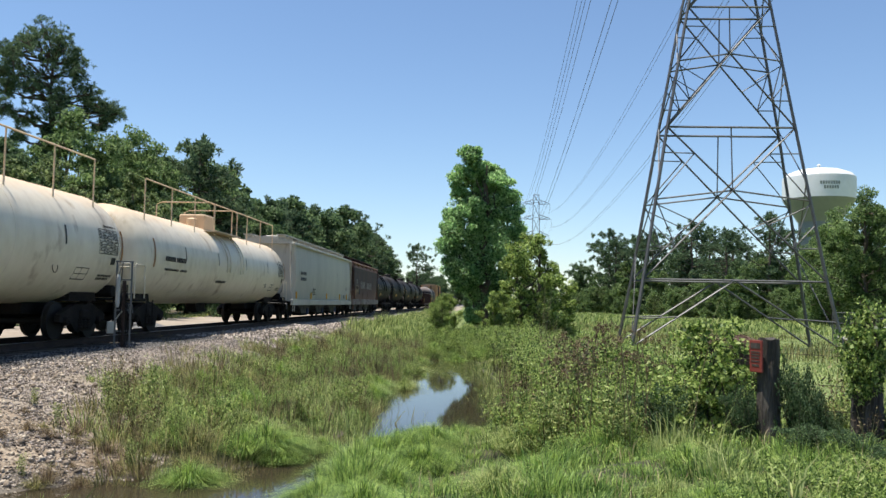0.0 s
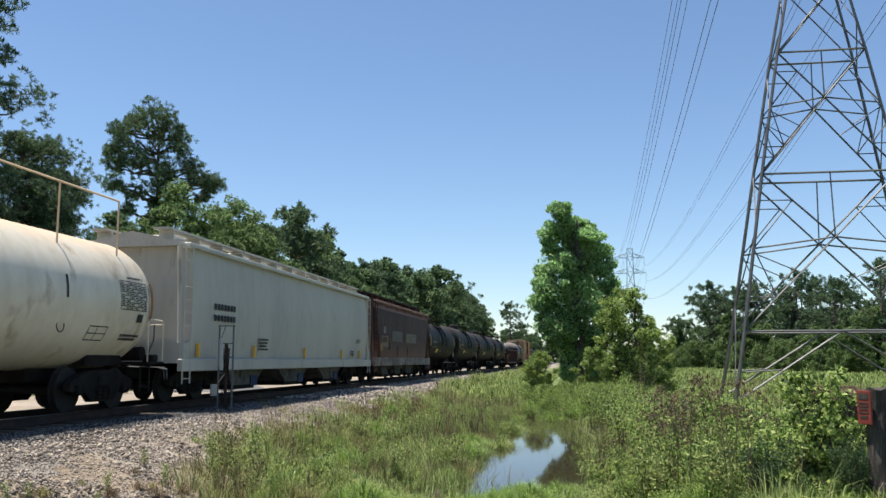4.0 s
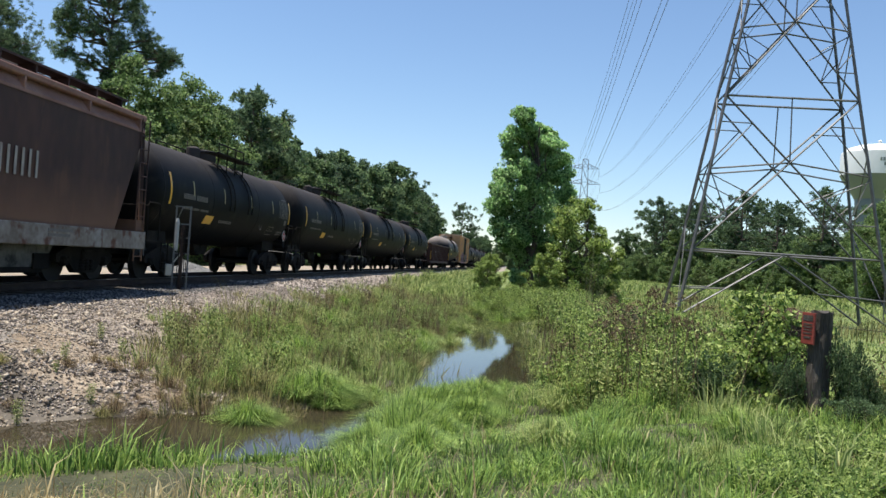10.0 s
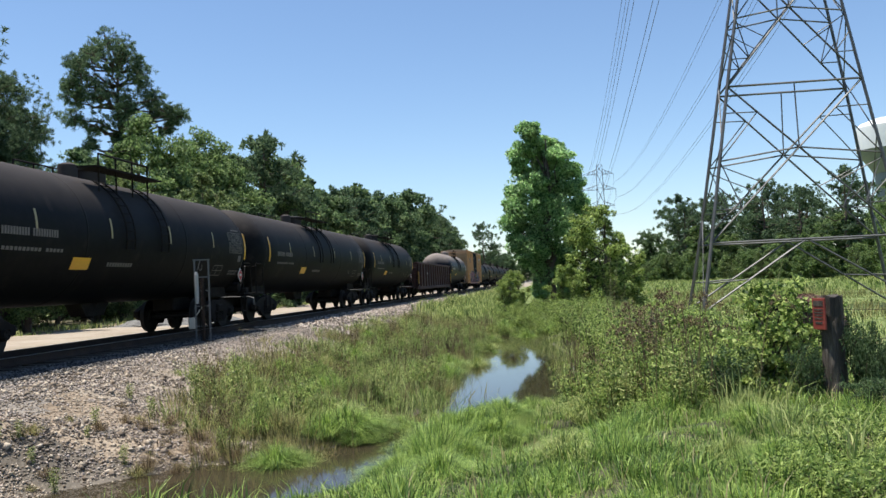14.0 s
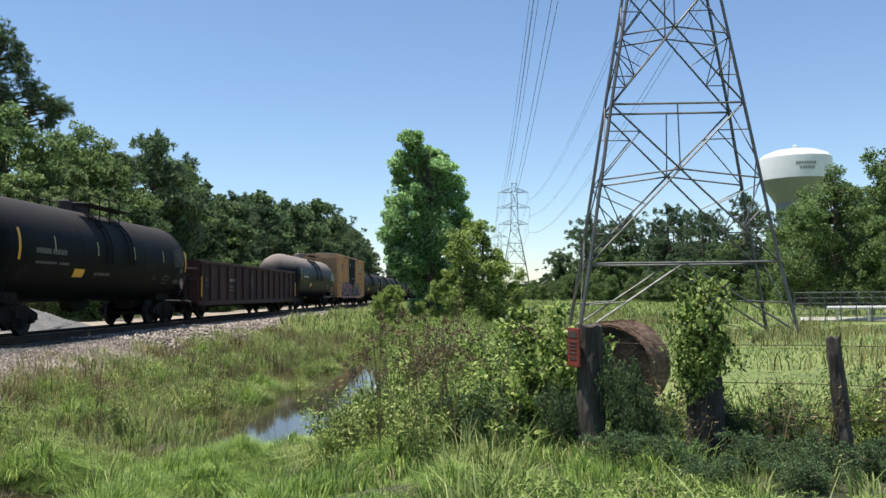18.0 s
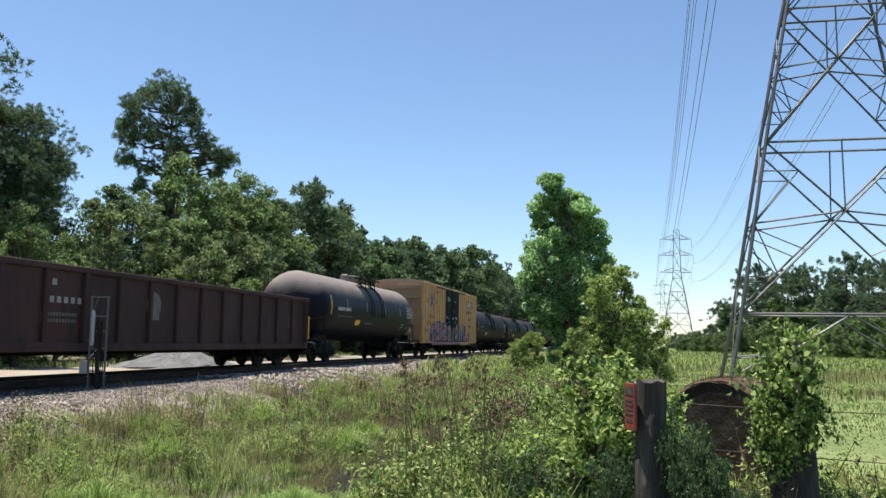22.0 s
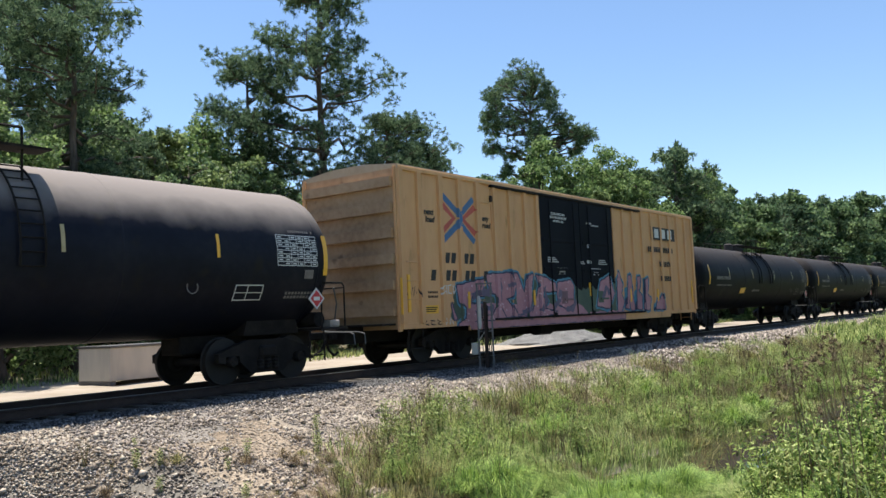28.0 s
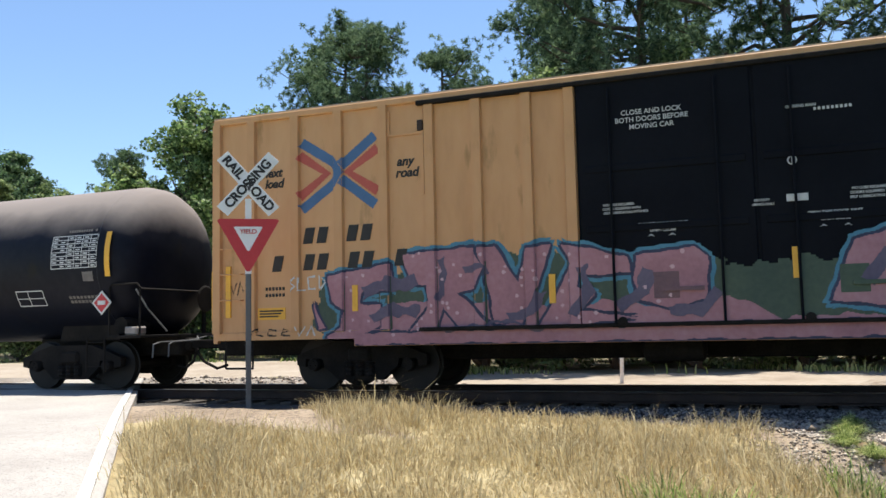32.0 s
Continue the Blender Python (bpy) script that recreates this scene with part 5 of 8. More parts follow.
def boxcar_marks(car, L, w, sill, top):
    y = -w - 0.051
    # the two-colour arrow emblem
    spray(car, "emblem_blue", [stroke([(1.74, 4.26), (2.34, 3.88), (2.47, 3.69), (2.34, 3.5), (1.74, 3.1)], 0.17), stroke([(2.5, 3.8), (3.12, 4.26)], 0.17), stroke([(2.5, 3.57), (3.12, 3.1)], 0.17)],
          BLUE, L, w, 0.004, cell=0.015, label="blue arrow emblem", ragged=0)
    spray(car, "emblem_red", [stroke([(1.7, 4.04), (2.22, 3.69), (1.7, 3.32)], 0.17), stroke([(3.17, 4.04), (2.62, 3.69), (3.17, 3.32)], 0.17)],
          RED, L, w, 0.005, cell=0.015, label="red arrow emblem", ragged=0)
    for words, x, z in (("next", 1.15, 3.78), ("load", 1.19, 3.59), ("any", 3.66, 3.77), ("road", 3.69, 3.58)):
        ring_text(car, words, x - L, -w - 0.008, z, 0.155, INK, 0.22, bold=0.006)
    for x, n, z in ((2.0, 2, 2.65), (2.82, 2, 2.65), (1.26, 1, 2.2), (2.0, 2, 2.2), (2.84, 2, 2.2), (3.56, 1, 2.2)):
        bars(car, "number_bar", x - L, z, 0.26 * n, 0.27, 1, -w - 0.01, INK, cols=n, gap=0.0, sheer=0.22, wide=0.34)
    bars(car, "capacity_bar", 1.2 - L, 1.72, 0.4, 0.22, 2, -w - 0.008, INK, cols=6, gap=0.5)
    plate = part("notice_plate", Shape().box(0.86 - L, 1.4 - L, -w - 0.012, -w, 1.25, 1.45), REFLECT, car, "yellow notice plate")
    bars(plate, "plate_bar", 1.13 - L, 1.35, 0.46, 0.14, 3, -w - 0.014, INK)
    part("vent_frame", Shape().box(3.36 - L, 4.0 - L, -w - 0.03, -w + 0.01, 4.2, 4.24).box(3.36 - L, 3.4 - L, -w - 0.03, -w + 0.01, 4.2, 4.62).box(3.96 - L, 4.0 - L, -w - 0.03, -w + 0.01, 3.2, 4.62), YELLOW, car)
    part("corner_bracket", Shape().box(3.9 - L, 4.0 - L, -w - 0.06, -w, 4.25, 4.42, 0.01), RUST, car)
    for x, z0, z1, yy in ((0.0, 1.25, 2.12, 0.055), (0.26, 1.3, 2.2, 0.014), (2.73, 1.35, 1.78, 0.014), (6.05, 1.38, 1.82, 0.014), (9.48, 1.62, 2.05, 0.075), (12.7, 1.4, 1.85, 0.014), (15.1, 1.4, 1.85, 0.014), (18.6, 1.3, 2.2, 0.014)):
        part("reflector", Shape().box(x - 0.05 - L, x + 0.05 - L, -w - yy - 0.012, -w, z0, z1), REFLECT, car, "yellow reflective strip")
    # words on the doors
    yd = -w - 0.062
    for words, x, z, h in (("CLOSE AND LOCK", 7.62, 4.16, 0.075), ("BOTH DOORS BEFORE", 7.62, 4.05, 0.075), ("MOVING CAR", 7.62, 3.94, 0.075),
                           ("NO LUBE REQUIRED", 7.1, 2.8, 0.036), ("DOORS EQUIPPED WITH", 7.14, 2.74, 0.036), ("SELF LUBRICATING FITTINGS", 7.2, 2.68, 0.036),
                           ("CLOSE THIS DOOR FIRST", 7.72, 2.48, 0.046), ("OPEN CLOSE", 7.72, 2.39, 0.046), ("OPEN THIS DOOR FIRST", 10.0, 2.5, 0.046), ("OPEN CLOSE", 10.0, 2.41, 0.046),
                           ("SECURITY", 9.08, 2.72, 0.034), ("DEVICE ONLY", 9.1, 2.66, 0.034), ("NO LUBE REQUIRED", 10.45, 2.8, 0.036), ("DOORS EQUIPPED WITH", 10.48, 2.74, 0.036),
                           ("SELF LUBRICATING FITTINGS", 10.52, 2.68, 0.036), ("OPENING MAIN", 9.65, 4.0, 0.04)):
        ring_text(car, words, x - L, yd, z, h, STENCIL, bold=0.001)
    bars(car, "size_bar", 10.05 - L, 3.94, 0.5, 0.05, 1, yd, STENCIL, cols=9, gap=0.2)
    part("seal_plate", Shape().box(9.4 - L, 9.68 - L, yd - 0.006, yd + 0.01, 2.68, 2.78), STENCIL, car)
    part("round_mark", Shape().turned([(yd - 0.004, 0.045), (yd - 0.006, 0.045), (yd - 0.006, 0.065), (yd - 0.004, 0.065), (yd - 0.004, 0.045)], "y", 20, (9.5 - L, 0, 3.25), cap=False), STENCIL, car)
    part("round_mark_bar", Shape().box(9.492 - L, 9.508 - L, yd - 0.006, yd + 0.01, 3.21, 3.29), STENCIL, car)
    for x in (7.55, 7.85, 9.85, 10.15):
        part("arrow_mark", Shape().prism([(x - L - 0.05, 2.3), (x - L, 2.34), (x - L + 0.05, 2.3), (x - L, 2.32)], yd - 0.005, yd + 0.01), STENCIL, car)
    # the owner's panel and bars at the other end
    part("owner_panel", Shape().box(14.65 - L, 16.95 - L, y - 0.008, y, 3.72, 4.2), INK, car, "black panel with white bars")
    bars(car, "owner_bar", 15.8 - L, 3.96, 1.9, 0.34, 1, y - 0.012, STENCIL, cols=3, gap=0.0)
    for x, z, n, ww in ((15.5, 3.34, 14, 2.4), (15.9, 2.8, 7, 1.2), (15.95, 2.25, 7, 1.2)):
        bars(car, "slogan_bar", x - L, z, ww, 0.22, 1, y - 0.004, INK, cols=n, gap=0.1)
    # two sprayed pieces: pink blocks rimmed with blue on green
    base = [[(1.9, 1.1), (2.1, 1.9), (3.0, 1.75), (4.2, 2.1), (6.2, 2.15), (8.2, 2.0), (8.9, 1.85), (10.2, 1.9), (11.4, 2.1), (11.5, 0.85), (3.2, 0.85), (2.2, 0.95)]]
    spray(car, "sprayed_ground", base, GREENSPRAY, L, w, 0.004, label="muted green sprayed paint", cell=0.03, ragged=0.1)
    blocks = [
        [(2.21, 1.94), (3.37, 2.10), (3.40, 1.68), (2.84, 1.65), (2.81, 1.47), (3.21, 1.44), (3.18, 1.09), (2.90, 0.98), (2.21, 0.79), (2.21, 0.94), (2.49, 1.09), (2.52, 1.35), (2.30, 1.53)],
        [(3.60, 2.24), (4.81, 2.30), (4.96, 1.97), (4.81, 1.65), (4.52, 1.59), (5.12, 1.03), (4.55, 1.02), (4.29, 1.38), (4.16, 1.03), (3.72, 1.02), (4.04, 1.38), (4.00, 1.74), (3.72, 1.77)],
        [(4.88, 2.29), (5.15, 2.30), (5.51, 1.71), (5.67, 2.24), (6.04, 2.27), (5.82, 1.62), (5.54, 1.03), (5.12, 1.09), (5.05, 1.62)],
        [(6.21, 2.27), (7.19, 2.03), (7.25, 1.80), (6.78, 1.77), (6.47, 1.84), (6.44, 1.62), (6.69, 1.47), (6.47, 1.26), (7.29, 1.15), (6.35, 1.02), (5.79, 0.98), (6.04, 1.38), (6.35, 1.97)],
        [(7.32, 2.03), (8.16, 2.12), (8.32, 1.97), (8.29, 1.38), (7.85, 1.26), (7.35, 1.38), (7.29, 1.68)],
        [(1.96, 1.44), (1.96, 1.49), (2.18, 1.09), (2.05, 1.06)], [(2.45, 0.98), (12.1, 1.02), (12.1, 0.82), (2.45, 0.8)]]
    more = [[(11.5, 2.2), (11.78, 2.45), (12.05, 2.0), (11.91, 1.7), (12.12, 1.4), (11.85, 1.05), (11.43, 1.05)], [(12.19, 1.2), (12.4, 2.3), (12.74, 2.35), (12.95, 1.1), (12.67, 1.1), (12.54, 1.5), (12.43, 1.1)], [(13.02, 1.15), (13.16, 2.3), (13.57, 2.3), (13.5, 1.9), (13.29, 1.8), (13.64, 1.6), (13.57, 1.1)], [(13.78, 1.1), (13.85, 2.2), (14.26, 2.25), (14.19, 1.85), (14.05, 1.7), (14.4, 1.5), (14.26, 1.1)], [(14.67, 1.1), (14.88, 1.5), (15.16, 1.4), (15.5, 1.65), (15.57, 1.1)], [(9.9, 1.3), (10.2, 2.1), (10.9, 2.3), (11.2, 1.7), (10.8, 1.2)]]
    NAVY = material("navy_spray", [(0.025, 0.03, 0.06), (0.045, 0.05, 0.10)], 2, 0.7)
    for i, o in enumerate(blocks[:5] + more):
        spray(car, "sprayed_rim", [o], CYAN, L, w, 0.005 + 0.0003 * i, grow=0.1, label="blue sprayed rim", ragged=0.035)
    under = [[(2.7, 0.84), (2.9, 1.25), (3.6, 1.5), (4.6, 1.35), (5.2, 1.5), (6.1, 1.25), (6.9, 1.4), (7.8, 1.25), (8.6, 1.42), (9.3, 1.1), (12.1, 1.12), (12.1, 0.84)]]
    spray(car, "sprayed_underlay", under, PINK, L, w, 0.0088, label="pink sprayed underlay", ragged=0.05)
    for i, o in enumerate(blocks + more):
        spray(car, "sprayed_edge", [o], NAVY, L, w, 0.0095 + 0.0003 * i, grow=0.045, label="dark sprayed edge", ragged=0.02)
    for i, o in enumerate(blocks + more):
        spray(car, "sprayed_block", [o], PINK, L, w, 0.0145 + 0.0003 * i, label="pink sprayed block", ragged=0.02)
    SLATE = material("slate_spray", [(0.09, 0.075, 0.12), (0.15, 0.12, 0.17)], 2, 0.75)
    for i, (pts, wd) in enumerate((([(2.85, 1.62), (3.2, 1.78), (3.6, 1.74), (3.85, 1.86)], 0.2), ([(3.0, 1.2), (3.4, 1.36), (3.85, 1.3)], 0.17), ([(4.2, 1.5), (4.32, 1.95), (4.25, 2.15)], 0.12),
                                  ([(4.6, 1.9), (4.95, 2.0), (5.02, 1.85)], 0.13), ([(5.3, 1.15), (5.75, 1.3), (5.9, 1.6)], 0.15), ([(6.35, 1.2), (6.6, 1.5), (6.55, 1.95)], 0.16),
                                  ([(7.05, 1.3), (7.4, 1.5), (7.5, 1.85)], 0.18), ([(7.8, 1.25), (8.2, 1.2), (8.45, 1.5)], 0.16), ([(4.3, 1.0), (5.1, 1.12), (5.9, 1.0)], 0.06), ([(10.3, 1.5), (10.6, 1.9), (10.9, 1.75)], 0.2))):
        spray(car, "sprayed_stroke", [stroke(pts, wd)], SLATE, L, w, 0.0198 + 0.0002 * i, label="dark slate sprayed stroke", ragged=0.06)
    rd = random.Random(3)
    dots = []
    for k in range(90):
        x, z, r = rd.uniform(2.5, 8.4), rd.uniform(0.95, 2.25), rd.uniform(0.02, 0.036)
        dots.append([(x + r * math.cos(a), z + r * math.sin(a)) for a in (0, 1.05, 2.1, 3.14, 4.19, 5.24)])
    pale = material("pale_pink_spray", [(0.55, 0.34, 0.37), (0.6, 0.42, 0.44)], 3, 0.7)
    dots = [d for d in dots if any(inside(np.array([d[0][0] - 0.02]), np.array([d[0][1]]), b)[0] for b in blocks)]
    tagged(spray(car, "sprayed_dot", dots, pale, L, w, 0.0225, cell=0.014, ragged=0, label="pale dots"), kind="stuff")
    for k, (pts, wd) in enumerate(((([(0.2, 1.7), (0.28, 1.95), (0.36, 1.72), (0.42, 1.9)]), 0.028), ([(0.44, 1.68), (0.5, 1.92), (0.56, 1.74), (0.62, 1.88), (0.7, 1.66)], 0.028), ([(0.72, 1.0), (0.86, 1.1), (0.84, 0.99), (0.98, 0.97)], 0.03), ([(1.22, 1.06), (1.08, 1.08), (1.06, 0.98), (1.24, 0.97)], 0.03), ([(1.32, 1.02), (1.46, 1.05), (1.36, 1.09), (1.33, 0.98), (1.5, 0.97)], 0.03))):
        spray(car, "scribble", [stroke(pts, wd)], INK, L, w, 0.006, cell=0.012, ragged=0, label="dark scribble")
    for pts, wd in (([(1.62, 1.95), (1.52, 1.87), (1.62, 1.8), (1.52, 1.72)], 0.035), ([(1.68, 1.95), (1.68, 1.73), (1.8, 1.73)], 0.035), ([(1.98, 1.96), (1.84, 1.94), (1.86, 1.74), (1.99, 1.75)], 0.035), ([(2.06, 1.74), (2.06, 1.96), (2.18, 1.86), (2.08, 1.74)], 0.035), ([(1.62, 1.12), (1.68, 0.96), (1.78, 1.12)], 0.03), ([(1.82, 0.96), (1.9, 1.12), (1.98, 0.96)], 0.03)):
        spray(car, "pale_scribble", [stroke(pts, wd)], STENCIL, L, w, 0.008, cell=0.012, ragged=0, label="pale scribble")

# ---- plants ----
RNG = np.random.default_rng(7)


def leaf_mesh(name, centres, size, mat, aspect=0.55, droop=0.0, rng=RNG, spread=0.35, along=None):
    """One small folded leaf at every centre, turned at random or along the given directions."""
    n = len(centres)
    u = rng.normal(size=(n, 3)) if along is None else np.array(along)
    u[:, 2] -= droop
    u /= np.linalg.norm(u, axis=1, keepdims=True)
    w = np.cross(u, rng.normal(size=(n, 3)))
    w /= np.linalg.norm(w, axis=1, keepdims=True)
    s = size * rng.uniform(1 - spread, 1 + spread, n)[:, None]
    up = np.cross(u, w) * s * 0.14
    c = np.asarray(centres)
    v = np.stack([c - u * s * 0.5, c + w * s * aspect * 0.5 + up, c + u * s * 0.5, c - w * s * aspect * 0.5 + up], 1).reshape(-1, 3)
    f = np.arange(4 * n).reshape(n, 4)
    return sheet_mesh(name, v, f, mat)


def needle_crown(cents, rads, per, size, mat, aspect, rng, pom=0.2):
    """Needles that stand out from many small tufts, the tufts strewn over the rims of larger masses."""
    cents, rads = np.asarray(cents), np.asarray(rads)
    k = max(3, per // 22)
    d = rng.normal(size=(len(cents), k, 3))
    d /= np.linalg.norm(d, axis=2, keepdims=True)
    d[..., 2] = d[..., 2] * 0.7 + 0.12
    tufts = (cents[:, None] + d * (rads[:, None] * rng.uniform(0.45, 1.0, (len(cents), k)))[..., None]).reshape(-1, 3)
    u = rng.normal(size=(len(tufts), 22, 3))
    u[..., 2] += 0.5
    u /= np.linalg.norm(u, axis=2, keepdims=True)
    pts = (tufts[:, None] + u * pom * rng.uniform(0.4, 0.9, (len(tufts), 22, 1))).reshape(-1, 3)
    return leaf_mesh("crown", pts, size, mat, aspect, 0, rng, along=u.reshape(-1, 3))


def clump_points(centres, radius, per, rng, flat=0.7):
    """Points in uneven balls round the centres, denser towards their rims."""
    n = len(centres)
    d = rng.normal(size=(n * per, 3))
    d /= np.linalg.norm(d, axis=1, keepdims=True)
    r = rng.uniform(0.25, 1, n * per) ** 0.6
    rad = np.repeat(np.asarray(radius) * np.ones(n) * rng.uniform(0.7, 1.25, n), per)
    d[:, 2] *= flat
    return np.repeat(centres, per, 0) + d * (r * rad)[:, None]


def limb_path(a, b, rng, bend=0.12, k=5, sag=0.0):
    a, b = np.array(a, float), np.array(b, float)
    size = np.linalg.norm(b - a)
    pts = []
    for i in range(k + 1):
        t = i / k
        pts.append(a + (b - a) * t + rng.normal(size=3) * size * bend * 0.4 * math.sin(math.pi * t) + np.array([0, 0, sag * size * (t * t - t)]))
    return pts


def pine_tree(h, seed, bare=0.45, spread=0.2, needles=150, tufts=4, crown_mat=None, leaf=0.34, lean=0.0, limbs=2.1, needle=0.2, tuft=0.032):
    """A tall pine: straight trunk, limbs from part way up, crown in ragged layers of needle tufts."""
    rng = np.random.default_rng(seed)
    tree = thing("pine_tree", "tall dark green pine with a bare lower trunk", "tree")
    r0 = h * 0.014 + 0.06
    trunk = Shape()
    path = [(lean * h * (k / 10) ** 2 + rng.normal() * 0.04 * k / 10 * h * 0.1, rng.normal() * 0.004 * h, h * k / 10 * 0.97) for k in range(11)]
    trunk.tube(path, [r0 * (1.25 if k == 0 else 1 - 0.085 * k) for k in range(11)], 9)
    cents, rads = [], []
    n = int(h * limbs)
    for i in range(n):
        f = bare + (1 - bare) * (i + rng.uniform(-0.4, 0.4)) / n
        f = min(max(f, bare), 0.985)
        z = h * 0.97 * f
        q = (f - bare) / (1 - bare)
        reach = h * spread * (0.45 + 1.05 * math.sin(math.pi * min(1, 0.2 + 0.68 * q)) ** 1.3) * rng.uniform(0.6, 1.05)
        if q > 0.9:
            reach *= 0.7
        a = rng.uniform(0, 2 * math.pi)
        k = int(f * 10)
        base = np.array(path[min(k, 10)])
        base[2] = z
        tip = base + np.array([math.cos(a) * reach, math.sin(a) * reach, reach * rng.uniform(-0.05, 0.5)])
        lp = limb_path(base, tip, rng, 0.2, 4, 0.15)
        trunk.tube(lp, [max(0.02, r0 * 0.36 * (1 - 0.8 * j / 4) * (1.1 - 0.6 * q)) for j in range(5)], 5, cap=False)
        for j in range(tufts):
            t = 1 - 0.62 * j / max(1, tufts - 1) * rng.uniform(0.7, 1.1)
            p = base + (tip - base) * t + rng.normal(size=3) * reach * 0.13
            cents.append(p)
            rads.append(h * tuft * rng.uniform(0.7, 1.3))
    top = np.array(path[-1])
    for j in range(5):
        cents.append(top + rng.normal(size=3) * h * 0.02)
        rads.append(h * 0.03)
    part("trunk", trunk, BARK, tree, smooth=True)
    part("crown", needle_crown(cents, rads, max(66, needles // 3), leaf, crown_mat or NEEDLE, needle, rng, 0.22 if leaf < 0.4 else 0.4), None, tree, "ragged needle crown")
    return tree


def broad_tree(h, seed, mat, width=0.5, base=0.18, clumps=60, per=120, leaf=0.26, name="leafy_tree", label="leafy broad-leaved tree in full summer green", spire=0.0, stems=1, masses=None, lumps=15, aspect=0.6, rise=1.0, tight=1.0, needles=False, ivy=0.0):
    """A broad-leaved tree: forked trunk, limbs, and a crown of uneven masses, each of many leaf clumps, with gaps.
    masses: (x, y, z, r) of the crown's main masses; else they are strewn round the trunk."""
    rng = np.random.default_rng(seed)
    tree = thing(name, label, "tree")
    trunk = Shape()
    r0 = h * 0.016 + 0.05
    paths = []
    for s in range(stems):
        off = np.array([rng.normal() * 0.3, rng.normal() * 0.3, 0]) * (stems > 1)
        top = off * 2.5 + np.array([rng.normal() * 0.03 * h, rng.normal() * 0.03 * h, h * 0.88])
        paths.append(limb_path(off, top, rng, 0.05, 8))
        trunk.tube(paths[-1], [r0 * (1.3 if k == 0 else 1 - 0.1 * k) for k in range(9)], 8)
    if masses is None:
        masses = []
        for i in range(lumps):
            q = (i + 0.5) / lumps
            wide = h * width * 0.5 * (math.sin(math.pi * (0.2 + 0.72 * q)) ** 0.8 * (1 - spire * q))
            a, out = i * 2.4 + rng.uniform(-0.5, 0.5), wide * rng.uniform(0.3, 0.8)
            masses.append((math.cos(a) * out, math.sin(a) * out, h * (base + (0.93 - base) * q + 0.03), h * rng.uniform(0.11, 0.19) * (1 - 0.3 * q)))
    cents, rads = [], []
    m = clumps // len(masses) + 1
    for i, (x, y, z, r) in enumerate(masses):
        path = paths[i % stems]
        k = min(7.9, max(0, (z - r * rise) / h * (7 if rise > 0.5 else 9)))
        b = np.array(path[int(k)]) + (np.array(path[int(k) + 1]) - np.array(path[int(k)])) * (k - int(k))
        c = np.array([x, y, z])
        trunk.tube(limb_path(b, c, rng, 0.15, 4), [max(0.015, r0 * 0.5 * (1 - 0.18 * j) * (1 - 0.5 * z / h)) for j in range(5)], 5, cap=False)
        for j in range(m):
            d = rng.normal(size=3)
            d /= np.linalg.norm(d)
            p = c + d * r * rng.uniform(0.3, 1.0) * np.array([1, 1, 0.85])
            if j % 2 == 0:
                trunk.tube([c, (c + p) / 2 + rng.normal(size=3) * 0.05 * r, p], [0.03 * h / 12, 0.02 * h / 12, 0.01 * h / 12], 4, cap=False)
            cents.append(p)
            rads.append(r * rng.uniform(0.35, 0.75) * tight)
    part("trunk", trunk, BARK, tree, smooth=True)
    if needles:
        part("crown", needle_crown(cents, rads, per, leaf, mat, aspect, rng), None, tree, "ragged needle crown")
    else:
        pts = clump_points(np.array(cents), np.array(rads), per * clumps // len(cents), rng, 0.7)
        part("crown", leaf_mesh("crown", pts, leaf, mat, aspect, 0.2, rng), None, tree, "crown of many leaf clumps")
    if ivy:
        z = rng.uniform(0, ivy, 900)
        a = rng.uniform(0, 6.283, 900)
        r = (1.45 - 0.85 * z / ivy) * rng.uniform(0.35, 1.0, 900)
        mid = np.array([np.interp(z, [p[2] for p in paths[0]], [p[c] for p in paths[0]]) for c in (0, 1)])
        pts = clump_points(np.stack([mid[0] + np.cos(a) * r, mid[1] + np.sin(a) * r, z], 1), 0.3, 26, rng, 0.9)
        part("ivy", leaf_mesh("ivy", pts, 0.17, IVY, 0.75, 0.4, rng), None, tree, "dark ivy round the trunk")
    return tree


def set_at(ob, x, y, s=1.0, turn=0.0, dz=0.0):
    ob.matrix_basis = pose(x, y, float(ground_z(x, y)) + dz - 0.05, 0, 0, turn) @ Matrix.Diagonal((s, s, s, 1))
    return ob


def copy_at(ob, x, y, s=1.0, turn=0.0):
    keep = ob.scale.copy()
    ob.scale = (1, 1, 1)
    c = copy_thing(ob, pose(x, y, float(ground_z(x, y)) - 0.05, 0, 0, turn) @ Matrix.Diagonal((s, s, s, 1)))
    ob.scale = keep
    return c


def copy_high(ob, tall, h, x, y, turn=0.0):
    """A copy grown to the height h; tall: the height of the first."""
    return copy_at(ob, x, y, h / tall, turn)

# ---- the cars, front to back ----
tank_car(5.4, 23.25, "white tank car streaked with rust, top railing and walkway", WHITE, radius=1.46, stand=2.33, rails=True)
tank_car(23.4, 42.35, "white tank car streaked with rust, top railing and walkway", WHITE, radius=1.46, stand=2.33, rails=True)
hopper_car(42.6, 62.6, "weathered pale grey covered hopper with four roof hatches", GREY, ROOFGREY, True)
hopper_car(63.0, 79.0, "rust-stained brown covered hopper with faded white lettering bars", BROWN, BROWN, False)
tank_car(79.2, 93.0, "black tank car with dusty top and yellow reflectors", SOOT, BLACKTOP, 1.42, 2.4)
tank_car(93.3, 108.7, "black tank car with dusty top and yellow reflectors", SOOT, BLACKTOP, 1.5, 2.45)
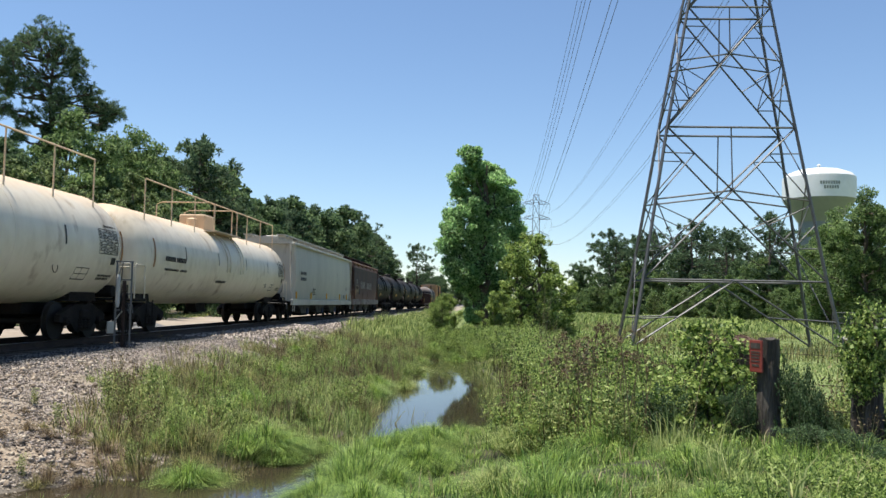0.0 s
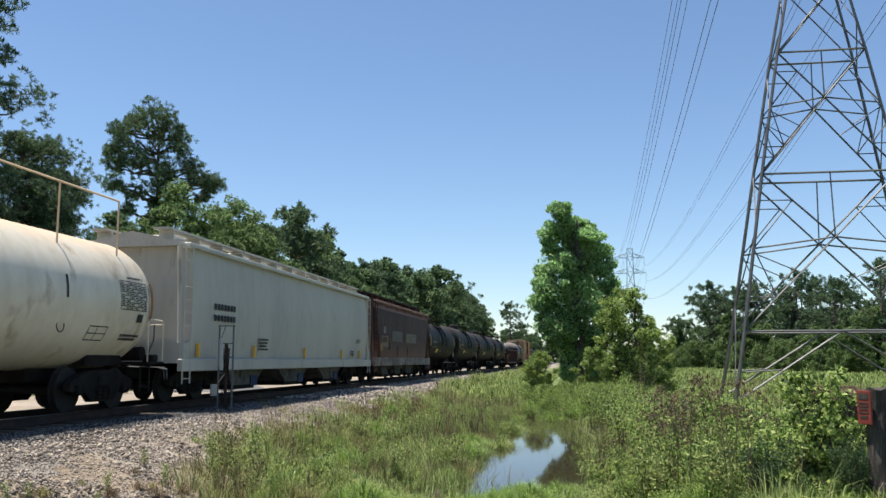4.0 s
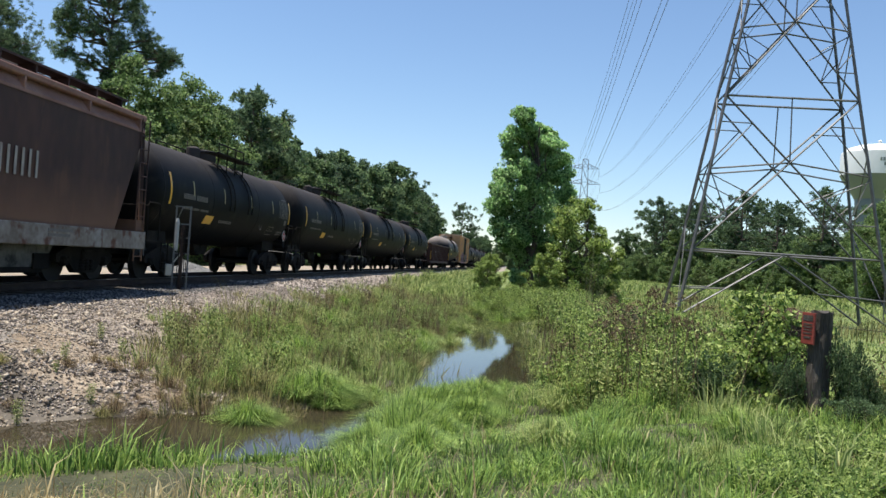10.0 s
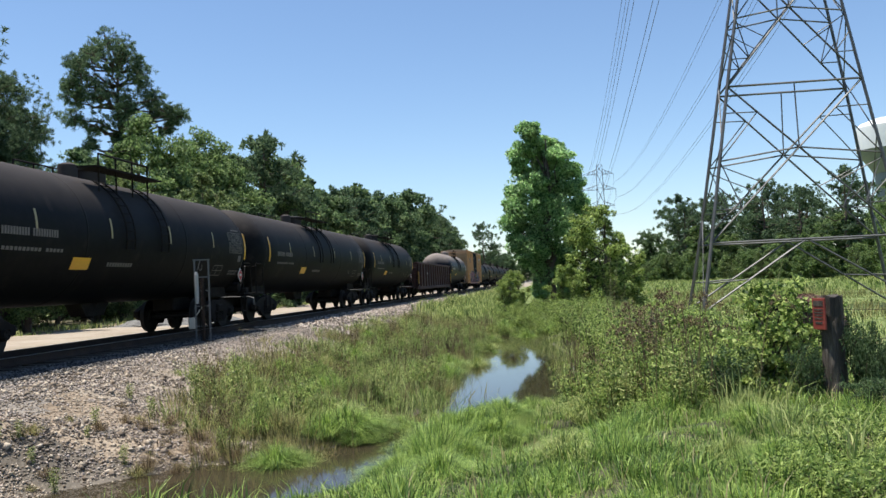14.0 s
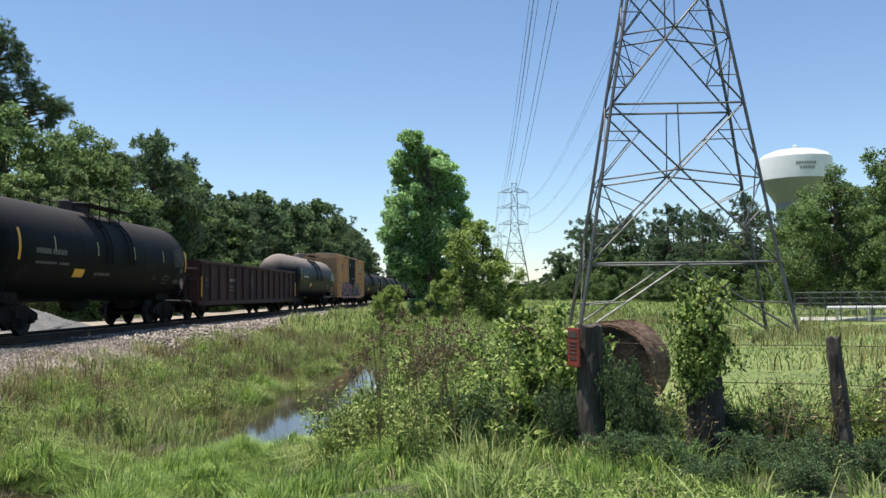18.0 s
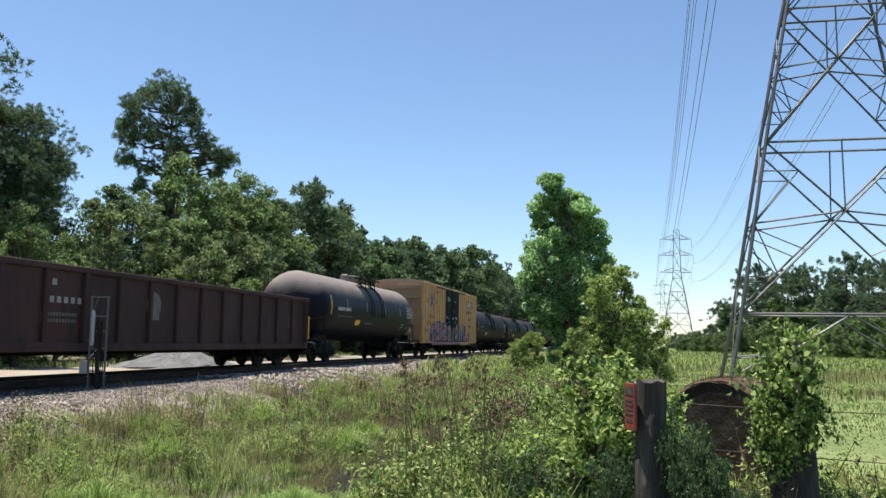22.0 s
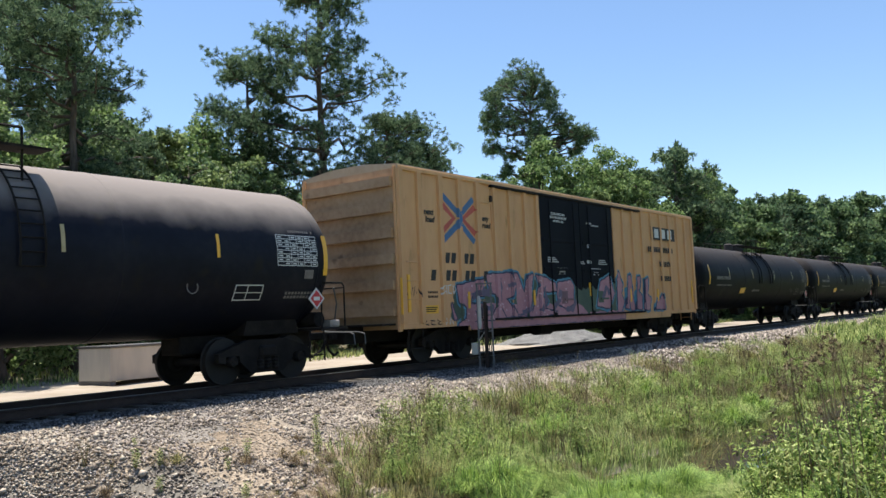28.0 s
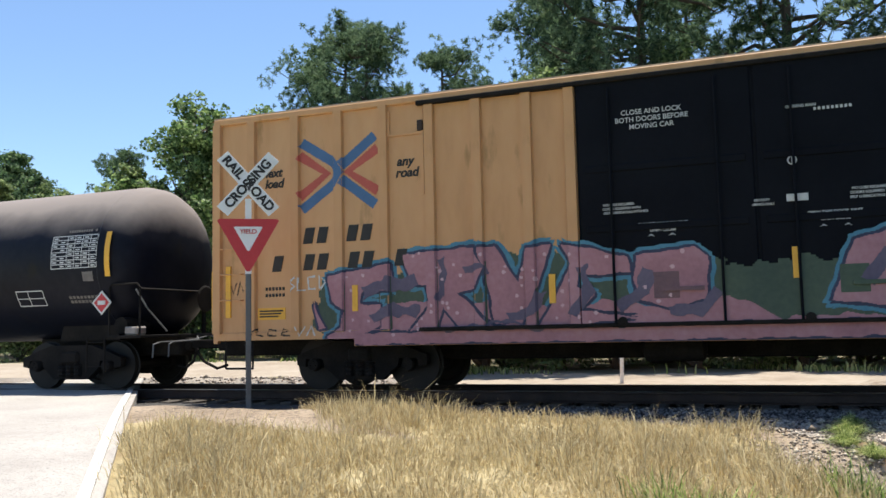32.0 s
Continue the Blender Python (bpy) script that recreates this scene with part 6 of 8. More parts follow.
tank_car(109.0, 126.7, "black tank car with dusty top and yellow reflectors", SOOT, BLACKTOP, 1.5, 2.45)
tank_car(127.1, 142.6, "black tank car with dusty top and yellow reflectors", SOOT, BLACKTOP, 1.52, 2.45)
gondola(143.0, 164.3, "long red-brown open gondola with ribbed sides and faded emblem")
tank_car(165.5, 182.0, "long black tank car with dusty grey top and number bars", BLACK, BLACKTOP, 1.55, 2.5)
box = boxcar(183.7, 202.6)
boxcar_marks(*box)
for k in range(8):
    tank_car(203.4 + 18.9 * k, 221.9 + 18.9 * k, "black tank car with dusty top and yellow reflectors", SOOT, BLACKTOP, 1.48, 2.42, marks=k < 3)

# ---- trees ----
rt = random.Random(5)
side = [(0, 19.4, 1.2), (-1.0, 19.0, 0.9), (1.1, 19.0, 0.9), (-2.4, 18.0, 0.8), (2.3, 17.9, 0.8), (-3.1, 16.4, 0.7), (-1.2, 18.3, 1.1), (1.2, 18.4, 1.1), (-2.2, 17.0, 1.1), (0.2, 17.0, 1.3), (2.2, 17.0, 1.0), (-2.7, 15.4, 0.85), (-0.7, 15.4, 1.2), (1.6, 15.5, 1.1), (-2.7, 13.9, 0.75), (-1.2, 13.5, 1.0), (1.0, 13.7, 1.1),
        (3.0, 14.0, 0.9), (4.7, 14.5, 0.75), (2.6, 12.6, 0.8), (-1.6, 12.0, 0.7), (0.6, 11.9, 0.7), (0, 10.4, 0.75), (0.1, 9.1, 0.75), (-0.1, 7.8, 0.75), (0.1, 6.5, 0.75), (0, 5.2, 0.75), (-1.3, 16.2, 1.0), (0.9, 14.6, 1.0), (4.0, 14.8, 0.8), (5.4, 14.3, 0.8), (4.4, 13.5, 0.75), (3.4, 15.4, 0.8)]
crown = [(0.53 * 0.88 * u + 0.85 * d * min(1, 1.6 * r - 0.5), -0.85 * 0.88 * u + 0.53 * d * min(1, 1.6 * r - 0.5), z, 1.1 * r) for k, (u, z, r) in enumerate(side) for d in ((-1.4, 1.3)[k % 2], (0.6, -0.5)[k % 2])]
pa = broad_tree(20.5, 11, NEEDLE, clumps=576, per=110, leaf=0.26, name="pine_tree", label="tall dark pine with a rounded crown and vine-covered trunk", masses=crown, aspect=0.16, rise=0.1, tight=0.85, needles=True, ivy=13.0)
set_at(pa, 78.4, 30.9, 1.36, 0)
pb = pine_tree(24, 12, 0.2, 0.15, 400, 10, limbs=2.3, leaf=0.3, needle=0.17, tuft=0.034)
set_at(pb, 40, 22, 1.0, 0)
pc = pine_tree(22, 13, 0.34, 0.165, 420, 10, limbs=2.2, leaf=0.3, needle=0.17, tuft=0.036)
set_at(pc, 22.7, 20, 0.8, 0)
for src, tall, h, x, y, a in ((pc, 22, 20, 14.4, 20.5, 80), (pb, 24, 24, 4.5, 23, 200), (pc, 22, 22, -1.0, 20.5, 130), (pb, 24, 18.8, 37.6, 26, 20), (pa, 20.5, 17, 28, 29, 150),
                              (pc, 22, 21, -21, 33, 20), (pb, 24, 20, -15.5, 36, 170), (pc, 22, 16, -31, 36, 70), (pb, 24, 16, -44, 40, 10), (pc, 22, 12, 9, 27, 300), (pc, 22, 15.5, 47.6, 21.5, 100), (pb, 24, 14, 51, 24, 40), (pb, 24, 15.5, 44.8, 21, 140)):
    copy_high(src, tall, h, x, y, a)
ba = broad_tree(11, 21, LEAF, 0.75, 0.08, 300, 95, 0.19, tight=0.72, lumps=20)
set_at(ba, 73, 20, 1.3, 0)
bb = broad_tree(9, 22, LEAFB, 0.85, 0.05, 280, 85, 0.17, tight=0.72, lumps=20)
set_at(bb, 34, 17, 0.9, 0)
bc = broad_tree(12, 23, LEAFD, 0.65, 0.06, 300, 95, 0.2, tight=0.75, lumps=20)
set_at(bc, 62, 24, 1.1, 50)
# lighter builds of the same kinds for the distance
fp = pine_tree(16, 14, 0.25, 0.2, 200, 4, leaf=0.48, limbs=1.8, needle=0.26, tuft=0.045)
set_at(fp, 89, 19, 1.15, 0)
fb = broad_tree(12, 24, LEAFD, 0.75, 0.03, 150, 90, 0.38)
set_at(fb, 101, 20, 1.25, 0)
fl = broad_tree(10, 25, LEAF, 0.9, 0.03, 150, 80, 0.34)
set_at(fl, 108, 17, 1.0, 0)
for x, y, h, a in ((46.5, 21, 11.5, 30), (80, 20.5, 15.5, 60), (93, 19.5, 17.5, 10)):
    copy_high(ba, 11, h, x, y, a)
for k in range(36):
    x = -40 + 3.4 * k + rt.uniform(-1.2, 1.2)
    front = k % 2
    y = rt.uniform(14.5, 18) if front else rt.uniform(20, 25)
    src, tall = rt.choice(((bb, 9), (ba, 11), (bc, 12), (ba, 11)) if front else ((ba, 11), (bc, 12), (bc, 12)))
    copy_high(src, tall, ((rt.uniform(6.5, 9.5) if front else rt.uniform(9, 12.5)) if x < 58 else rt.uniform(9, 12)) * (0.75 if 47 < x < 66 else 1), x, y, rt.uniform(0, 360))
for src, tall, h, x, y, a in ((ba, 11, 15.5, 66, 21, 0), (ba, 11, 16, 76, 21, 90), (fp, 16, 18.5, 92, 20, 10), (bc, 12, 16, 84, 22, 200), (fb, 12, 17, 105, 21, 40), (bc, 12, 15, 98, 19, 300), (bb, 9, 9, -6, 16.5, 0), (bb, 9, 10, -10.5, 17.5, 80), (bb, 9, 9, -15, 18.5, 190),
                              (bb, 9, 8, 1, 16, 20), (ba, 11, 11.5, 24.5, 23.5, 15), (ba, 11, 12.5, 27.5, 25, 70), (bb, 9, 12, 30.5, 24, 140), (ba, 11, 13, 33.5, 26, 210), (bb, 9, 11, 35.5, 23, 280), (ba, 11, 13, 37, 28, 330), (bb, 9, 11, 7.6, 16.5, 50), (bb, 9, 9.5, 4.2, 16, 250), (bb, 9, 10.5, -6.6, 15.6, 100), (bb, 9, 10.5, -3.9, 16, 330), (ba, 11, 11, 10.6, 17, 0), (bb, 9, 9.5, -8.8, 15.5, 10), (ba, 11, 11, -20, 16.5, 10), (bb, 9, 8.5, -22.5, 16, 200), (bb, 9, 10.5, 51, 17.5, 0), (bb, 9, 9, 58.5, 15.5, 60)):
    copy_high(src, tall, h, x, y, a)
for k in range(30):
    copy_at(rt.choice((fb, fl)), -50 + 4.5 * k + rt.uniform(-2, 2), rt.uniform(28, 36), rt.uniform(0.7, 0.9), rt.uniform(0, 360))
for k in range(44):
    x = 104 + 3.6 * k + rt.uniform(-1.5, 1.5)
    y = rt.uniform(17, 20) if k % 2 else rt.uniform(20, 27)
    h = float(np.interp(x, (104, 122, 134, 170, 230, 262), (15, 14.5, 18, 20, 20, 15))) * rt.uniform(0.88, 1.06)
    src, tall = rt.choice(((fp, 16), (fb, 12.5), (fb, 12.5)))
    copy_high(src, tall, h, x, y, rt.uniform(0, 360))
for k in range(18):
    copy_at(rt.choice((fl, fl, fb)), 60 + 15 * k, rt.uniform(11.5, 13.5), rt.uniform(0.45, 0.6), rt.uniform(0, 360))
for k in range(14):
    copy_at(rt.choice((fb, fp)), 300 + 18 * k, rt.uniform(8, 14), rt.uniform(0.9, 1.2), rt.uniform(0, 360))
copy_at(fp, 262, 8.5, 1.2, 30)
for k in range(16):
    copy_at(rt.choice((fb, fl, fb)), 330 + 14 * k, (-5.5 if k % 2 else -10.5) + rt.uniform(-2, 1), rt.uniform(0.5, 0.8), rt.uniform(0, 360))
for k in range(7):
    copy_at(fb, 720 + 3 * k, -12 + 4 * k, 1.5, 50 * k)
for k in range(8):
    x, h, y, a = -34 + 8.6 * k + rt.uniform(-1.5, 1.5), rt.uniform(18, 23), rt.uniform(25, 33), rt.uniform(0, 360)
    if x > -22 and not 5 < x < 13:
        copy_high((pb, pc)[k % 2], 23, h, x, y, a)
# woods beyond the field
for k in range(78):
    u = k / 77
    x = 262 - 205 * u + rt.uniform(-3, 3)
    y = -33 - 62 * u - (0 if k % 2 else rt.uniform(8, 14)) + rt.uniform(-2, 2)
    copy_at(rt.choice((fb, fb, fl, fp)) if u < 0.75 else rt.choice((fl, fl, fb)), x, y, rt.uniform(0.95, 1.25) * (1.15 - 0.35 * u) * min(1, 0.35 + 5 * u), rt.uniform(0, 360))
for x, y, h, a in ((94, -53, 14.5, 0), (90, -58, 17, 120), (100, -52, 13, 200), (106, -54, 12, 60), (86, -62, 17, 20), (84, -55, 9, 300), (112, -56, 13, 90)):
    copy_high(ba, 11, h, x, y, a)
for k in range(60):
    u = k / 59
    copy_at(rt.choice((fl, fl, bb)), 250 - 170 * u + rt.uniform(-2, 2), -27 - 38 * u + rt.uniform(-3, 3), rt.uniform(0.35, 0.75) * min(1, 0.5 + 3 * u), rt.uniform(0, 360))
for k in range(26):
    copy_at(rt.choice((fb, fp)), 268 + 9 * k, -36 + rt.uniform(-3, 3), rt.uniform(0.38, 0.5), rt.uniform(0, 360))
for x, y, s, a in ((205, -52, 1.25, 0), (196, -60, 1.2, 90), (188, -66, 1.15, 180), (170, -70, 1.1, 20)):
    copy_at(fp, x, y, s, a)
dead = thing("dead_tree", "bare grey dead tree standing above the woods", "tree")
dw = Shape()
dr = np.random.default_rng(4)
dw.tube([(0, 0, 0), (0.2, 0.1, 6), (0.1, 0, 12), (0.3, 0.1, 16.5)], [0.28, 0.22, 0.15, 0.05], 6)
for k in range(26):
    z = 8 + 8 * k / 26
    a, r = k * 2.4, 1.9 * (1 - 0.5 * k / 26)
    dw.tube(limb_path((0.1, 0, z), (math.cos(a) * r, math.sin(a) * r, z + r * 0.5), dr, 0.3, 3), [0.06, 0.045, 0.03, 0.015], 4)
part("trunk", dw, DEADWOOD, dead)
set_at(dead, 188, -56, 1.0, 0)
hero_masses = [(0.5 * ((k * 7) % 5 - 2) / 2, u, z, 1.04 * r) for k, (u, z, r) in enumerate((
    (0.55, 10.55, 0.55), (0.2, 9.9, 0.6), (-0.8, 9.8, 0.55), (1.0, 9.4, 0.65), (0.3, 9.2, 0.75), (-1.0, 9.0, 0.7), (1.35, 8.6, 0.5), (-0.1, 8.4, 0.85), (-1.35, 8.3, 0.65),
    (0.9, 7.9, 0.6), (0.4, 7.3, 0.95), (-0.8, 7.4, 0.95), (1.55, 7.1, 0.65), (-1.75, 7.2, 0.65), (1.75, 6.3, 0.65), (0.6, 6.2, 0.95), (-0.7, 6.2, 1.0), (-1.9, 6.2, 0.75),
    (1.65, 5.4, 0.7), (0.4, 5.0, 0.95), (-0.9, 5.0, 1.0), (1.5, 4.4, 0.7), (-1.9, 4.9, 0.7), (0.4, 3.8, 0.85), (-0.9, 3.7, 0.95), (1.0, 3.3, 0.6), (-0.1, 2.6, 0.75), (-1.2, 2.5, 0.85), (0.3, 1.6, 0.55), (-0.9, 1.3, 0.7)))]
hero = broad_tree(11.3, 31, YOUNGLEAF, 0.52, 0.05, 520, 190, 0.145, label="tall leafy tree with an uneven pointed crown beside the ditch", spire=0.5, stems=2, masses=hero_masses, tight=1.0)
set_at(hero, 48, -11.05, 1.0, 0)
bush = broad_tree(5.6, 32, SHRUB, 0.9, 0.02, 300, 90, 0.11, label="bright green bushy young tree", stems=3, tight=0.75, lumps=22)
set_at(bush, 44.5, -13.6, 1.04, 0)
for x, y, s, a in ((46.5, -15.2, 0.7, 120), (50, -13, 0.9, 220), (43, -12.0, 0.5, 220), (47, -8.8, 0.42, 10), (52, -9, 0.5, 70), (55, -15, 0.6, 300)):
    copy_at(bush, x, y, s, a)

# ---- pylons ----
def pylon(x, y, detail=True):
    """A lattice tower, wide across the line and shallow along it; heights are over its feet."""
    t = thing("electricity_pylon", "tall grey lattice steel electricity pylon", "pylon", pose(x, y, float(ground_z(x, y))), group="pylons of the power line")
    levels = [0, 3.5, 11.4, 17.8, 21.9, 24.2, 29.4, 34.1, 36.6]
    across = [5.2, 4.55, 3.25, 2.13, 1.3, 1.15, 1.0, 0.9, 0.85]
    along = [2.2, 1.75, 1.2, 0.95, 0.8, 0.75, 0.65, 0.55, 0.5]
    def corner(sx, sy, z):
        return (sx * float(np.interp(z, levels, along)), sy * float(np.interp(z, levels, across)), z)
    for sx in (-1, 1):
        for sy in (-1, 1):
            part("leg", Shape().tube([corner(sx, sy, z) for z in levels], [0.095 - 0.006 * k for k in range(len(levels))], 4), STEEL, t)
    for sx in (-1, 1):
        bars_ = []
        class Net:
            def bar(self, a, b, r):
                bars_.append((a, b, r))
                return self
        s = Net()
        def P(u, z):
            return corner(sx, u, z)
        def join(a, b, q):
            return tuple(Vector(a).lerp(Vector(b), q))
        for z in levels[1:]:
            s.bar(P(-1, z), P(1, z), 0.055 if z < 20 else 0.04)
        # splayed feet under the first belt
        s.bar(P(-1, 0.1), P(0, 3.5), 0.05).bar(P(1, 0.1), P(0, 3.5), 0.05)
        for sg in (-1, 1):
            s.bar(P(sg, 1.5), join(P(sg, 0.1), P(0, 3.5), 0.45), 0.035)
        # two tall panels: crossing braces, a shallow inverted V at the crossing, twin hangers above it
        for z0, zc, z1, side in ((3.5, 8.1, 11.4, 7.6), (11.4, 15.3, 17.8, 14.9)):
            c = P(0, zc)
            s.bar(c, P(0, z1), 0.035)
            for sg in (-1, 1):
                low, high = P(sg, z0), P(sg, z1)
                s.bar(low, c, 0.05).bar(high, c, 0.05).bar(P(sg, side), c, 0.042)
                if not detail:
                    continue
                n1 = join(high, c, 0.42)
                s.bar(n1, P(sg, z1 - 0.42 * (z1 - zc) * 0.98), 0.03).bar(n1, P(sg, side), 0.032)
                n2, n3 = join(low, c, 0.36), join(low, c, 0.62)
                s.bar(n2, P(sg, z0 + 0.36 * (zc - z0)), 0.03).bar(n2, P(sg, z0 + 0.62 * (zc - z0)), 0.03)
                s.bar(n2, P(sg, side), 0.03).bar(n3, P(sg, side - 0.05 * (zc - z0)), 0.028)
        # plain crosses further up
        for z0, z1 in zip(levels[3:-1], levels[4:]):
            s.bar(P(-1, z0), P(1, z1), 0.04).bar(P(1, z0), P(-1, z1), 0.04)
        if detail == 2:
            for a, b, r in bars_:
                part("brace", Shape().bar(a, b, r), STEEL, t)
        else:
            net = Shape()
            for a, b, r in bars_:
                net.bar(a, b, r)
            tagged(part("bracing", net, STEEL, t), kind="stuff")
    for sy in (-1, 1):
        s, up = Shape(), [0.0]
        while up[-1] < 35.0:
            z = up[-1]
            up.append(z + 1.05 * 2 * float(np.interp(z, levels, along)) + 0.25)
        s.tube([corner(1 if k % 2 else -1, sy, min(z, 36.6)) for k, z in enumerate(up)], 0.034, 4)
        part("lacing", s, STEEL, t)
    for z, left, right in ARMS:
        a = Shape()
        ends = {}
        for sg, reach in ((1, left), (-1, right)):
            tip = Vector((0, sg * reach, z + 0.1))
            ends[sg] = tip
            for sx in (-1, 1):
                lo, hi = Vector(corner(sx, sg, z)), Vector(corner(sx, sg, z + 1.5))
                a.bar(lo, tip, 0.05).bar(hi, tip + Vector((0, 0, 0.08)), 0.045)
                for q in (0.3, 0.6):
                    a.bar(lo.lerp(tip, q), hi.lerp(tip, q), 0.03)
                a.bar(lo, hi.lerp(tip, 0.3), 0.03).bar(lo.lerp(tip, 0.3), hi.lerp(tip, 0.6), 0.03)
        arm = part("crossarm", a, STEEL, t)
        for sg in (1, -1):
            ins = Shape()
            for k in range(14):
                zz = z - 0.1 - 0.17 * k
                ins.turned([(zz, 0.03), (zz + 0.05, 0.13), (zz + 0.09, 0.03)], "z", 8, (0, ends[sg].y, 0))
            part("insulator", ins, INSULATOR, arm)
    return t


INSULATOR = material("dark_insulator", [(0.02, 0.02, 0.024), (0.05, 0.045, 0.045)], 6, 0.35)
ARMS = ((23.6, 5.0, 4.2), (28.8, 5.4, 4.8), (33.6, 5.0, 4.3))
LINE_AT = [(45.2, -23.85), (269, -28.3), (480, -31.6), (-180, -19.6)]
for k, (x, y) in enumerate(LINE_AT[:3]):
    pylon(x, y, 2 if k == 0 else k == 1)
for za, left, right in ARMS:
    for off in (left, -right):
        for pair in (-0.2, 0.2):
            s = Shape()
            for (xa, ya), (xb, yb) in ((LINE_AT[0], LINE_AT[1]), (LINE_AT[1], LINE_AT[2]), (LINE_AT[3], LINE_AT[0])):
                g0, g1 = float(ground_z(xa, ya)), float(ground_z(xb, yb))
                pts = []
                for i in range(25):
                    u = i / 24
                    pts.append((xa + (xb - xa) * u, ya + (yb - ya) * u + off + pair, za - 2.45 + g0 + (g1 - g0) * u - 4 * 5.0 * u * (1 - u)))
                s.tube(pts, 0.02, 4)
            tagged(part("power_line", s, WIRE), "thin grey overhead power line", "cable", "power lines")

# ---- water tower ----
tower = thing("water_tower", "white and pale green water tower with a wide bowl", "water tower", pose(233, -102, float(ground_z(233, -102))))
part("column", Shape().turned([(0, 6.5), (2, 5.6), (20, 5.0), (25.6, 5.3)], "z", 32), material("tower_grey", [(0.15, 0.17, 0.17), (0.2, 0.22, 0.22)], 0.1, 0.6), tower, "slate grey column", smooth=True)
part("bowl", Shape().turned([(25.5, 5.4), (27.6, 6.6), (29.8, 8.2), (31.6, 9.25)], "z", 40, cap=False), TOWERGREEN, tower, "pale green underside", smooth=True)
part("band", Shape().turned([(31.6, 9.27), (36.8, 9.3), (37.5, 9.2)], "z", 40, cap=False), TOWERWHITE, tower, smooth=True)
part("roof", Shape().turned([(37.5, 9.2), (38.6, 8.2), (39.6, 5.5), (40.2, 2), (40.3, 0.05)], "z", 40), TOWERWHITE, tower, smooth=True)
part("vent", Shape().turned([(40.2, 0.4), (41, 0.4), (41.1, 0.6), (41.4, 0.1)], "z", 10), TOWERWHITE, tower)
for k, (a0, n) in enumerate(((0.0, 8), (0.03, 6))):
    for i in range(n):
        a = math.radians(178) + (i - n / 2) * 0.07 + a0
        mk = part("tower_bar", Shape().box(-0.22, 0.22, -0.03, 0.03, -0.42, 0.42), TOWERGREEN, tower)
        mk.matrix_basis = pose(9.31 * math.cos(a), 9.31 * math.sin(a), 35.2 - 1.2 * k, 0, 0, math.degrees(a) + 90)

# ---- fenced yard at the field's far edge ----
fence = thing("yard_fence", "grey wire fence on steel posts at the field's edge", "fence")
for k in range(16):
    x, y = 57.9 - 0.2 * k, -34.5 - 0.9 * k
    part("fence_post", Shape().tube([(x, y, float(ground_z(x, y)) - 0.1), (x, y, 0.95)], 0.04, 6), STEEL, fence)
for z in (0.9, 0.55, 0.2, -0.15, -0.5):
    part("fence_rail", Shape().tube([(57.9, -34.5, z), (54.9, -48, z)], 0.022, 4), STEEL, fence)
mesh_ = Shape()
for k in range(135):
    q = k / 134
    x, y = 57.9 - 3 * q, -34.5 - 13.5 * q
    mesh_.tube([(x, y, float(ground_z(x, y)) - 0.02), (x, y, 0.9)], 0.012, 3, cap=False)
tagged(part("wire_mesh", mesh_, STEEL, fence), kind="stuff")
kerb = thing("yard_kerb", "pale concrete kerb along the fenced yard", "kerb")
part("kerb_stone", Shape().tube([(59.6, -35.5, -0.95), (56.8, -48.0, -0.95)], 0.22, 4), ROOFGREY, kerb)
barrier = thing("pipe_barrier", "white painted pipe barrier inside the fence", "barrier")
part("pipe", Shape().tube([(58.9, -37.0, -0.12), (58.2, -42, -0.12)], 0.12, 8), SIGNWHITE, barrier)
for x, y in ((58.8, -37.6), (58.5, -39.5), (58.3, -41.5)):
    part("upright", Shape().tube([(x, y, float(ground_z(x, y)) - 0.1), (x, y, -0.1)], 0.09, 6), SIGNWHITE, barrier)

# ---- low plants ----
def blades(name, x, y, h, w, mat, bend=0.4, label="", category="grass", sink=0.02, clump=15, spread=0.075):
    """Grass blades at the given places, drawn together into tussocks: tapered, bent strips."""
    rng = np.random.default_rng(len(x))
    n = len(x)
    b = rng.uniform(0, 2 * np.pi, n)
    if clump:
        heart = rng.integers(0, n, max(1, n // clump))
        pick = rng.integers(0, len(heart), n)
        grow = rng.lognormal(0, 0.34, len(heart))[pick]
        dx, dy = rng.normal(size=n) * spread * grow, rng.normal(size=n) * spread * grow
        x, y, h = x[heart][pick] + dx, y[heart][pick] + dy, h[heart][pick] * grow * rng.uniform(0.55, 1.15, n)
        b = np.arctan2(dy, dx) + rng.normal(size=n) * 0.6
    z = ground_z(x, y) - sink
    a = rng.uniform(0, 2 * np.pi, n)
    lean = bend * h * rng.uniform(0.1, 1, n)
    sx, sy = np.cos(a) * w / 2, np.sin(a) * w / 2
    lx, ly = np.cos(b) * lean, np.sin(b) * lean
    p = np.stack([x, y, z], 1)
    side = np.stack([sx, sy, 0 * sx], 1)
    mid = p + np.stack([lx * 0.3, ly * 0.3, h * 0.6], 1)
    tip = p + np.stack([lx, ly, h * np.sqrt(np.clip(1 - (lean / h) ** 2 * 0.6, 0.2, 1))], 1)
    v = np.stack([p - side, p + side, mid + side * 0.8, mid - side * 0.8, tip], 1).reshape(-1, 3)
    k = np.arange(n)[:, None] * 5
    f = np.concatenate([k + [0, 1, 2], k + [0, 2, 3], k + [3, 2, 4]], 1).reshape(-1, 3)
    return tagged(new(name, sheet_mesh(name, v, f, mat)), label, category, kind="stuff")


def ditch_y(x):
    return np.interp(x, DITCH[:, 0], DITCH[:, 1])


G = np.random.default_rng(17)


def dry_of_water(x, y, margin=0.1):
    g, h = ditch_gap(x, y)
    return g > h + margin


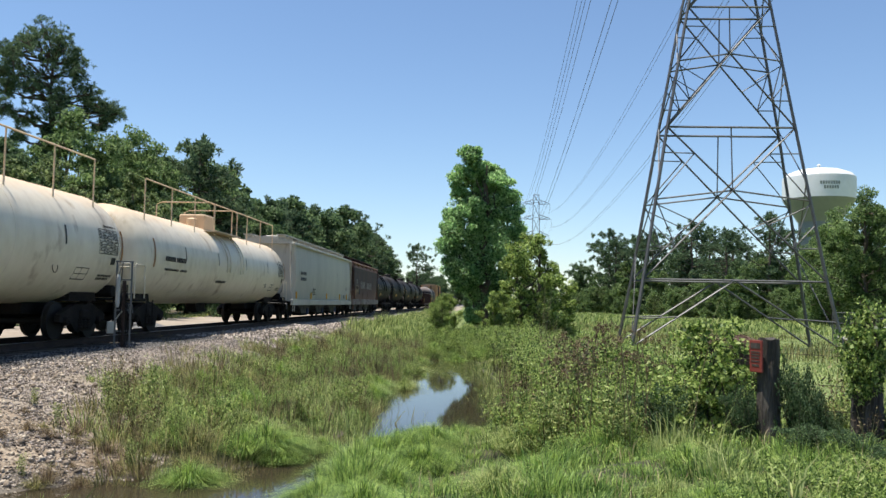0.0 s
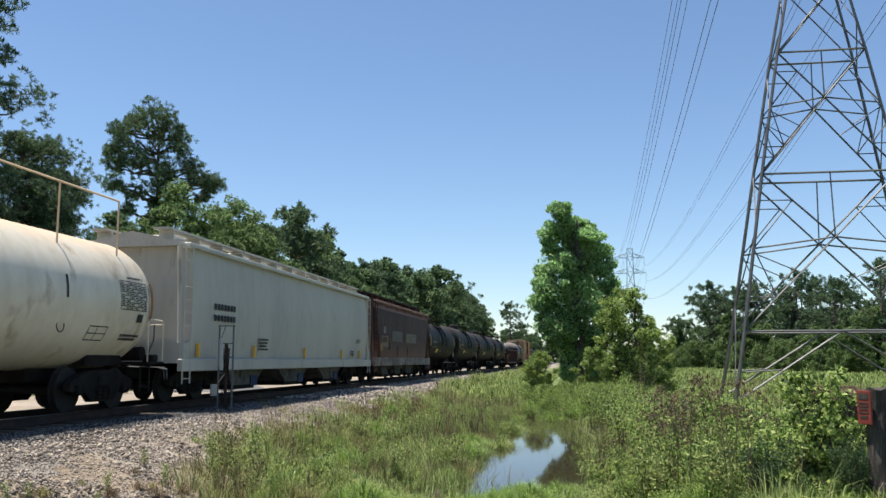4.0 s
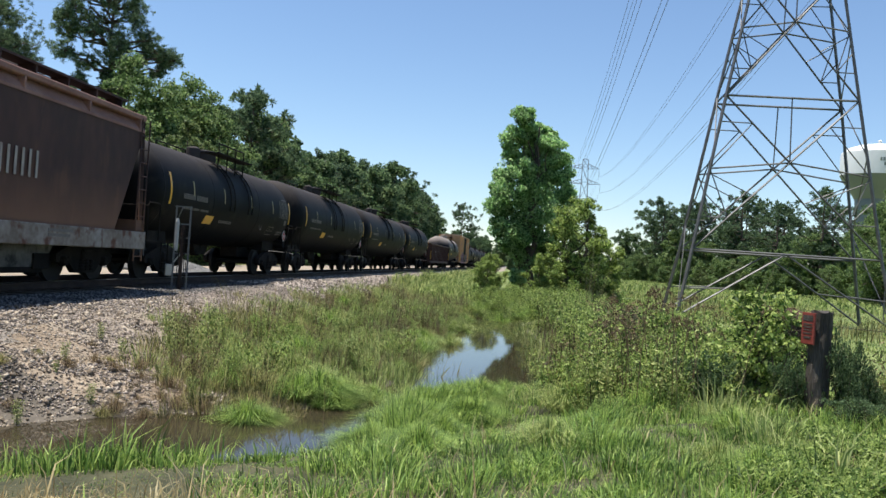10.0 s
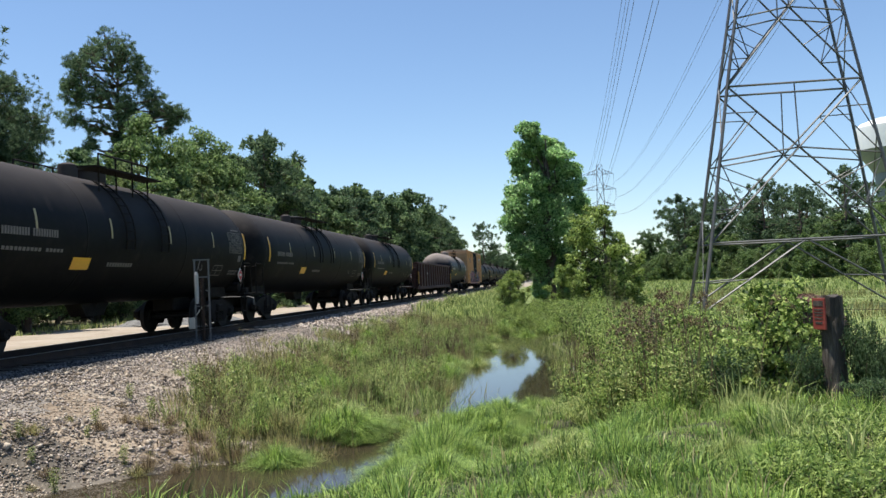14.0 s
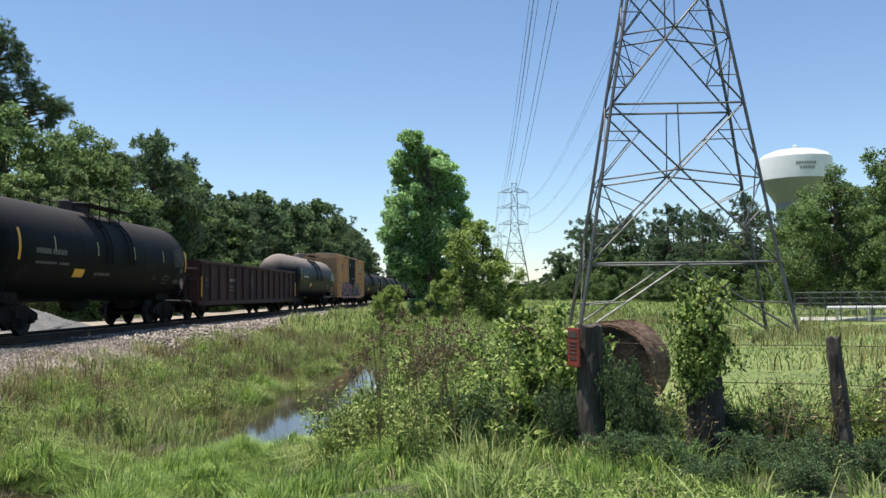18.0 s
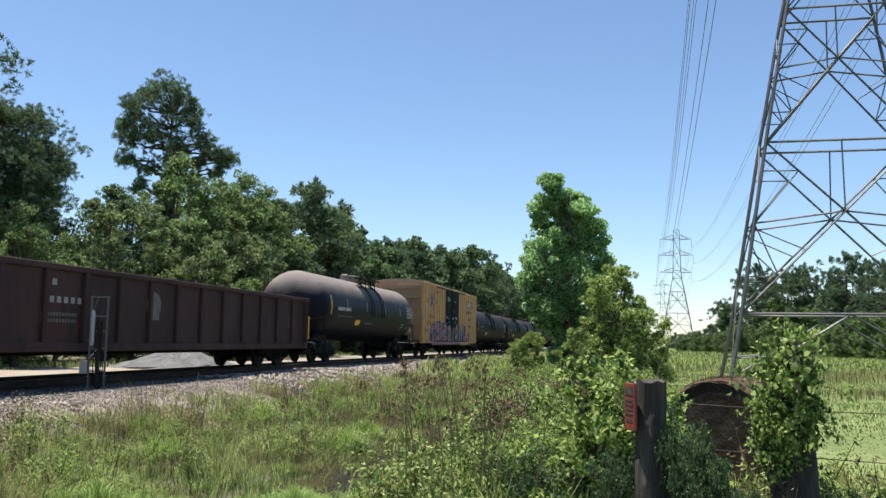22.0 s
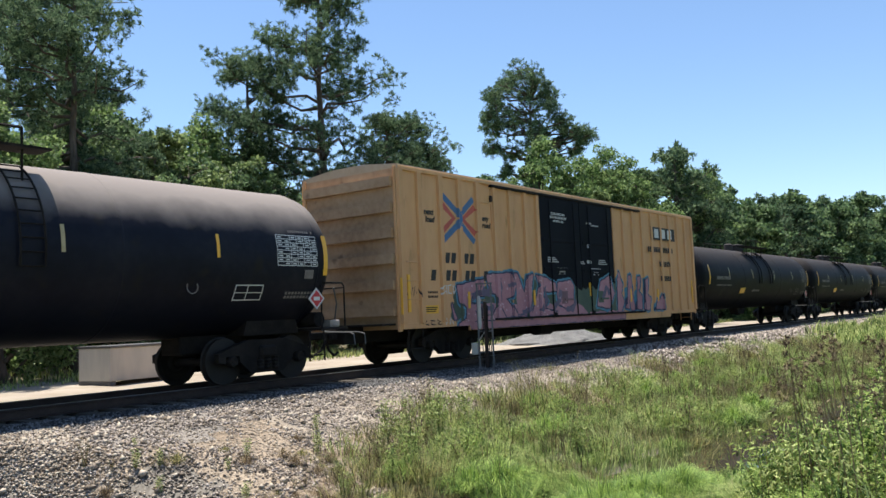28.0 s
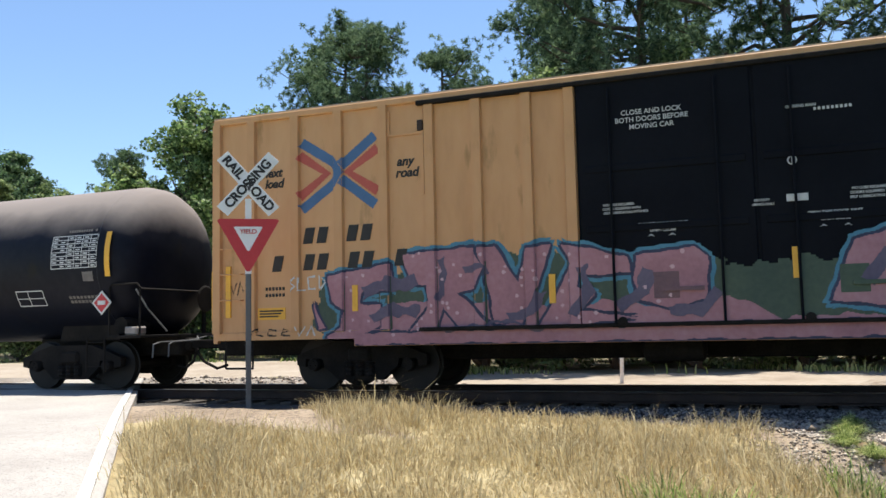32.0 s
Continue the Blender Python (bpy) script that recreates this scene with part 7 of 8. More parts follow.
def patch_heights(x, y, lo, hi, s=1.1):
    return (lo + (hi - lo) * np.clip(0.5 + 0.75 * rough(x + 3, y, s), 0, 1)) * G.uniform(0.6, 1.15, len(x))


def near_water(x, y, reach):
    """1 at the water's edge, 0 from that distance on."""
    g, h = ditch_gap(x, y)
    return 1 - smooth_step(0.0, reach, g - h)


# lush grass between the ditch and where one stands
x, y = G.uniform(2.6, 15.2, 190000), G.uniform(-15.5, -6.0, 190000)
k = (x > 4.0 + 0.8 * rough(x, y, 1.6)) & (road_gap(x, y) > 1.0 + 0.4 * rough(x, y, 2)) & (y < ditch_y(x) - 0.1) & dry_of_water(x, y, 0.0) & (G.uniform(size=len(x)) < 1.15 - 0.04 * np.hypot(x - 2, y + 12))
x, y = x[k], y[k]
hh = patch_heights(x, y, 0.16, 0.42, 1.5) * np.where((x > 11) & (x < 15.8) & (y > -11.6), 0.75, np.where(x > 9, 0.9, 0.6)) * (1 - 0.75 * near_water(x, y, 1.6) * (x < 9.3)) * np.where((x > 9.4) & (x < 14) & (y > -10.6), 1.5, 1) * np.where((x < 8.6) & (y > -9.6), 0.4, 1)
blades("lush_grass", x, y, 0.82 * hh, G.uniform(0.005, 0.012, len(x)), GRASS, 1.1, "lush bright green grass on the ditch bank", clump=110, spread=0.09)
x, y = G.uniform(-1, 7, 60000), G.uniform(-20, -9, 60000)
k = (road_gap(x, y) > 0.25 + 0.2 * rough(x, y, 2.4)) & (road_gap(x, y) < 4.5 + 1.2 * rough(x, y, 0.9)) & (y < -10.3 + 0.9 * rough(x, y, 1.2))
x, y = x[k], y[k]
blades("roadside_grass", x, y, patch_heights(x, y, 0.06, 0.2, 1.4), G.uniform(0.006, 0.012, len(x)), GRASS, 1.0, "short green grass at the road's edge")
# the far bank: coarse grass and weeds, thinning out towards the gravel
def bank_share(x, y):
    """How thick the growth stands on the railway's side of the ditch."""
    edge = -7.6 + 0.62 * (x - 9.4) * (x < 15) + 3.5 * (x >= 15) + 0.5 * rough(x, y, 1.4) + 0.35 * rough(x + 5, y, 3.1)
    edge = np.minimum(edge, -4.9 + 0.75 * smooth_step(14, 17, x) + 0.4 * rough(x, y, 0.8))
    return smooth_step(0.9, -0.7, y - edge) * smooth_step(9.4, 12.0, x + 0.6 * rough(x, y, 2.2))


x, y = G.uniform(8.5, 46, 170000), G.uniform(-10, -3.0, 170000)
k = (y > ditch_y(x) + 0.1) & dry_of_water(x, y, 0.02) & (G.uniform(size=len(x)) < bank_share(x, y))
x, y = x[k], y[k]
lush = rough(x, y, 0.9) > -0.05 + 0.45 * smooth_step(15, 11, x)
blades("bank_grass", x[lush], y[lush], patch_heights(x[lush], y[lush], 0.14, 0.44, 1.7), G.uniform(0.006, 0.013, lush.sum()), MEADOW, 1.1, "yellow-green coarse grass along the railway ditch", clump=38, spread=0.095)
blades("bank_reeds", x[~lush], y[~lush], patch_heights(x[~lush], y[~lush], 0.14, 0.4, 1.9), G.uniform(0.006, 0.012, (~lush).sum()), WEED, 1.0, "olive and brown grass along the railway ditch", clump=34, spread=0.095)
x, y = G.uniform(7.5, 42, 40000), G.uniform(-10, -2.8, 40000)
k = (y > ditch_y(x) + 0.2) & dry_of_water(x, y, 0.15) & (rough(x, y, 1.7) > 0.1) & (G.uniform(size=len(x)) < 0.25 + 0.55 * bank_share(x, y)) & (y < -4.0 + 0.4 * rough(x, y, 1.1))
x, y = x[k], y[k]
blades("weed_stems", x, y, patch_heights(x, y, 0.15, 0.75, 1.6) * (0.35 + 0.65 * bank_share(x, y)), G.uniform(0.007, 0.015, len(x)), DEADWEED, 0.4, "brown dead weed stems on the bank", "weeds", clump=5, spread=0.06)
# right of the ditch, among and beyond the shrubs
x, y = G.uniform(13, 48, 80000), G.uniform(-17, -9, 80000)
k = (y < ditch_y(x) - 0.1) & dry_of_water(x, y, 0.0) & (G.uniform(size=len(x)) < (1.2 - 0.02 * x) * np.where((x < 21) & (y < -11.6), 0.4, 1))
x, y = x[k], y[k]
blades("rough_grass", x, y, patch_heights(x, y, 0.25, 0.75, 1.2) * (1 - 0.55 * near_water(x, y, 2.0)) * np.where((x < 18) & (y > -12.0), 0.5, 1) * np.where(y < -14.2, 0.3, 1), G.uniform(0.008, 0.02, len(x)), MEADOW, 0.95, "tall rough grass beside the ditch", clump=36, spread=0.11)
x, y = np.r_[G.normal(14.6, 1.1, 600), G.uniform(13.5, 30, 1900)], np.r_[G.normal(-12.9, 0.5, 600), G.uniform(-14.5, -11.6, 1900)]
k = (y < ditch_y(x) - 1.2) & (rough(x, y, 1.9) > -0.1)
x, y = x[k], y[k]
x, y = np.r_[x, G.normal(12.9, 0.6, 22)], np.r_[y, G.normal(-12.2, 0.3, 22)]
blades("dead_stems", x, y, patch_heights(x, y, 0.7, 1.6, 1.3), G.uniform(0.007, 0.014, len(x)), DEADWEED, 0.25, "dry brown stems among green weeds", "weeds", clump=5, spread=0.06)
x, y = G.uniform(5, 14, 1600), G.uniform(-15, -8.5, 1600)
k = (y < ditch_y(x) - 0.6) & (rough(x, y, 2.6) > 0.05) & ((x > 8.6) | (y < -9.6))
x, y = x[k], y[k]
blades("straw_blades", x, y, patch_heights(x, y, 0.2, 0.4, 1.5), G.uniform(0.005, 0.01, len(x)), DRY, 1.0, "dry straw blades in the green grass", clump=0)
# the open field
x, y = G.uniform(24, 85, 16000), G.uniform(-34, -14.8, 16000)
k = rough(x, y, 0.35) + 0.5 * rough(x, y, 1.1) > 0.05
x, y = x[k], y[k]
blades("field_weeds", x, y, patch_heights(x, y, 0.3, 0.8, 0.5), G.uniform(0.02, 0.04, len(x)), WEED, 0.6, "brownish weeds standing in the field", "weeds", clump=0)
x, y = G.uniform(70, 260, 40000), G.uniform(-70, -14, 40000)
k = y > -33 - 0.3 * (262 - x)
x, y = x[k], y[k]
blades("far_field_grass", x, y, patch_heights(x, y, 0.3, 0.8, 0.2), G.uniform(0.08, 0.16, len(x)), MEADOW, 0.8, "far field grass before the woods", clump=0)
x, y = G.uniform(12, 75, 75000), -15.5 - 30 * G.uniform(size=75000) ** 1.5
blades("field_grass", x, y, patch_heights(x, y, 0.05, 0.17, 0.4), G.uniform(0.02, 0.045, len(x)), MEADOW, 0.8, "mown yellow-green field grass", clump=0)
x, y = G.uniform(4, 12.5, 30000), G.uniform(-19, -13.2, 30000)
k = (np.hypot(x - 3, y + 14.4) > 2.6) & (np.hypot(x - 10.2, (y + 15.1) * 0.9) > 0.95) & ((x < 6.5) | (x > 11.2) | (y > -13.8) | (G.uniform(size=len(x)) < 0.3))
x, y = x[k], y[k]
blades("fence_grass", x, y, patch_heights(x, y, 0.3, 0.75, 0.8) * np.where(x < 10, 0.42, np.where(x > 11.5, 0.35, 0.7)), G.uniform(0.008, 0.02, len(x)), MEADOW, 0.95, "tall grass along the fence line", clump=36, spread=0.1)
x, y = G.uniform(46, 140, 30000), G.uniform(-13, -3.6, 30000)
k = dry_of_water(x, y, 0.1)
x, y = x[k], y[k]
blades("distant_grass", x, y, patch_heights(x, y, 0.4, 0.9, 0.4), G.uniform(0.04, 0.08, len(x)), MEADOW, 0.95, "coarse green grass along the track", clump=0)
# dry turf by the crossing
x, y = G.uniform(-8, 6, 185000), G.uniform(-12.3, -2.7, 185000)
k = (y > -11.2 + 0.9 * rough(x, y, 1.1)) & (road_gap(x, y) > 0.3 + 0.25 * rough(x, y, 2.5)) & (road_gap(x, y) < 8.6 + rough(x, y, 1.2)) & (x < 4.0 - 0.25 * (y + 7)) & ((y < -3.1 + 0.3 * rough(x, y, 0.9)) & ((road_gap(x, y) > 2.4 + 0.6 * rough(x, y, 1.7)) | (y < -5.2 + 0.5 * rough(x, y, 1.3))))
x, y = x[k], y[k]
blades("dry_grass", x, y, patch_heights(x, y, 0.09, 0.26, 1.3), G.uniform(0.006, 0.013, len(x)), DRY, 1.1, "short straw-coloured dry grass beside the road")
x, y = G.uniform(2.2, 6.2, 16000), G.uniform(-9.5, -5.0, 16000)
k = dry_of_water(x, y, -0.2) & (rough(x, y, 1.1) > -0.25 - 0.2 * (x - 4.5)) & (y < -5.2)
x, y = x[k], y[k]
blades("gully_grass", x, y, patch_heights(x, y, 0.08, 0.26, 1.1), G.uniform(0.008, 0.014, len(x)), GRASS, 0.8, "green grass by the washed-out gully")
# far side of the track
x, y = G.uniform(-30, 120, 22000), G.uniform(12.5, 17.5, 22000)
k = rough(x, y, 0.5) > -0.1
x, y = x[k], y[k]
blades("verge_grass", x, y, patch_heights(x, y, 0.15, 0.5, 0.6), G.uniform(0.03, 0.06, len(x)), MEADOW, 0.7, "verge grass before the woods", clump=0)

# ---- stones ----
def stones(name, n, x0, x1, y0, y1, lo, hi, mat, keep=None, label="loose pale grey ballast stones"):
    rng = np.random.default_rng(n)
    x, y = rng.uniform(x0, x1, n), rng.uniform(y0, y1, n)
    if keep is not None:
        k = keep(x, y)
        x, y = x[k], y[k]
    n = len(x)
    s = rng.uniform(lo, hi, n) * rng.uniform(0.6, 1.3, n)
    base = np.array([(1, 0, 0), (0.2, 1, 0.1), (-1, 0.15, 0), (-0.1, -1, -0.1), (0.15, 0.1, 0.75), (0, 0, -0.7)])
    v = base[None] * rng.uniform(0.55, 1.35, (n, 6, 3))
    a = rng.uniform(0, 6.28, n)
    c, d = np.cos(a)[:, None], np.sin(a)[:, None]
    v = np.stack([v[..., 0] * c - v[..., 1] * d, v[..., 0] * d + v[..., 1] * c, v[..., 2] + v[..., 0] * rng.uniform(-0.5, 0.5, n)[:, None]], -1) * s[:, None, None]
    v += np.stack([x, y, ground_z(x, y) + s * 0.25], 1)[:, None]
    f = np.array([(0, 1, 4), (1, 2, 4), (2, 3, 4), (3, 0, 4), (1, 0, 5), (2, 1, 5), (3, 2, 5), (0, 3, 5)])
    f = (np.arange(n)[:, None, None] * 6 + f).reshape(-1, 3)
    return tagged(new(name, sheet_mesh(name, v.reshape(-1, 3), f, mat)), label, "gravel", kind="stuff")


def on_bed(x, y):
    return (y > -6.2 + 0.5 * rough(x, y, 0.9) - 1.0 * smooth_step(16, 6, x)) & ((x < 18) | (y > -4.3)) & (np.abs(y) > 0.9) & (road_gap(x, y) > 0.3) & ((x > 4.2) | (y > -3.1)) & dry_of_water(x, y, -0.3) & ~under_ledge(x, y)


def under_ledge(x, y):
    """The raw soil just below the washout's rim, coloured dark for the ledge's shade."""
    r = -2.4 - 0.72 * (x - 5.6) - y
    return (r > -0.02) & (r < 0.6 + 0.15 * rough(x, y, 3.1)) & (x > 5.7) & (x < 8.4)


def patchy(x, y):
    """The lower slope: stones in drifts, bare dirt between them."""
    return on_bed(x, y) & ((y > -3.5) | (rough(x, y, 1.9) + 0.6 * rough(y, x, 4.3) > -0.1 + 0.25 * smooth_step(-3.5, -5.5, y)))


stones("ballast_stones", 108000, -2, 30, -7.2, -2.55, 0.011, 0.027, STONE, patchy)
# darker stones where the train's shadow falls
stones("track_stones", 38000, -2, 30, -2.75, -0.9, 0.014, 0.03, BEDSTONE, on_bed, "ballast stones beside the rails, coloured dark for the train's shadow")
stones("tan_stones", 50000, -1, 26, -7.4, -3.0, 0.008, 0.026, TANSTONE, on_bed, "loose tan stones and gravel below the ballast")
stones("large_stones", 2600, -1, 19, -7.4, -2.6, 0.035, 0.065, TANSTONE, patchy, "larger pale stones strewn over the gravel slope")
stones("washout_stones", 22000, 5.0, 9.6, -5.6, -2.3, 0.011, 0.03, TANSTONE, lambda x, y: ~under_ledge(x, y), "grey and pale stones on the washed-out slope")
# dark stones that deepen the painted shade under the ledge
stones("pit_stones", 26000, 5.6, 8.5, -5.4, -2.2, 0.016, 0.045, BEDSTONE, lambda x, y: under_ledge(x, y - 0.15) | under_ledge(x, y), "stones in the washed-out pit, coloured dark for the ledge's shade")
stones("washout_gravel", 6000, 2.0, 4.6, -6.6, -2.5, 0.01, 0.032, TANSTONE, lambda x, y: (x > 3.95 - 0.25 * (y + 7) - 0.35 + 0.25 * rough(x, y, 2.1)) & (rough(x, y, 3.7) > -0.45), "pale gravel between the dry turf and the gully")
stones("shoulder_stones", 16000, 28, 75, -4.2, -0.9, 0.04, 0.075, STONE, on_bed)
stones("far_shoulder_stones", 9000, -12, 40, 0.9, 3.6, 0.03, 0.06, STONE)
stones("crib_stones", 9000, -8, 40, -0.7, 0.7, 0.03, 0.05, BEDSTONE)

# ---- shrubs and weeds as things ----
def shrub(name, label, h, wide, seed, mat, n, leaf, stems=7, tall=1.0, lump=0.13, slim=0.6):
    """Arching stems with side twigs; the leaves sit in many small clumps with gaps between them."""
    rng = np.random.default_rng(seed)
    t = thing(name, label, "shrub")
    s = Shape()
    cents, rads = [], []
    for k in range(stems):
        a, r = k * 2.4 + rng.uniform(-0.4, 0.4), wide * rng.uniform(0.2, 1)
        tip = np.array([math.cos(a) * r, math.sin(a) * r, h * rng.uniform(0.5, 1.0) * tall * (1 - 0.25 * (r / wide) ** 2)])
        s.tube(limb_path((math.cos(a) * 0.1, math.sin(a) * 0.1, -0.05), tip, rng, 0.25, 4), [0.018, 0.015, 0.012, 0.008, 0.005], 5)
        for q in (0.3, 0.5, 0.68, 0.85, 1.0):
            for side in range(2):
                c = tip * q + rng.normal(size=3) * np.array([0.16, 0.16, 0.1]) * h * (0.5 if q > 0.9 else 1)
                if side:
                    s.tube([tip * q, c], [0.006, 0.003], 3, cap=False)
                cents.append(c)
                rads.append(h * lump * rng.uniform(0.55, 1.3))
    tagged(part("branchwork", s, BARK, t), kind="stuff")
    pts = clump_points(np.array(cents), np.array(rads), max(8, n // len(cents)), rng, 0.85)
    pts[:, 2] = np.abs(pts[:, 2])
    part("leaves", leaf_mesh("leaves", pts, leaf, mat, slim, 0.1, rng, 0.5), None, t)
    return t


sa = shrub("leafy_shrub", "tangled bright green shrub with small leaves", 1.15, 0.8, 51, SHRUB, 9500, 0.041, 17)
set_at(sa, 15.2, -12.9, 1.1, 0)
sb = shrub("leafy_shrub", "tangled green shrub with vines beside the ditch", 1.0, 0.9, 52, SHRUB, 9500, 0.038, 18)
set_at(sb, 13.2, -13.3, 1.0, 0)
sc = shrub("climbing_vine", "upright climbing vine mass by the old post", 1.75, 0.4, 53, SHRUB, 5600, 0.066, 12, 1.1, 0.085)
set_at(sc, 11.35, -14.2, 1.0, 0)
sd = shrub("dark_shrub", "dark green shrub in a tangle of thin stems", 1.05, 0.75, 54, LEAFD, 8000, 0.04, 17)
set_at(sd, 16.9, -13.9, 1.1, 0)
se = shrub("brown_thicket", "dry brown thicket of thin bare stems", 1.45, 0.55, 55, DEADWEED, 900, 0.045, 30)
set_at(se, 14.6, -12.75, 1.0, 0)
for x, y, s in ((17.2, -13.3, 1.05), (15.6, -13.2, 0.9), (20.5, -12.9, 1.0), (13.4, -12.9, 0.75)):
    copy_at(se, x, y, s, x * 77)
copy_at(sd, 11.7, -14.4, 0.6, 60)
for x, y, w, h in ((9.7, -14.75, 0.5, 0.42), (9.6, -15.2, 0.5, 0.4), (9.55, -15.9, 0.5, 0.42), (9.3, -16.3, 0.5, 0.42), (9.0, -15.3, 0.45, 0.32), (8.8, -16.0, 0.45, 0.34), (9.2, -16.8, 0.5, 0.42), (10.1, -16.3, 0.4, 0.6), (10.42, -14.86, 0.42, 1.15), (10.35, -15.02, 0.36, 0.85), (10.6, -14.32, 0.4, 0.8), (10.45, -15.25, 0.36, 0.55), (10.45, -15.98, 0.36, 0.6)):
    set_at(sd, 0, 0, 1, 0)
    copy_thing(sd, pose(x, y, float(ground_z(x, y)) - 0.05, 0, 0, x * 400) @ Matrix.Diagonal((w, w, h, 1)))
set_at(sd, 16.9, -13.9, 1.1, 0)
rs = random.Random(8)
for k in range(30):
    x = rs.uniform(12.4, 27)
    y = rs.uniform(-15.6, -12.2)
    if y > -12.2 - 0.8 * (13.6 - x) or y < -14.7 and x > 11.5 or math.hypot(x - 10.5, y + 14.9) < 1.2 or math.hypot(x - 16.4, y + 15.6) < 2.0:
        continue
    low = 0.55 + 0.45 * min(1, max(0, -11.6 - y))
    copy_at(rs.choice((sa, sb, sb, sd)), x, y, rs.uniform(0.65, 1.5) * low, rs.uniform(0, 360))
for k in range(44):
    x = 12.3 + 15 * (k / 43) ** 1.3
    y = -12.75 - 0.9 * ((k * 0.618) % 1) - (0.3 if x < 14 else 0)
    if math.hypot(x - 16.4, y + 15.6) > 1.6:
        copy_at((sa, sb, sb, sa, sd)[k % 5], x, y, rs.uniform(0.85, 1.3) * (1.0 if x > 14 else 0.85), rs.uniform(0, 360))
for x, y, s in ((11.75, -14.0, 0.9), (11.95, -13.55, 0.85), (11.45, -13.75, 0.75), (12.6, -13.9, 0.9)):
    copy_at(sd, x, y, s, x * 51)


def seed_stalk(h, seed):
    """A tall dry stem that bows at its top under a seed head."""
    rng = np.random.default_rng(seed)
    t = thing("seed_stalk", "tall thin dark dry stalk with a drooping seed head", "weed", group="dry stalks by the thicket")
    a = rng.uniform(0, 6.28)
    d = np.array([math.cos(a), math.sin(a), 0])
    pts = [d * 0.16 * h * (q ** 2) + np.array([0, 0, h * q]) for q in (0, 0.25, 0.5, 0.75, 0.92)]
    pts += [pts[-1] + d * 0.1 + np.array([0, 0, 0.05]), pts[-1] + d * 0.2 + np.array([0, 0, 0.02]), pts[-1] + d * 0.27 - np.array([0, 0, 0.06])]
    part("stem", Shape().tube(pts, [0.0065, 0.006, 0.0055, 0.005, 0.004, 0.0035, 0.003, 0.002], 5), DEADWEED, t)
    head = np.repeat(np.array(pts[-4:]), 26, 0) + rng.normal(size=(104, 3)) * 0.018
    tagged(part("seed_head", leaf_mesh("seed_head", head, 0.032, DEADWEED, 0.4, 0.5, rng), None, t), kind="stuff")
    return t


stalks = [seed_stalk(h, 90 + k) for k, h in enumerate((1.7, 1.45, 1.85))]
for st_, (x, y) in zip(stalks, ((11.7, -12.75), (11.2, -12.5), (12.3, -12.6))):
    set_at(st_, x, y)
for k in range(15):
    copy_at(stalks[k % 3], 11.75 + rs.gauss(0, 0.55), -12.6 + rs.gauss(0, 0.3), rs.uniform(0.75, 1.05), rs.uniform(0, 360))
for k in range(10):
    copy_at(stalks[k % 3], 10.7 + rs.gauss(0, 0.4), -12.95 + rs.gauss(0, 0.25), rs.uniform(0.75, 1.0), rs.uniform(0, 360))
for k in range(14):
    x = rs.uniform(24, 44)
    copy_at(rs.choice((sa, sb)), x, rs.uniform(-14.6, -12), rs.uniform(0.8, 1.4), rs.uniform(0, 360))
for x, y, s in ((12.6, -13.6, 0.95), (12.2, -14.4, 1.0), (11.9, -13.9, 0.8), (13.6, -14.4, 1.1), (14.2, -13.6, 1.05), (16.5, -13.2, 1.0), (11.2, -16.5, 0.5), (10.8, -16.9, 0.5), (10.6, -17.4, 0.6)):
    copy_at(sb, x, y, s, rs.uniform(0, 360))
for k in range(14):
    x = rs.uniform(14.2, 34)
    copy_at(sb, x, rs.uniform(ditch_y(x) + 1.0, -6.2), rs.uniform(0.25, 0.45), rs.uniform(0, 360))


def weed_plant(h, seed, mat, n=110, name="tall_weed", label="upright tall leafy weed stalk", stems=4, wide=0.12, leaf=0.055):
    rng = np.random.default_rng(seed)
    t = thing(name, label, "weed", group="leafy weeds on the banks")
    s = Shape()
    pts = []
    for k in range(stems):
        a = k * 2.4
        tip = (math.cos(a) * wide * rng.uniform(0.5, 1.4), math.sin(a) * wide * rng.uniform(0.5, 1.4), h * rng.uniform(0.65, 1))
        s.tube([(0, 0, -0.05), (tip[0] * 0.4, tip[1] * 0.4, tip[2] * 0.5), tip], [0.008, 0.006, 0.003], 4)
        for i in range(n):
            q = rng.uniform(0.2, 1)
            pts.append(np.array(tip) * q + rng.normal(size=3) * np.array([0.06, 0.06, 0.03]))
    tagged(part("stalk", s, WEED, t), kind="stuff")
    part("leaves", leaf_mesh("leaves", np.array(pts), leaf, mat, 0.3, -0.3, rng), None, t)
    return t


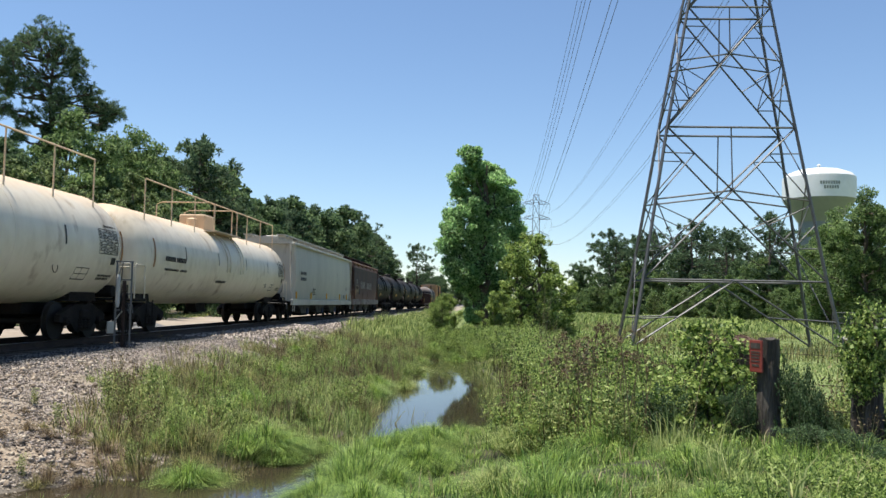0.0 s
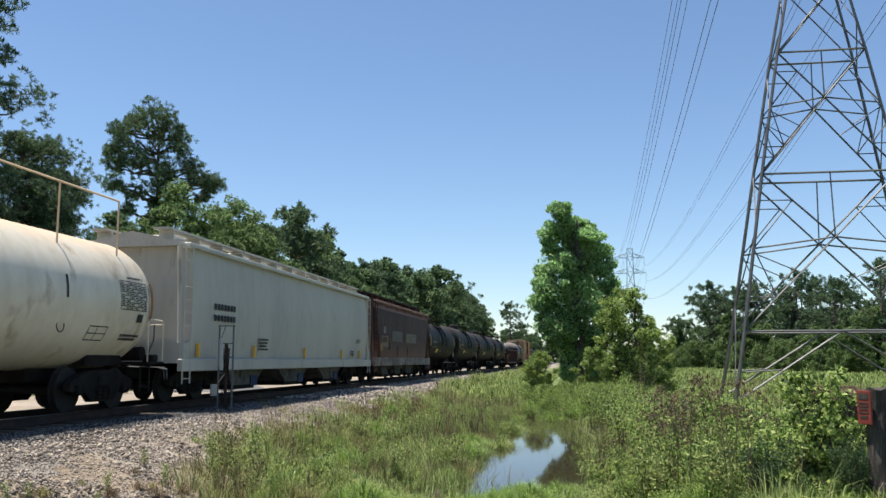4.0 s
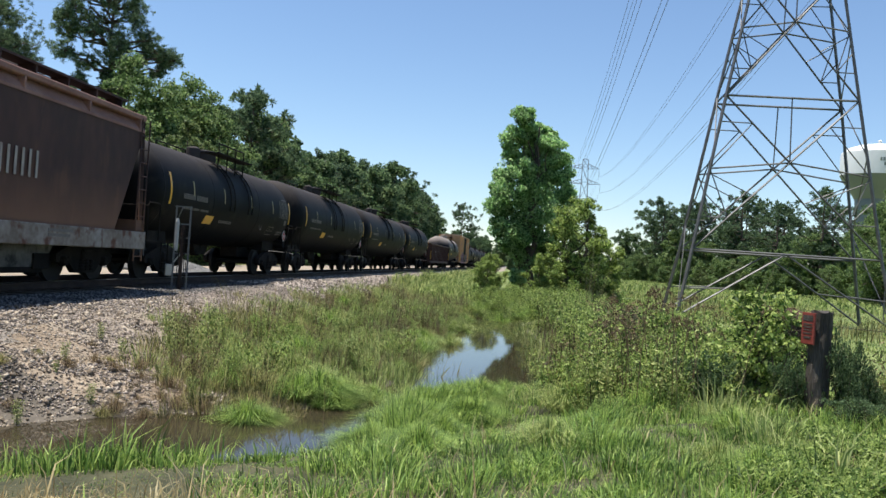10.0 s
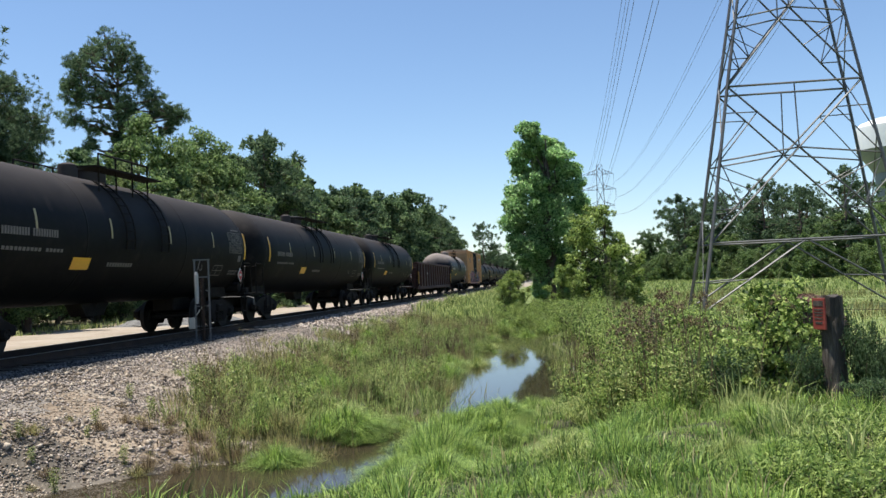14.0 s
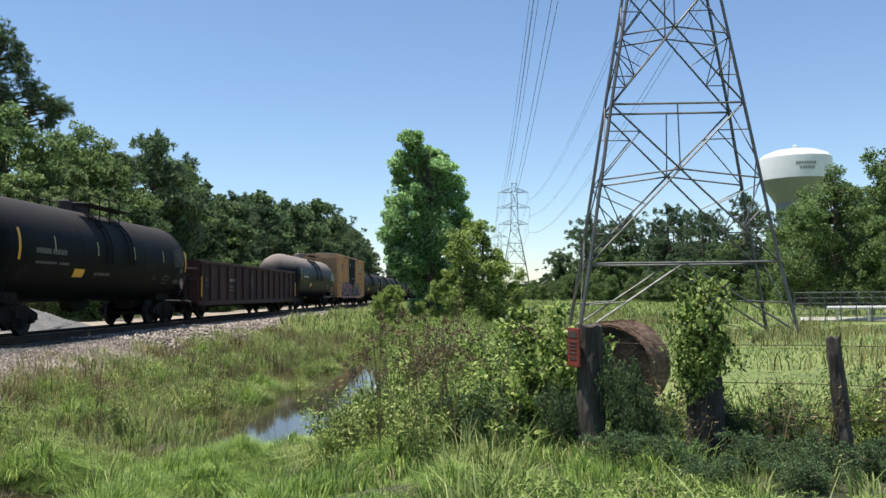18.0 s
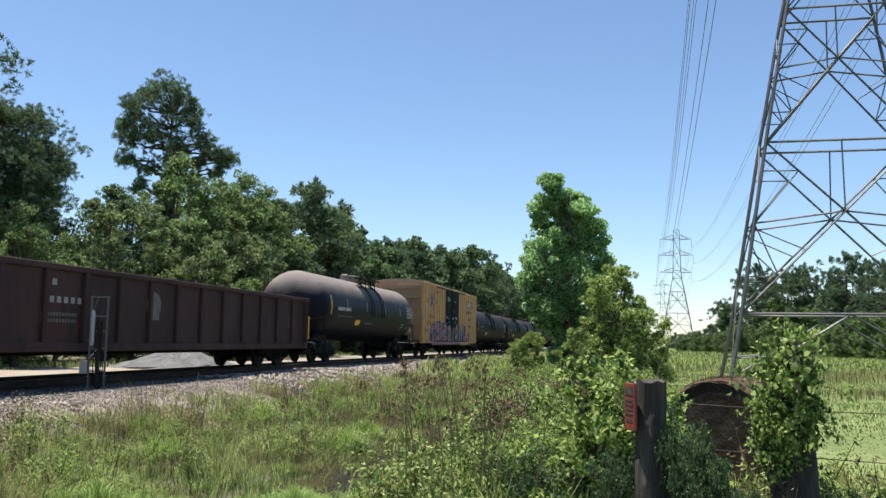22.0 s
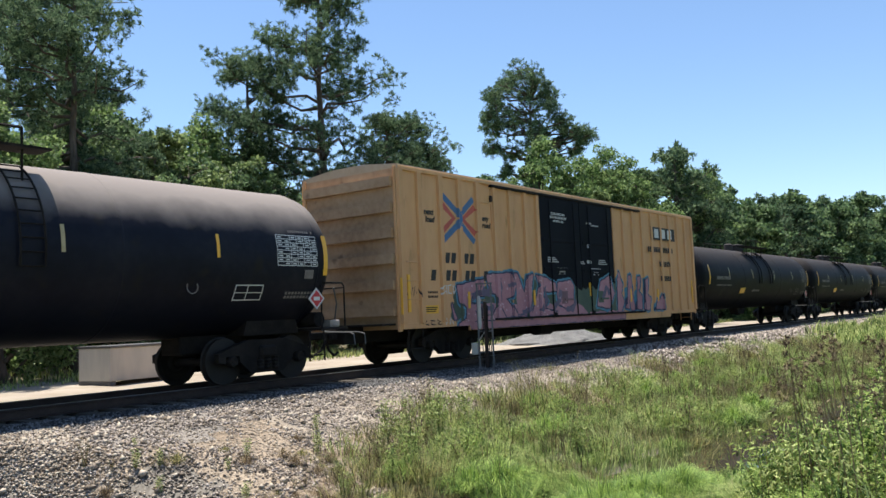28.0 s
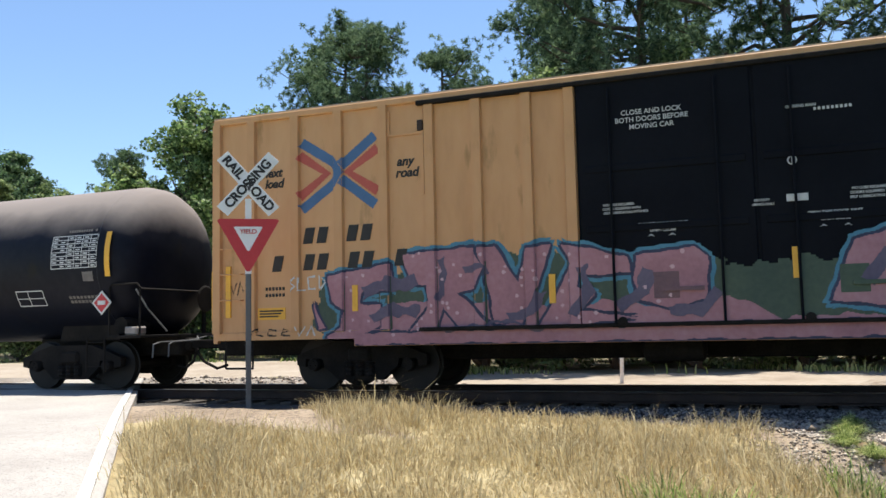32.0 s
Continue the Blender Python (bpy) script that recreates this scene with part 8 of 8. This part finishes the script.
def grass_tuft(h, r, seed, mat, n=420):
    """A dome of arching blades."""
    rng = np.random.default_rng(seed)
    t = thing("grass_tuft", "rounded tuft of long arching green grass", "grass", group="grass tufts on the banks")
    a = rng.uniform(0, 6.283, n)
    q = rng.uniform(0, 1, n) ** 0.7
    hh = h * rng.uniform(0.6, 1.1, n) * (1 - 0.35 * q)
    out = np.stack([np.cos(a), np.sin(a), 0 * a], 1)
    p = out * (q * r * 0.35)[:, None]
    mid = p + out * (q * r * 0.45)[:, None] + np.stack([0 * a, 0 * a, hh * 0.75], 1)
    tip = p + out * (q * r * 1.1 + 0.05)[:, None] + np.stack([0 * a, 0 * a, hh * (1 - 0.45 * q)], 1)
    w = rng.uniform(0.0022, 0.0048, n)[:, None]
    b = a + 1.57 + rng.uniform(-0.5, 0.5, n)
    side = np.stack([np.cos(b), np.sin(b), 0 * b], 1) * w
    v = np.stack([p - side, p + side, mid + side * 0.8, mid - side * 0.8, tip], 1).reshape(-1, 3)
    k = np.arange(n)[:, None] * 5
    f = np.concatenate([k + [0, 1, 2], k + [0, 2, 3], k + [3, 2, 4]], 1).reshape(-1, 3)
    tagged(part("tuft", sheet_mesh("tuft", v, f, mat), None, t), kind="stuff")
    return t


ta = grass_tuft(0.55, 0.55, 81, GRASS, 1100)
set_at(ta, 12.9, -7.9, 1.2, 0)
tb = grass_tuft(0.55, 0.5, 82, MEADOW, 900)
set_at(tb, 13.6, -7.4, 1.1, 0)
td = grass_tuft(0.5, 0.4, 83, WEED, 260)
set_at(td, 11.6, -7.2, 0.9, 0)
te = grass_tuft(0.55, 0.45, 84, DEADWEED, 240)
set_at(te, 10.6, -6.1, 0.5, 0)
for k in range(85):
    x = rs.uniform(11.0, 34)
    y = rs.uniform(ditch_y(x) + 0.6, max(ditch_y(x) + 0.7, min(-4.6, -7.2 + (x - 10.5) * 0.5)))
    copy_at(rs.choice((ta, ta, tb, tb, td)), x, y, rs.uniform(0.55, 1.15), rs.uniform(0, 360))
for k in range(32):
    x = rs.uniform(11.5, 15.2)
    y = ditch_y(x) - rs.uniform(0.15, 1.9)
    copy_at(rs.choice((ta, ta, tb)), x, y, rs.uniform(0.55, 0.95), rs.uniform(0, 360))
for k in range(26):
    x = rs.uniform(10.9, 15)
    copy_at(rs.choice((ta, tb, td)), x, ditch_y(x) + rs.uniform(0.2, 0.8), rs.uniform(0.6, 0.95), rs.uniform(0, 360))
for k in range(46):
    x = rs.uniform(9.5, 13.2)
    y = ditch_y(x) - 0.35 - 0.5 * max(0, 11.2 - x) - rs.uniform(0.1, 1.4)
    g, h = ditch_gap(np.array(x), np.array(y))
    if g > h + 0.05:
        copy_at(rs.choice((ta, ta, ta, tb)), x, y, rs.uniform(0.6, 0.95), rs.uniform(0, 360))
for k in range(76):
    x = rs.uniform(5.5, 13.5)
    y = rs.uniform(-7.4, -3.9)
    g, h = ditch_gap(np.array(x), np.array(y))
    if g > h + 0.35 and y > ditch_y(x):
        copy_at(rs.choice((td, td, te, te, te)), x, y, rs.uniform(0.25, 0.62), rs.uniform(0, 360))
for k in range(34):
    x = rs.uniform(14, 45)
    copy_at(rs.choice((ta, tb, td)), x, rs.uniform(-17, ditch_y(x) - 1.3), rs.uniform(0.8, 1.5), rs.uniform(0, 360))
for k in range(26):
    x, y = rs.uniform(6.5, 12), rs.uniform(-13.5, -9.6)
    if float(ditch_gap(np.array(x), np.array(y))[0]) > 2.2:
        copy_at(rs.choice((ta, ta, tb)), x, y, rs.uniform(0.4, 0.75), rs.uniform(0, 360))
for k in range(14):
    copy_at(rs.choice((ta, tb, td)), rs.uniform(34, 42), rs.uniform(-11.4, -8.6), rs.uniform(0.9, 1.5), rs.uniform(0, 360))
for k in range(12):
    copy_at(rs.choice((sa, sb)), rs.uniform(35, 43), rs.uniform(-11.5, -8.8), rs.uniform(0.7, 1.2), rs.uniform(0, 360))
wa = weed_plant(1.0, 61, SHRUB)
set_at(wa, 14.9, -5.35, 1.0, 0)
wb_ = weed_plant(0.85, 62, MEADOW)
set_at(wb_, 14.3, -5.6, 1.0, 0)
wd = weed_plant(0.9, 63, DEADWEED, 26, "dry_weed", "dry brown weed with withered leaves", 7, 0.16, 0.06)
set_at(wd, 12.6, -6.0, 0.8, 0)
wl = weed_plant(0.8, 64, SHRUB, 70, "lime_forb", "upright lime-green forb with narrow leaves", 8, 0.26, 0.06)
set_at(wl, 12.7, -12.5, 0.7, 0)
for k in range(130):
    x = rs.uniform(10.2, 32)
    y = rs.uniform(max(ditch_y(x) + 0.7, -8.8), min(-5.0, -6.8 + 0.5 * (x - 10.2)))
    copy_at(rs.choice((wa, wb_, wb_, wl, wl, wd, wd)), x, y, rs.uniform(0.4, 1.0) * (0.45 if x < 12.2 else 1), rs.uniform(0, 360))
for k in range(210):
    x = rs.uniform(11.2, 25)
    y = rs.uniform(-14.6, -11.5)
    if y > -11.3 - 1.05 * (13.7 - x) or x > 14 and y > -11.9 or math.hypot(x - 10.5, y + 14.6) < 0.6:
        continue
    copy_at(rs.choice((wl, wl, wa, wb_, wd, wd)), x, y, rs.uniform(0.7, 1.15) * (0.7 + 0.3 * min(1, max(0, -11.8 - y))), rs.uniform(0, 360))
for k in range(90):
    x = rs.uniform(11.8, 32)
    y = rs.uniform(ditch_y(x) + 0.8 + 0.5 * (x > 15), -5.6)
    copy_at(rs.choice((wl, wl, wa, sb, ta) if x > 14 else (wd, wb_, td, td)), x, y, rs.uniform(0.3, 0.65), rs.uniform(0, 360))
for k in range(30):
    x = rs.uniform(11.4, 16.5)
    copy_at(rs.choice((wb_, wd, wd, wa)), x, -6.9 + 0.42 * (x - 10.6) + rs.uniform(-0.5, 0.5), rs.uniform(0.45, 0.95) * (0.7 if x < 12.4 else 1), rs.uniform(0, 360))
for k in range(26):
    copy_at(rs.choice((wb_, wd, wl)), rs.uniform(9.6, 11.2), rs.uniform(-18, -15.0), rs.uniform(0.7, 1.1), rs.uniform(0, 360))
for k in range(40):
    x = rs.uniform(14, 26)
    copy_at(rs.choice((wl, wd, wl)), x, -11.85 + rs.uniform(-0.5, 0.15), rs.uniform(0.35, 0.6), rs.uniform(0, 360))
for x, y, s in ((7.6, -5.0, 0.5), (8.6, -4.4, 0.35), (9.6, -5.0, 0.45), (10.6, -5.4, 0.4), (11.3, -4.6, 0.4), (9.0, -5.9, 0.4), (12.4, -4.9, 0.5), (6.8, -6.4, 0.45), (13.1, -4.2, 0.4)):
    copy_at(wb_, x, y, s, rs.uniform(0, 360))
for x, y, s in ((6.6, -5.2, 0.32), (6.9, -5.4, 0.25)):
    copy_at(sa, x, y, s, 30)

fo = shrub("leafy_forb", "low bright green forb with long pointed leaves", 0.34, 0.42, 71, SHRUB, 2600, 0.062, 14, lump=0.36, slim=0.26)
set_at(fo, 7.9, -13.9, 0.8, 0)
for k in range(90):
    x, y = rs.uniform(5.6, 8.6), rs.uniform(-15.4, -12.8)
    if y < -12.7 - 0.35 * (x - 6.2) and math.hypot(x - 10.5, y + 14.6) > 0.5:
        copy_at(fo, x, y, rs.uniform(0.5, 0.85), rs.uniform(0, 360))
for x, y, s in ((4.07, -2.75, 0.62), (4.0, -3.05, 0.7), (3.95, -3.4, 0.6), (4.2, -3.7, 0.6), (4.5, -4.0, 0.65), (4.9, -4.1, 0.6), (5.3, -3.9, 0.7), (5.7, -3.7, 0.6), (5.1, -4.4, 0.7), (4.4, -4.4, 0.6)):
    copy_at(tb, x, y, s * 0.75, x * 200)
for k in range(95):
    x, y = rs.uniform(4.6, 12.5), rs.uniform(-6.6, -3.3)
    g, h = ditch_gap(np.array(x), np.array(y))
    if g > h + 0.4 and y > ditch_y(x) and y < -2.9 - 0.1 * (x - 4):
        copy_at(rs.choice((wd, te, te, td, wb_)), x, y, rs.uniform(0.2, 0.48), rs.uniform(0, 360))
for k in range(26):
    x = rs.uniform(12.0, 14.8)
    copy_at(rs.choice((wl, wl, wd, wa, sb)), x, -11.5 - 0.25 * (14.8 - x) + rs.uniform(-0.4, 0.25), rs.uniform(0.5, 0.72), rs.uniform(0, 360))
for k in range(42):
    x = rs.uniform(10.6, 13.6)
    copy_at(rs.choice((wl, wl, wl, wa, wb_, wd, tb, ta)), x, -11.35 - 0.325 * (13 - x) - rs.uniform(0.0, 1.1), rs.uniform(0.55, 1.2), rs.uniform(0, 360))
# stems that stand in the pond
x, y = G.normal(17.4, 0.5, 14), G.normal(-9.7, 0.3, 14)
blades("pond_stems", x, y, G.uniform(0.45, 0.75, 14), G.uniform(0.015, 0.025, 14), WEED, 0.5, "dark stems standing in the ditch water", "weeds", clump=0)
# branches washed up on the mud
for x, y, a, n in ((8.0, -4.9, 20, 0.7), (9.3, -5.7, -35, 0.5), (7.4, -4.6, 60, 0.4)):
    st = part("fallen_stick", Shape().tube([(-n / 2, 0, 0.02), (-n / 6, 0.04, 0.05), (n / 5, -0.03, 0.04), (n / 2, 0.03, 0.03)], [0.02, 0.018, 0.014, 0.006], 6), BARK)
    st.matrix_basis = pose(x, y, float(ground_z(x, y)), 0, 0, a)
    tagged(st, "dark fallen stick on the muddy bank", "stick")

# ---- fence posts, sign and bale ----
def old_post(x, y, top, r, name="fence_post", label="weathered old wooden fence post"):
    rng = np.random.default_rng(int(x * 100))
    z0 = float(ground_z(x, y)) - 0.1
    t = thing(name, label, "post", pose(x, y, 0), group="old fence posts")
    s = Shape()
    rings = []
    for k in range(9):
        z = z0 + (top - z0) * k / 8
        rings.append([((r + 0.05 * r * math.sin(5 * a + k) + rng.uniform(-0.012, 0.012)) * math.cos(a) * (1 - 0.02 * k), (r + rng.uniform(-0.012, 0.012)) * math.sin(a) * (1 - 0.02 * k), z + (rng.uniform(-0.02, 0.02) if k == 8 else 0))
                      for a in (2 * math.pi * i / 14 for i in range(14))])
    b = s.face_grid(rings)
    s.f.append(tuple(b + 8 * 14 + i for i in range(14)))
    part("shaft", s, POSTWOOD, t)
    return t


post = old_post(10.52, -14.58, 0.72, 0.15, "fence_post", "thick old wooden post with a faded red notice")
board = part("notice_board", Shape().box(-0.11, 0.11, -0.012, 0.012, 0.32, 0.70, 0.004), SIGNRED, post, "faded red notice")
board.matrix_basis = pose(-0.06, 0.165, 0, 0, 0, 22)
for z, ww, hh in ((0.635, 0.17, 0.034), (0.56, 0.15, 0.008), (0.525, 0.16, 0.008), (0.49, 0.14, 0.008), (0.45, 0.15, 0.008), (0.4, 0.12, 0.014)):
    b = part("notice_bar", Shape().box(-ww / 2, ww / 2, -0.016, 0.016, z - hh, z + hh), POSTWOOD, board)
old_post(10.3, -15.64, 0.95, 0.19, label="thick dark post overgrown with vines")
old_post(9.8, -16.72, 0.62, 0.075).rotation_euler = (radians(-4), radians(3), 0)
pv = shrub("climbing_vine", "broad-leaved green vine climbing over a thick dark post", 1.0, 0.17, 57, SHRUB, 3000, 0.052, 16, 1.0, 0.11, slim=0.8)
pv.matrix_basis = pose(10.22, -15.6, 0.28) @ Matrix.Diagonal((0.78, 0.78, 1, 1))
copy_thing(pv, pose(10.14, -15.58, 0.1, 0, 0, 120) @ Matrix.Diagonal((0.78, 0.78, 0.75, 1)))
copy_thing(pv, pose(10.12, -15.48, 0.0, 0, 0, 240) @ Matrix.Diagonal((0.62, 0.62, 0.7, 1)))
wires = Shape()
for z in (0.55, 0.2, -0.1):
    wires.tube([(10.5, -14.7, z), (10.3, -15.5, z - 0.02), (9.8, -16.5, z), (9.2, -18.2, z - 0.03), (8.2, -21, z - 0.1)], 0.0035, 4)
tagged(part("fence_wire", wires, RUST), "thin rusty fence wire between the posts", "wire")


def hay_bale(x, y, r, long, turn):
    """A sagged round bale: a fibrous drum with a slightly hollow end, coloured dark for its shade."""
    rng = np.random.default_rng(12)
    t = thing("hay_bale", "weathered brown round hay bale with its end coloured dark for shade", "hay bale", pose(x, y, float(ground_z(x, y)) + 0.97 * r, 0, 0, turn))

    def ring(q, k, wild):
        out = []
        for i in range(40):
            a = 2 * math.pi * i / 40
            w = k * (1 + 0.018 * math.sin(3 * a + 2 * q) + rng.uniform(-wild, wild))
            z = w * math.sin(a)
            out.append((q, w * math.cos(a) * 1.02, max(z, -0.95 * r) if z < 0 else z * 0.98))
        return out
    drum = Shape()
    drum.face_grid([ring(0.0, 0.95 * r, 0.02)] + [ring(0.05 + (long - 0.1) * k / 9, r, 0.016) for k in range(10)] + [ring(long, 0.95 * r, 0.02), ring(long - 0.03, 0.5 * r, 0.02), ring(long - 0.03, 0.02, 0.0)])
    part("drum", drum, HAY, t)
    end = Shape()
    end.face_grid([ring(0.004 + 0.012 * min(1, k) + (0.004 if k % 2 else 0.0), 0.95 * r * (1 - k / 8) + 0.01, 0.02) for k in range(9)])
    part("cut_end", end, HAYDARK, t, "end of rolled hay, coloured dark for shade")
    a, q = rng.uniform(0, 6.283, 2600), rng.uniform(0, long, 2600)
    around = np.stack([rng.normal(size=2600) * 0.5, -np.sin(a), np.cos(a)], 1)
    tagged(part("loose_straw", leaf_mesh("loose_straw", np.stack([q, np.cos(a) * r, np.sin(a) * r], 1), 0.13, HAY, 0.06, 0.0, rng, 0.4, around), None, t), kind="stuff")
    return t


hay_bale(16.05, -15.6, 0.75, 1.25, -28)

# ---- crossing sign ----
ux = Vector((4.6 + 3.2, -14.3 + 2.5, 0)).normalized()
turn = math.degrees(math.atan2(ux.x, -ux.y))
sign = thing("crossing_sign", "white railroad crossbuck above a red and white yield sign", "road sign", pose(-4.6, -2.5, 0, 0, 0, turn))
zb = float(ground_z(-4.6, -2.5))
part("pole", Shape().box(-0.045, 0.045, -0.05, 0.04, zb - 0.2, 2.05, 0.01), STEEL, sign, "grey wooden pole")
part("upper_strip", Shape().box(-0.05, 0.05, -0.06, -0.045, 1.98, 3.2), SIGNWHITE, sign)
for k, (a, words) in enumerate(((-48, "RAIL  ROAD"), (48, "CROSSING"))):
    bl = part("crossbuck_blade", Shape().box(-0.61, 0.61, -0.085 - 0.008 * k, -0.078 - 0.008 * k, -0.115, 0.115, 0.003), SIGNWHITE, sign)
    bl.matrix_basis = Matrix.Translation((0, 0, 3.44)) @ pose(0, 0, 0, 0, -a if k else -a, 0)
    ring_text(bl, words, 0, -0.09 - 0.008 * k, 0, 0.15, INK, bold=0.008)
def triangle(r, z):
    return [(-r * 0.98, z + r * 0.56), (-r * 0.9, z + r * 0.62), (r * 0.9, z + r * 0.62), (r * 0.98, z + r * 0.56), (0.06 * r, z - r * 1.08), (-0.06 * r, z - r * 1.08)]
part("yield_plate", Shape().prism(triangle(0.5, 2.56), -0.07, -0.062), SIGNR, sign, "red yield plate")
part("yield_centre", Shape().prism(triangle(0.23, 2.6), -0.076, -0.0705), SIGNWHITE, sign)
ring_text(sign, "YIELD", 0, -0.08, 2.66, 0.075, SIGNR, bold=0.002)

# ---- trackside things ----
gx0, gy0 = 21.35, -2.02
gz = float(ground_z(gx0, gy0))
stand = thing("trackside_detector", "narrow steel frame with a pale sleeve, cables and a small box", "trackside equipment", pose(gx0, gy0, gz, 0, 0, -62))
for dx in (-0.17, 0.19):
    part("leg", Shape().box(dx - 0.022, dx + 0.022, -0.02, 0.02, -0.1, 2.2), STEEL, stand)
for z in (2.18, 1.72, 1.36, 0.95, 0.42):
    part("crossbar", Shape().box(-0.15 if z < 2 else -0.21, 0.17 if z < 2 else 0.23, -0.016, 0.016, z - 0.016, z + 0.016), STEEL, stand)
part("mast", Shape().tube([(0.02, 0.02, -0.1), (0.02, 0.02, 1.7)], 0.05, 10), RUST, stand)
part("sleeve", Shape().tube([(-0.13, -0.03, 1.02), (-0.13, -0.03, 1.12), (-0.13, -0.03, 1.78), (-0.13, -0.03, 1.86)], [0.035, 0.052, 0.052, 0.03], 10), material("grey_conduit", [(0.34, 0.34, 0.33), (0.46, 0.46, 0.44)], 4, 0.6), stand, "pale sleeve")
part("stay", Shape().tube([(-0.13, -0.03, 1.84), (-0.02, -0.03, 2.16)], 0.012, 5), STEEL, stand)
part("stay", Shape().tube([(-0.16, -0.04, 0.72), (-0.02, -0.04, 0.92)], 0.016, 5), GREY, stand)
for dx, bow in ((0.07, 0.03), (0.1, 0.05), (-0.05, -0.02)):
    part("cable", Shape().tube([(dx, -0.03, 0.0), (dx + bow, -0.05, 0.55), (dx - bow * 0.5, -0.05, 1.1), (dx, -0.03, 1.6)], 0.011, 5), UNDER, stand)
part("box", Shape().box(-0.36, -0.2, -0.12, 0.08, 0.36, 0.66, 0.012), GREY, stand, "small pale box")
part("box_bracket", Shape().box(-0.3, -0.15, -0.01, 0.01, 0.46, 0.5), STEEL, stand)

pile = Shape()
rng = np.random.default_rng(9)
rings = []
for k in range(9):
    r = 3.6 * (1 - k / 8.5)
    rings.append([(r * math.cos(a) * rng.uniform(0.92, 1.08), r * math.sin(a) * rng.uniform(0.92, 1.08), 1.15 * (k / 8) ** 1.1 + rng.uniform(-0.03, 0.03) * (k > 0)) for a in (6.283 * i / 26 for i in range(26))])
b = pile.face_grid(rings)
pile.f.append(tuple(b + 8 * 26 + i for i in range(26)))
gp = part("gravel_mound", pile, material("grey_gravel", [(0.075, 0.073, 0.07), (0.15, 0.146, 0.14), (0.23, 0.225, 0.215)], 2, 0.9, bump=1.0, bump_scale=9, distance=0.08, fine=((0.05, 0.05, 0.05), 0.4, 14)), None)
gp.location = (45, 9.2, float(ground_z(45, 9.2)) - 0.05)
tagged(gp, "grey heap of loose gravel beyond the track", "gravel pile")
mound = Shape()
rings = []
for k in range(5):
    r = 0.75 * (1 - k / 5)
    rings.append([(r * math.cos(a) * rng.uniform(0.8, 1.2) * 1.5, r * math.sin(a), 0.3 * (k / 4) + rng.uniform(0, 0.05)) for a in (6.283 * i / 14 for i in range(14))])
b = mound.face_grid(rings)
mound.f.append(tuple(b + 4 * 14 + i for i in range(14)))
mo = part("dirt_mound", mound, DIRT, None)
mo.location = (6.1, 8.2, float(ground_z(6.1, 8.2)) - 0.04)
tagged(mo, "small tan mound of dirt beyond the rails", "dirt mound")
stake = part("marker_stake", Shape().tube([(0, 0, -0.1), (0.02, 0, 0.75)], 0.05, 8), SIGNWHITE)
stake.location = (-0.45, 8.5, float(ground_z(-0.45, 8.5)))
tagged(stake, "short white marker stake in the dirt", "stake")
store = thing("storage_box", "pale grey metal storage box beyond the track", "storage box", pose(19.2, 10.6, float(ground_z(19.2, 10.6)), 0, 0, 4))
part("body", Shape().box(-1.3, 1.3, -0.8, 0.8, 0.12, 1.15, 0.02), GREY, store)
for x in (-1.2, 1.2):
    part("skid", Shape().box(x - 0.1, x + 0.1, -0.8, 0.8, -0.02, 0.12), STEEL, store)
part("lid", Shape().box(-1.34, 1.34, -0.84, 0.84, 1.15, 1.22, 0.01), STEEL, store)


def motions():
    for car, x in CARS:
        walk(car, [(t, pose(x - s, 0, 0)) for t, s in RUN])
    times, way = [t for t, s in RUN], [s for t, s in RUN]
    for ax, x, rolls in AXLES:
        if not rolls:
            continue
        rows = []
        for k in range(0, 321):
            t = k / 10
            rows.append((t, pose(x, 0, 0.46, 0, -math.degrees(float(np.interp(t, times, way)) / 0.46), 0)))
        walk(ax, rows)


motions()
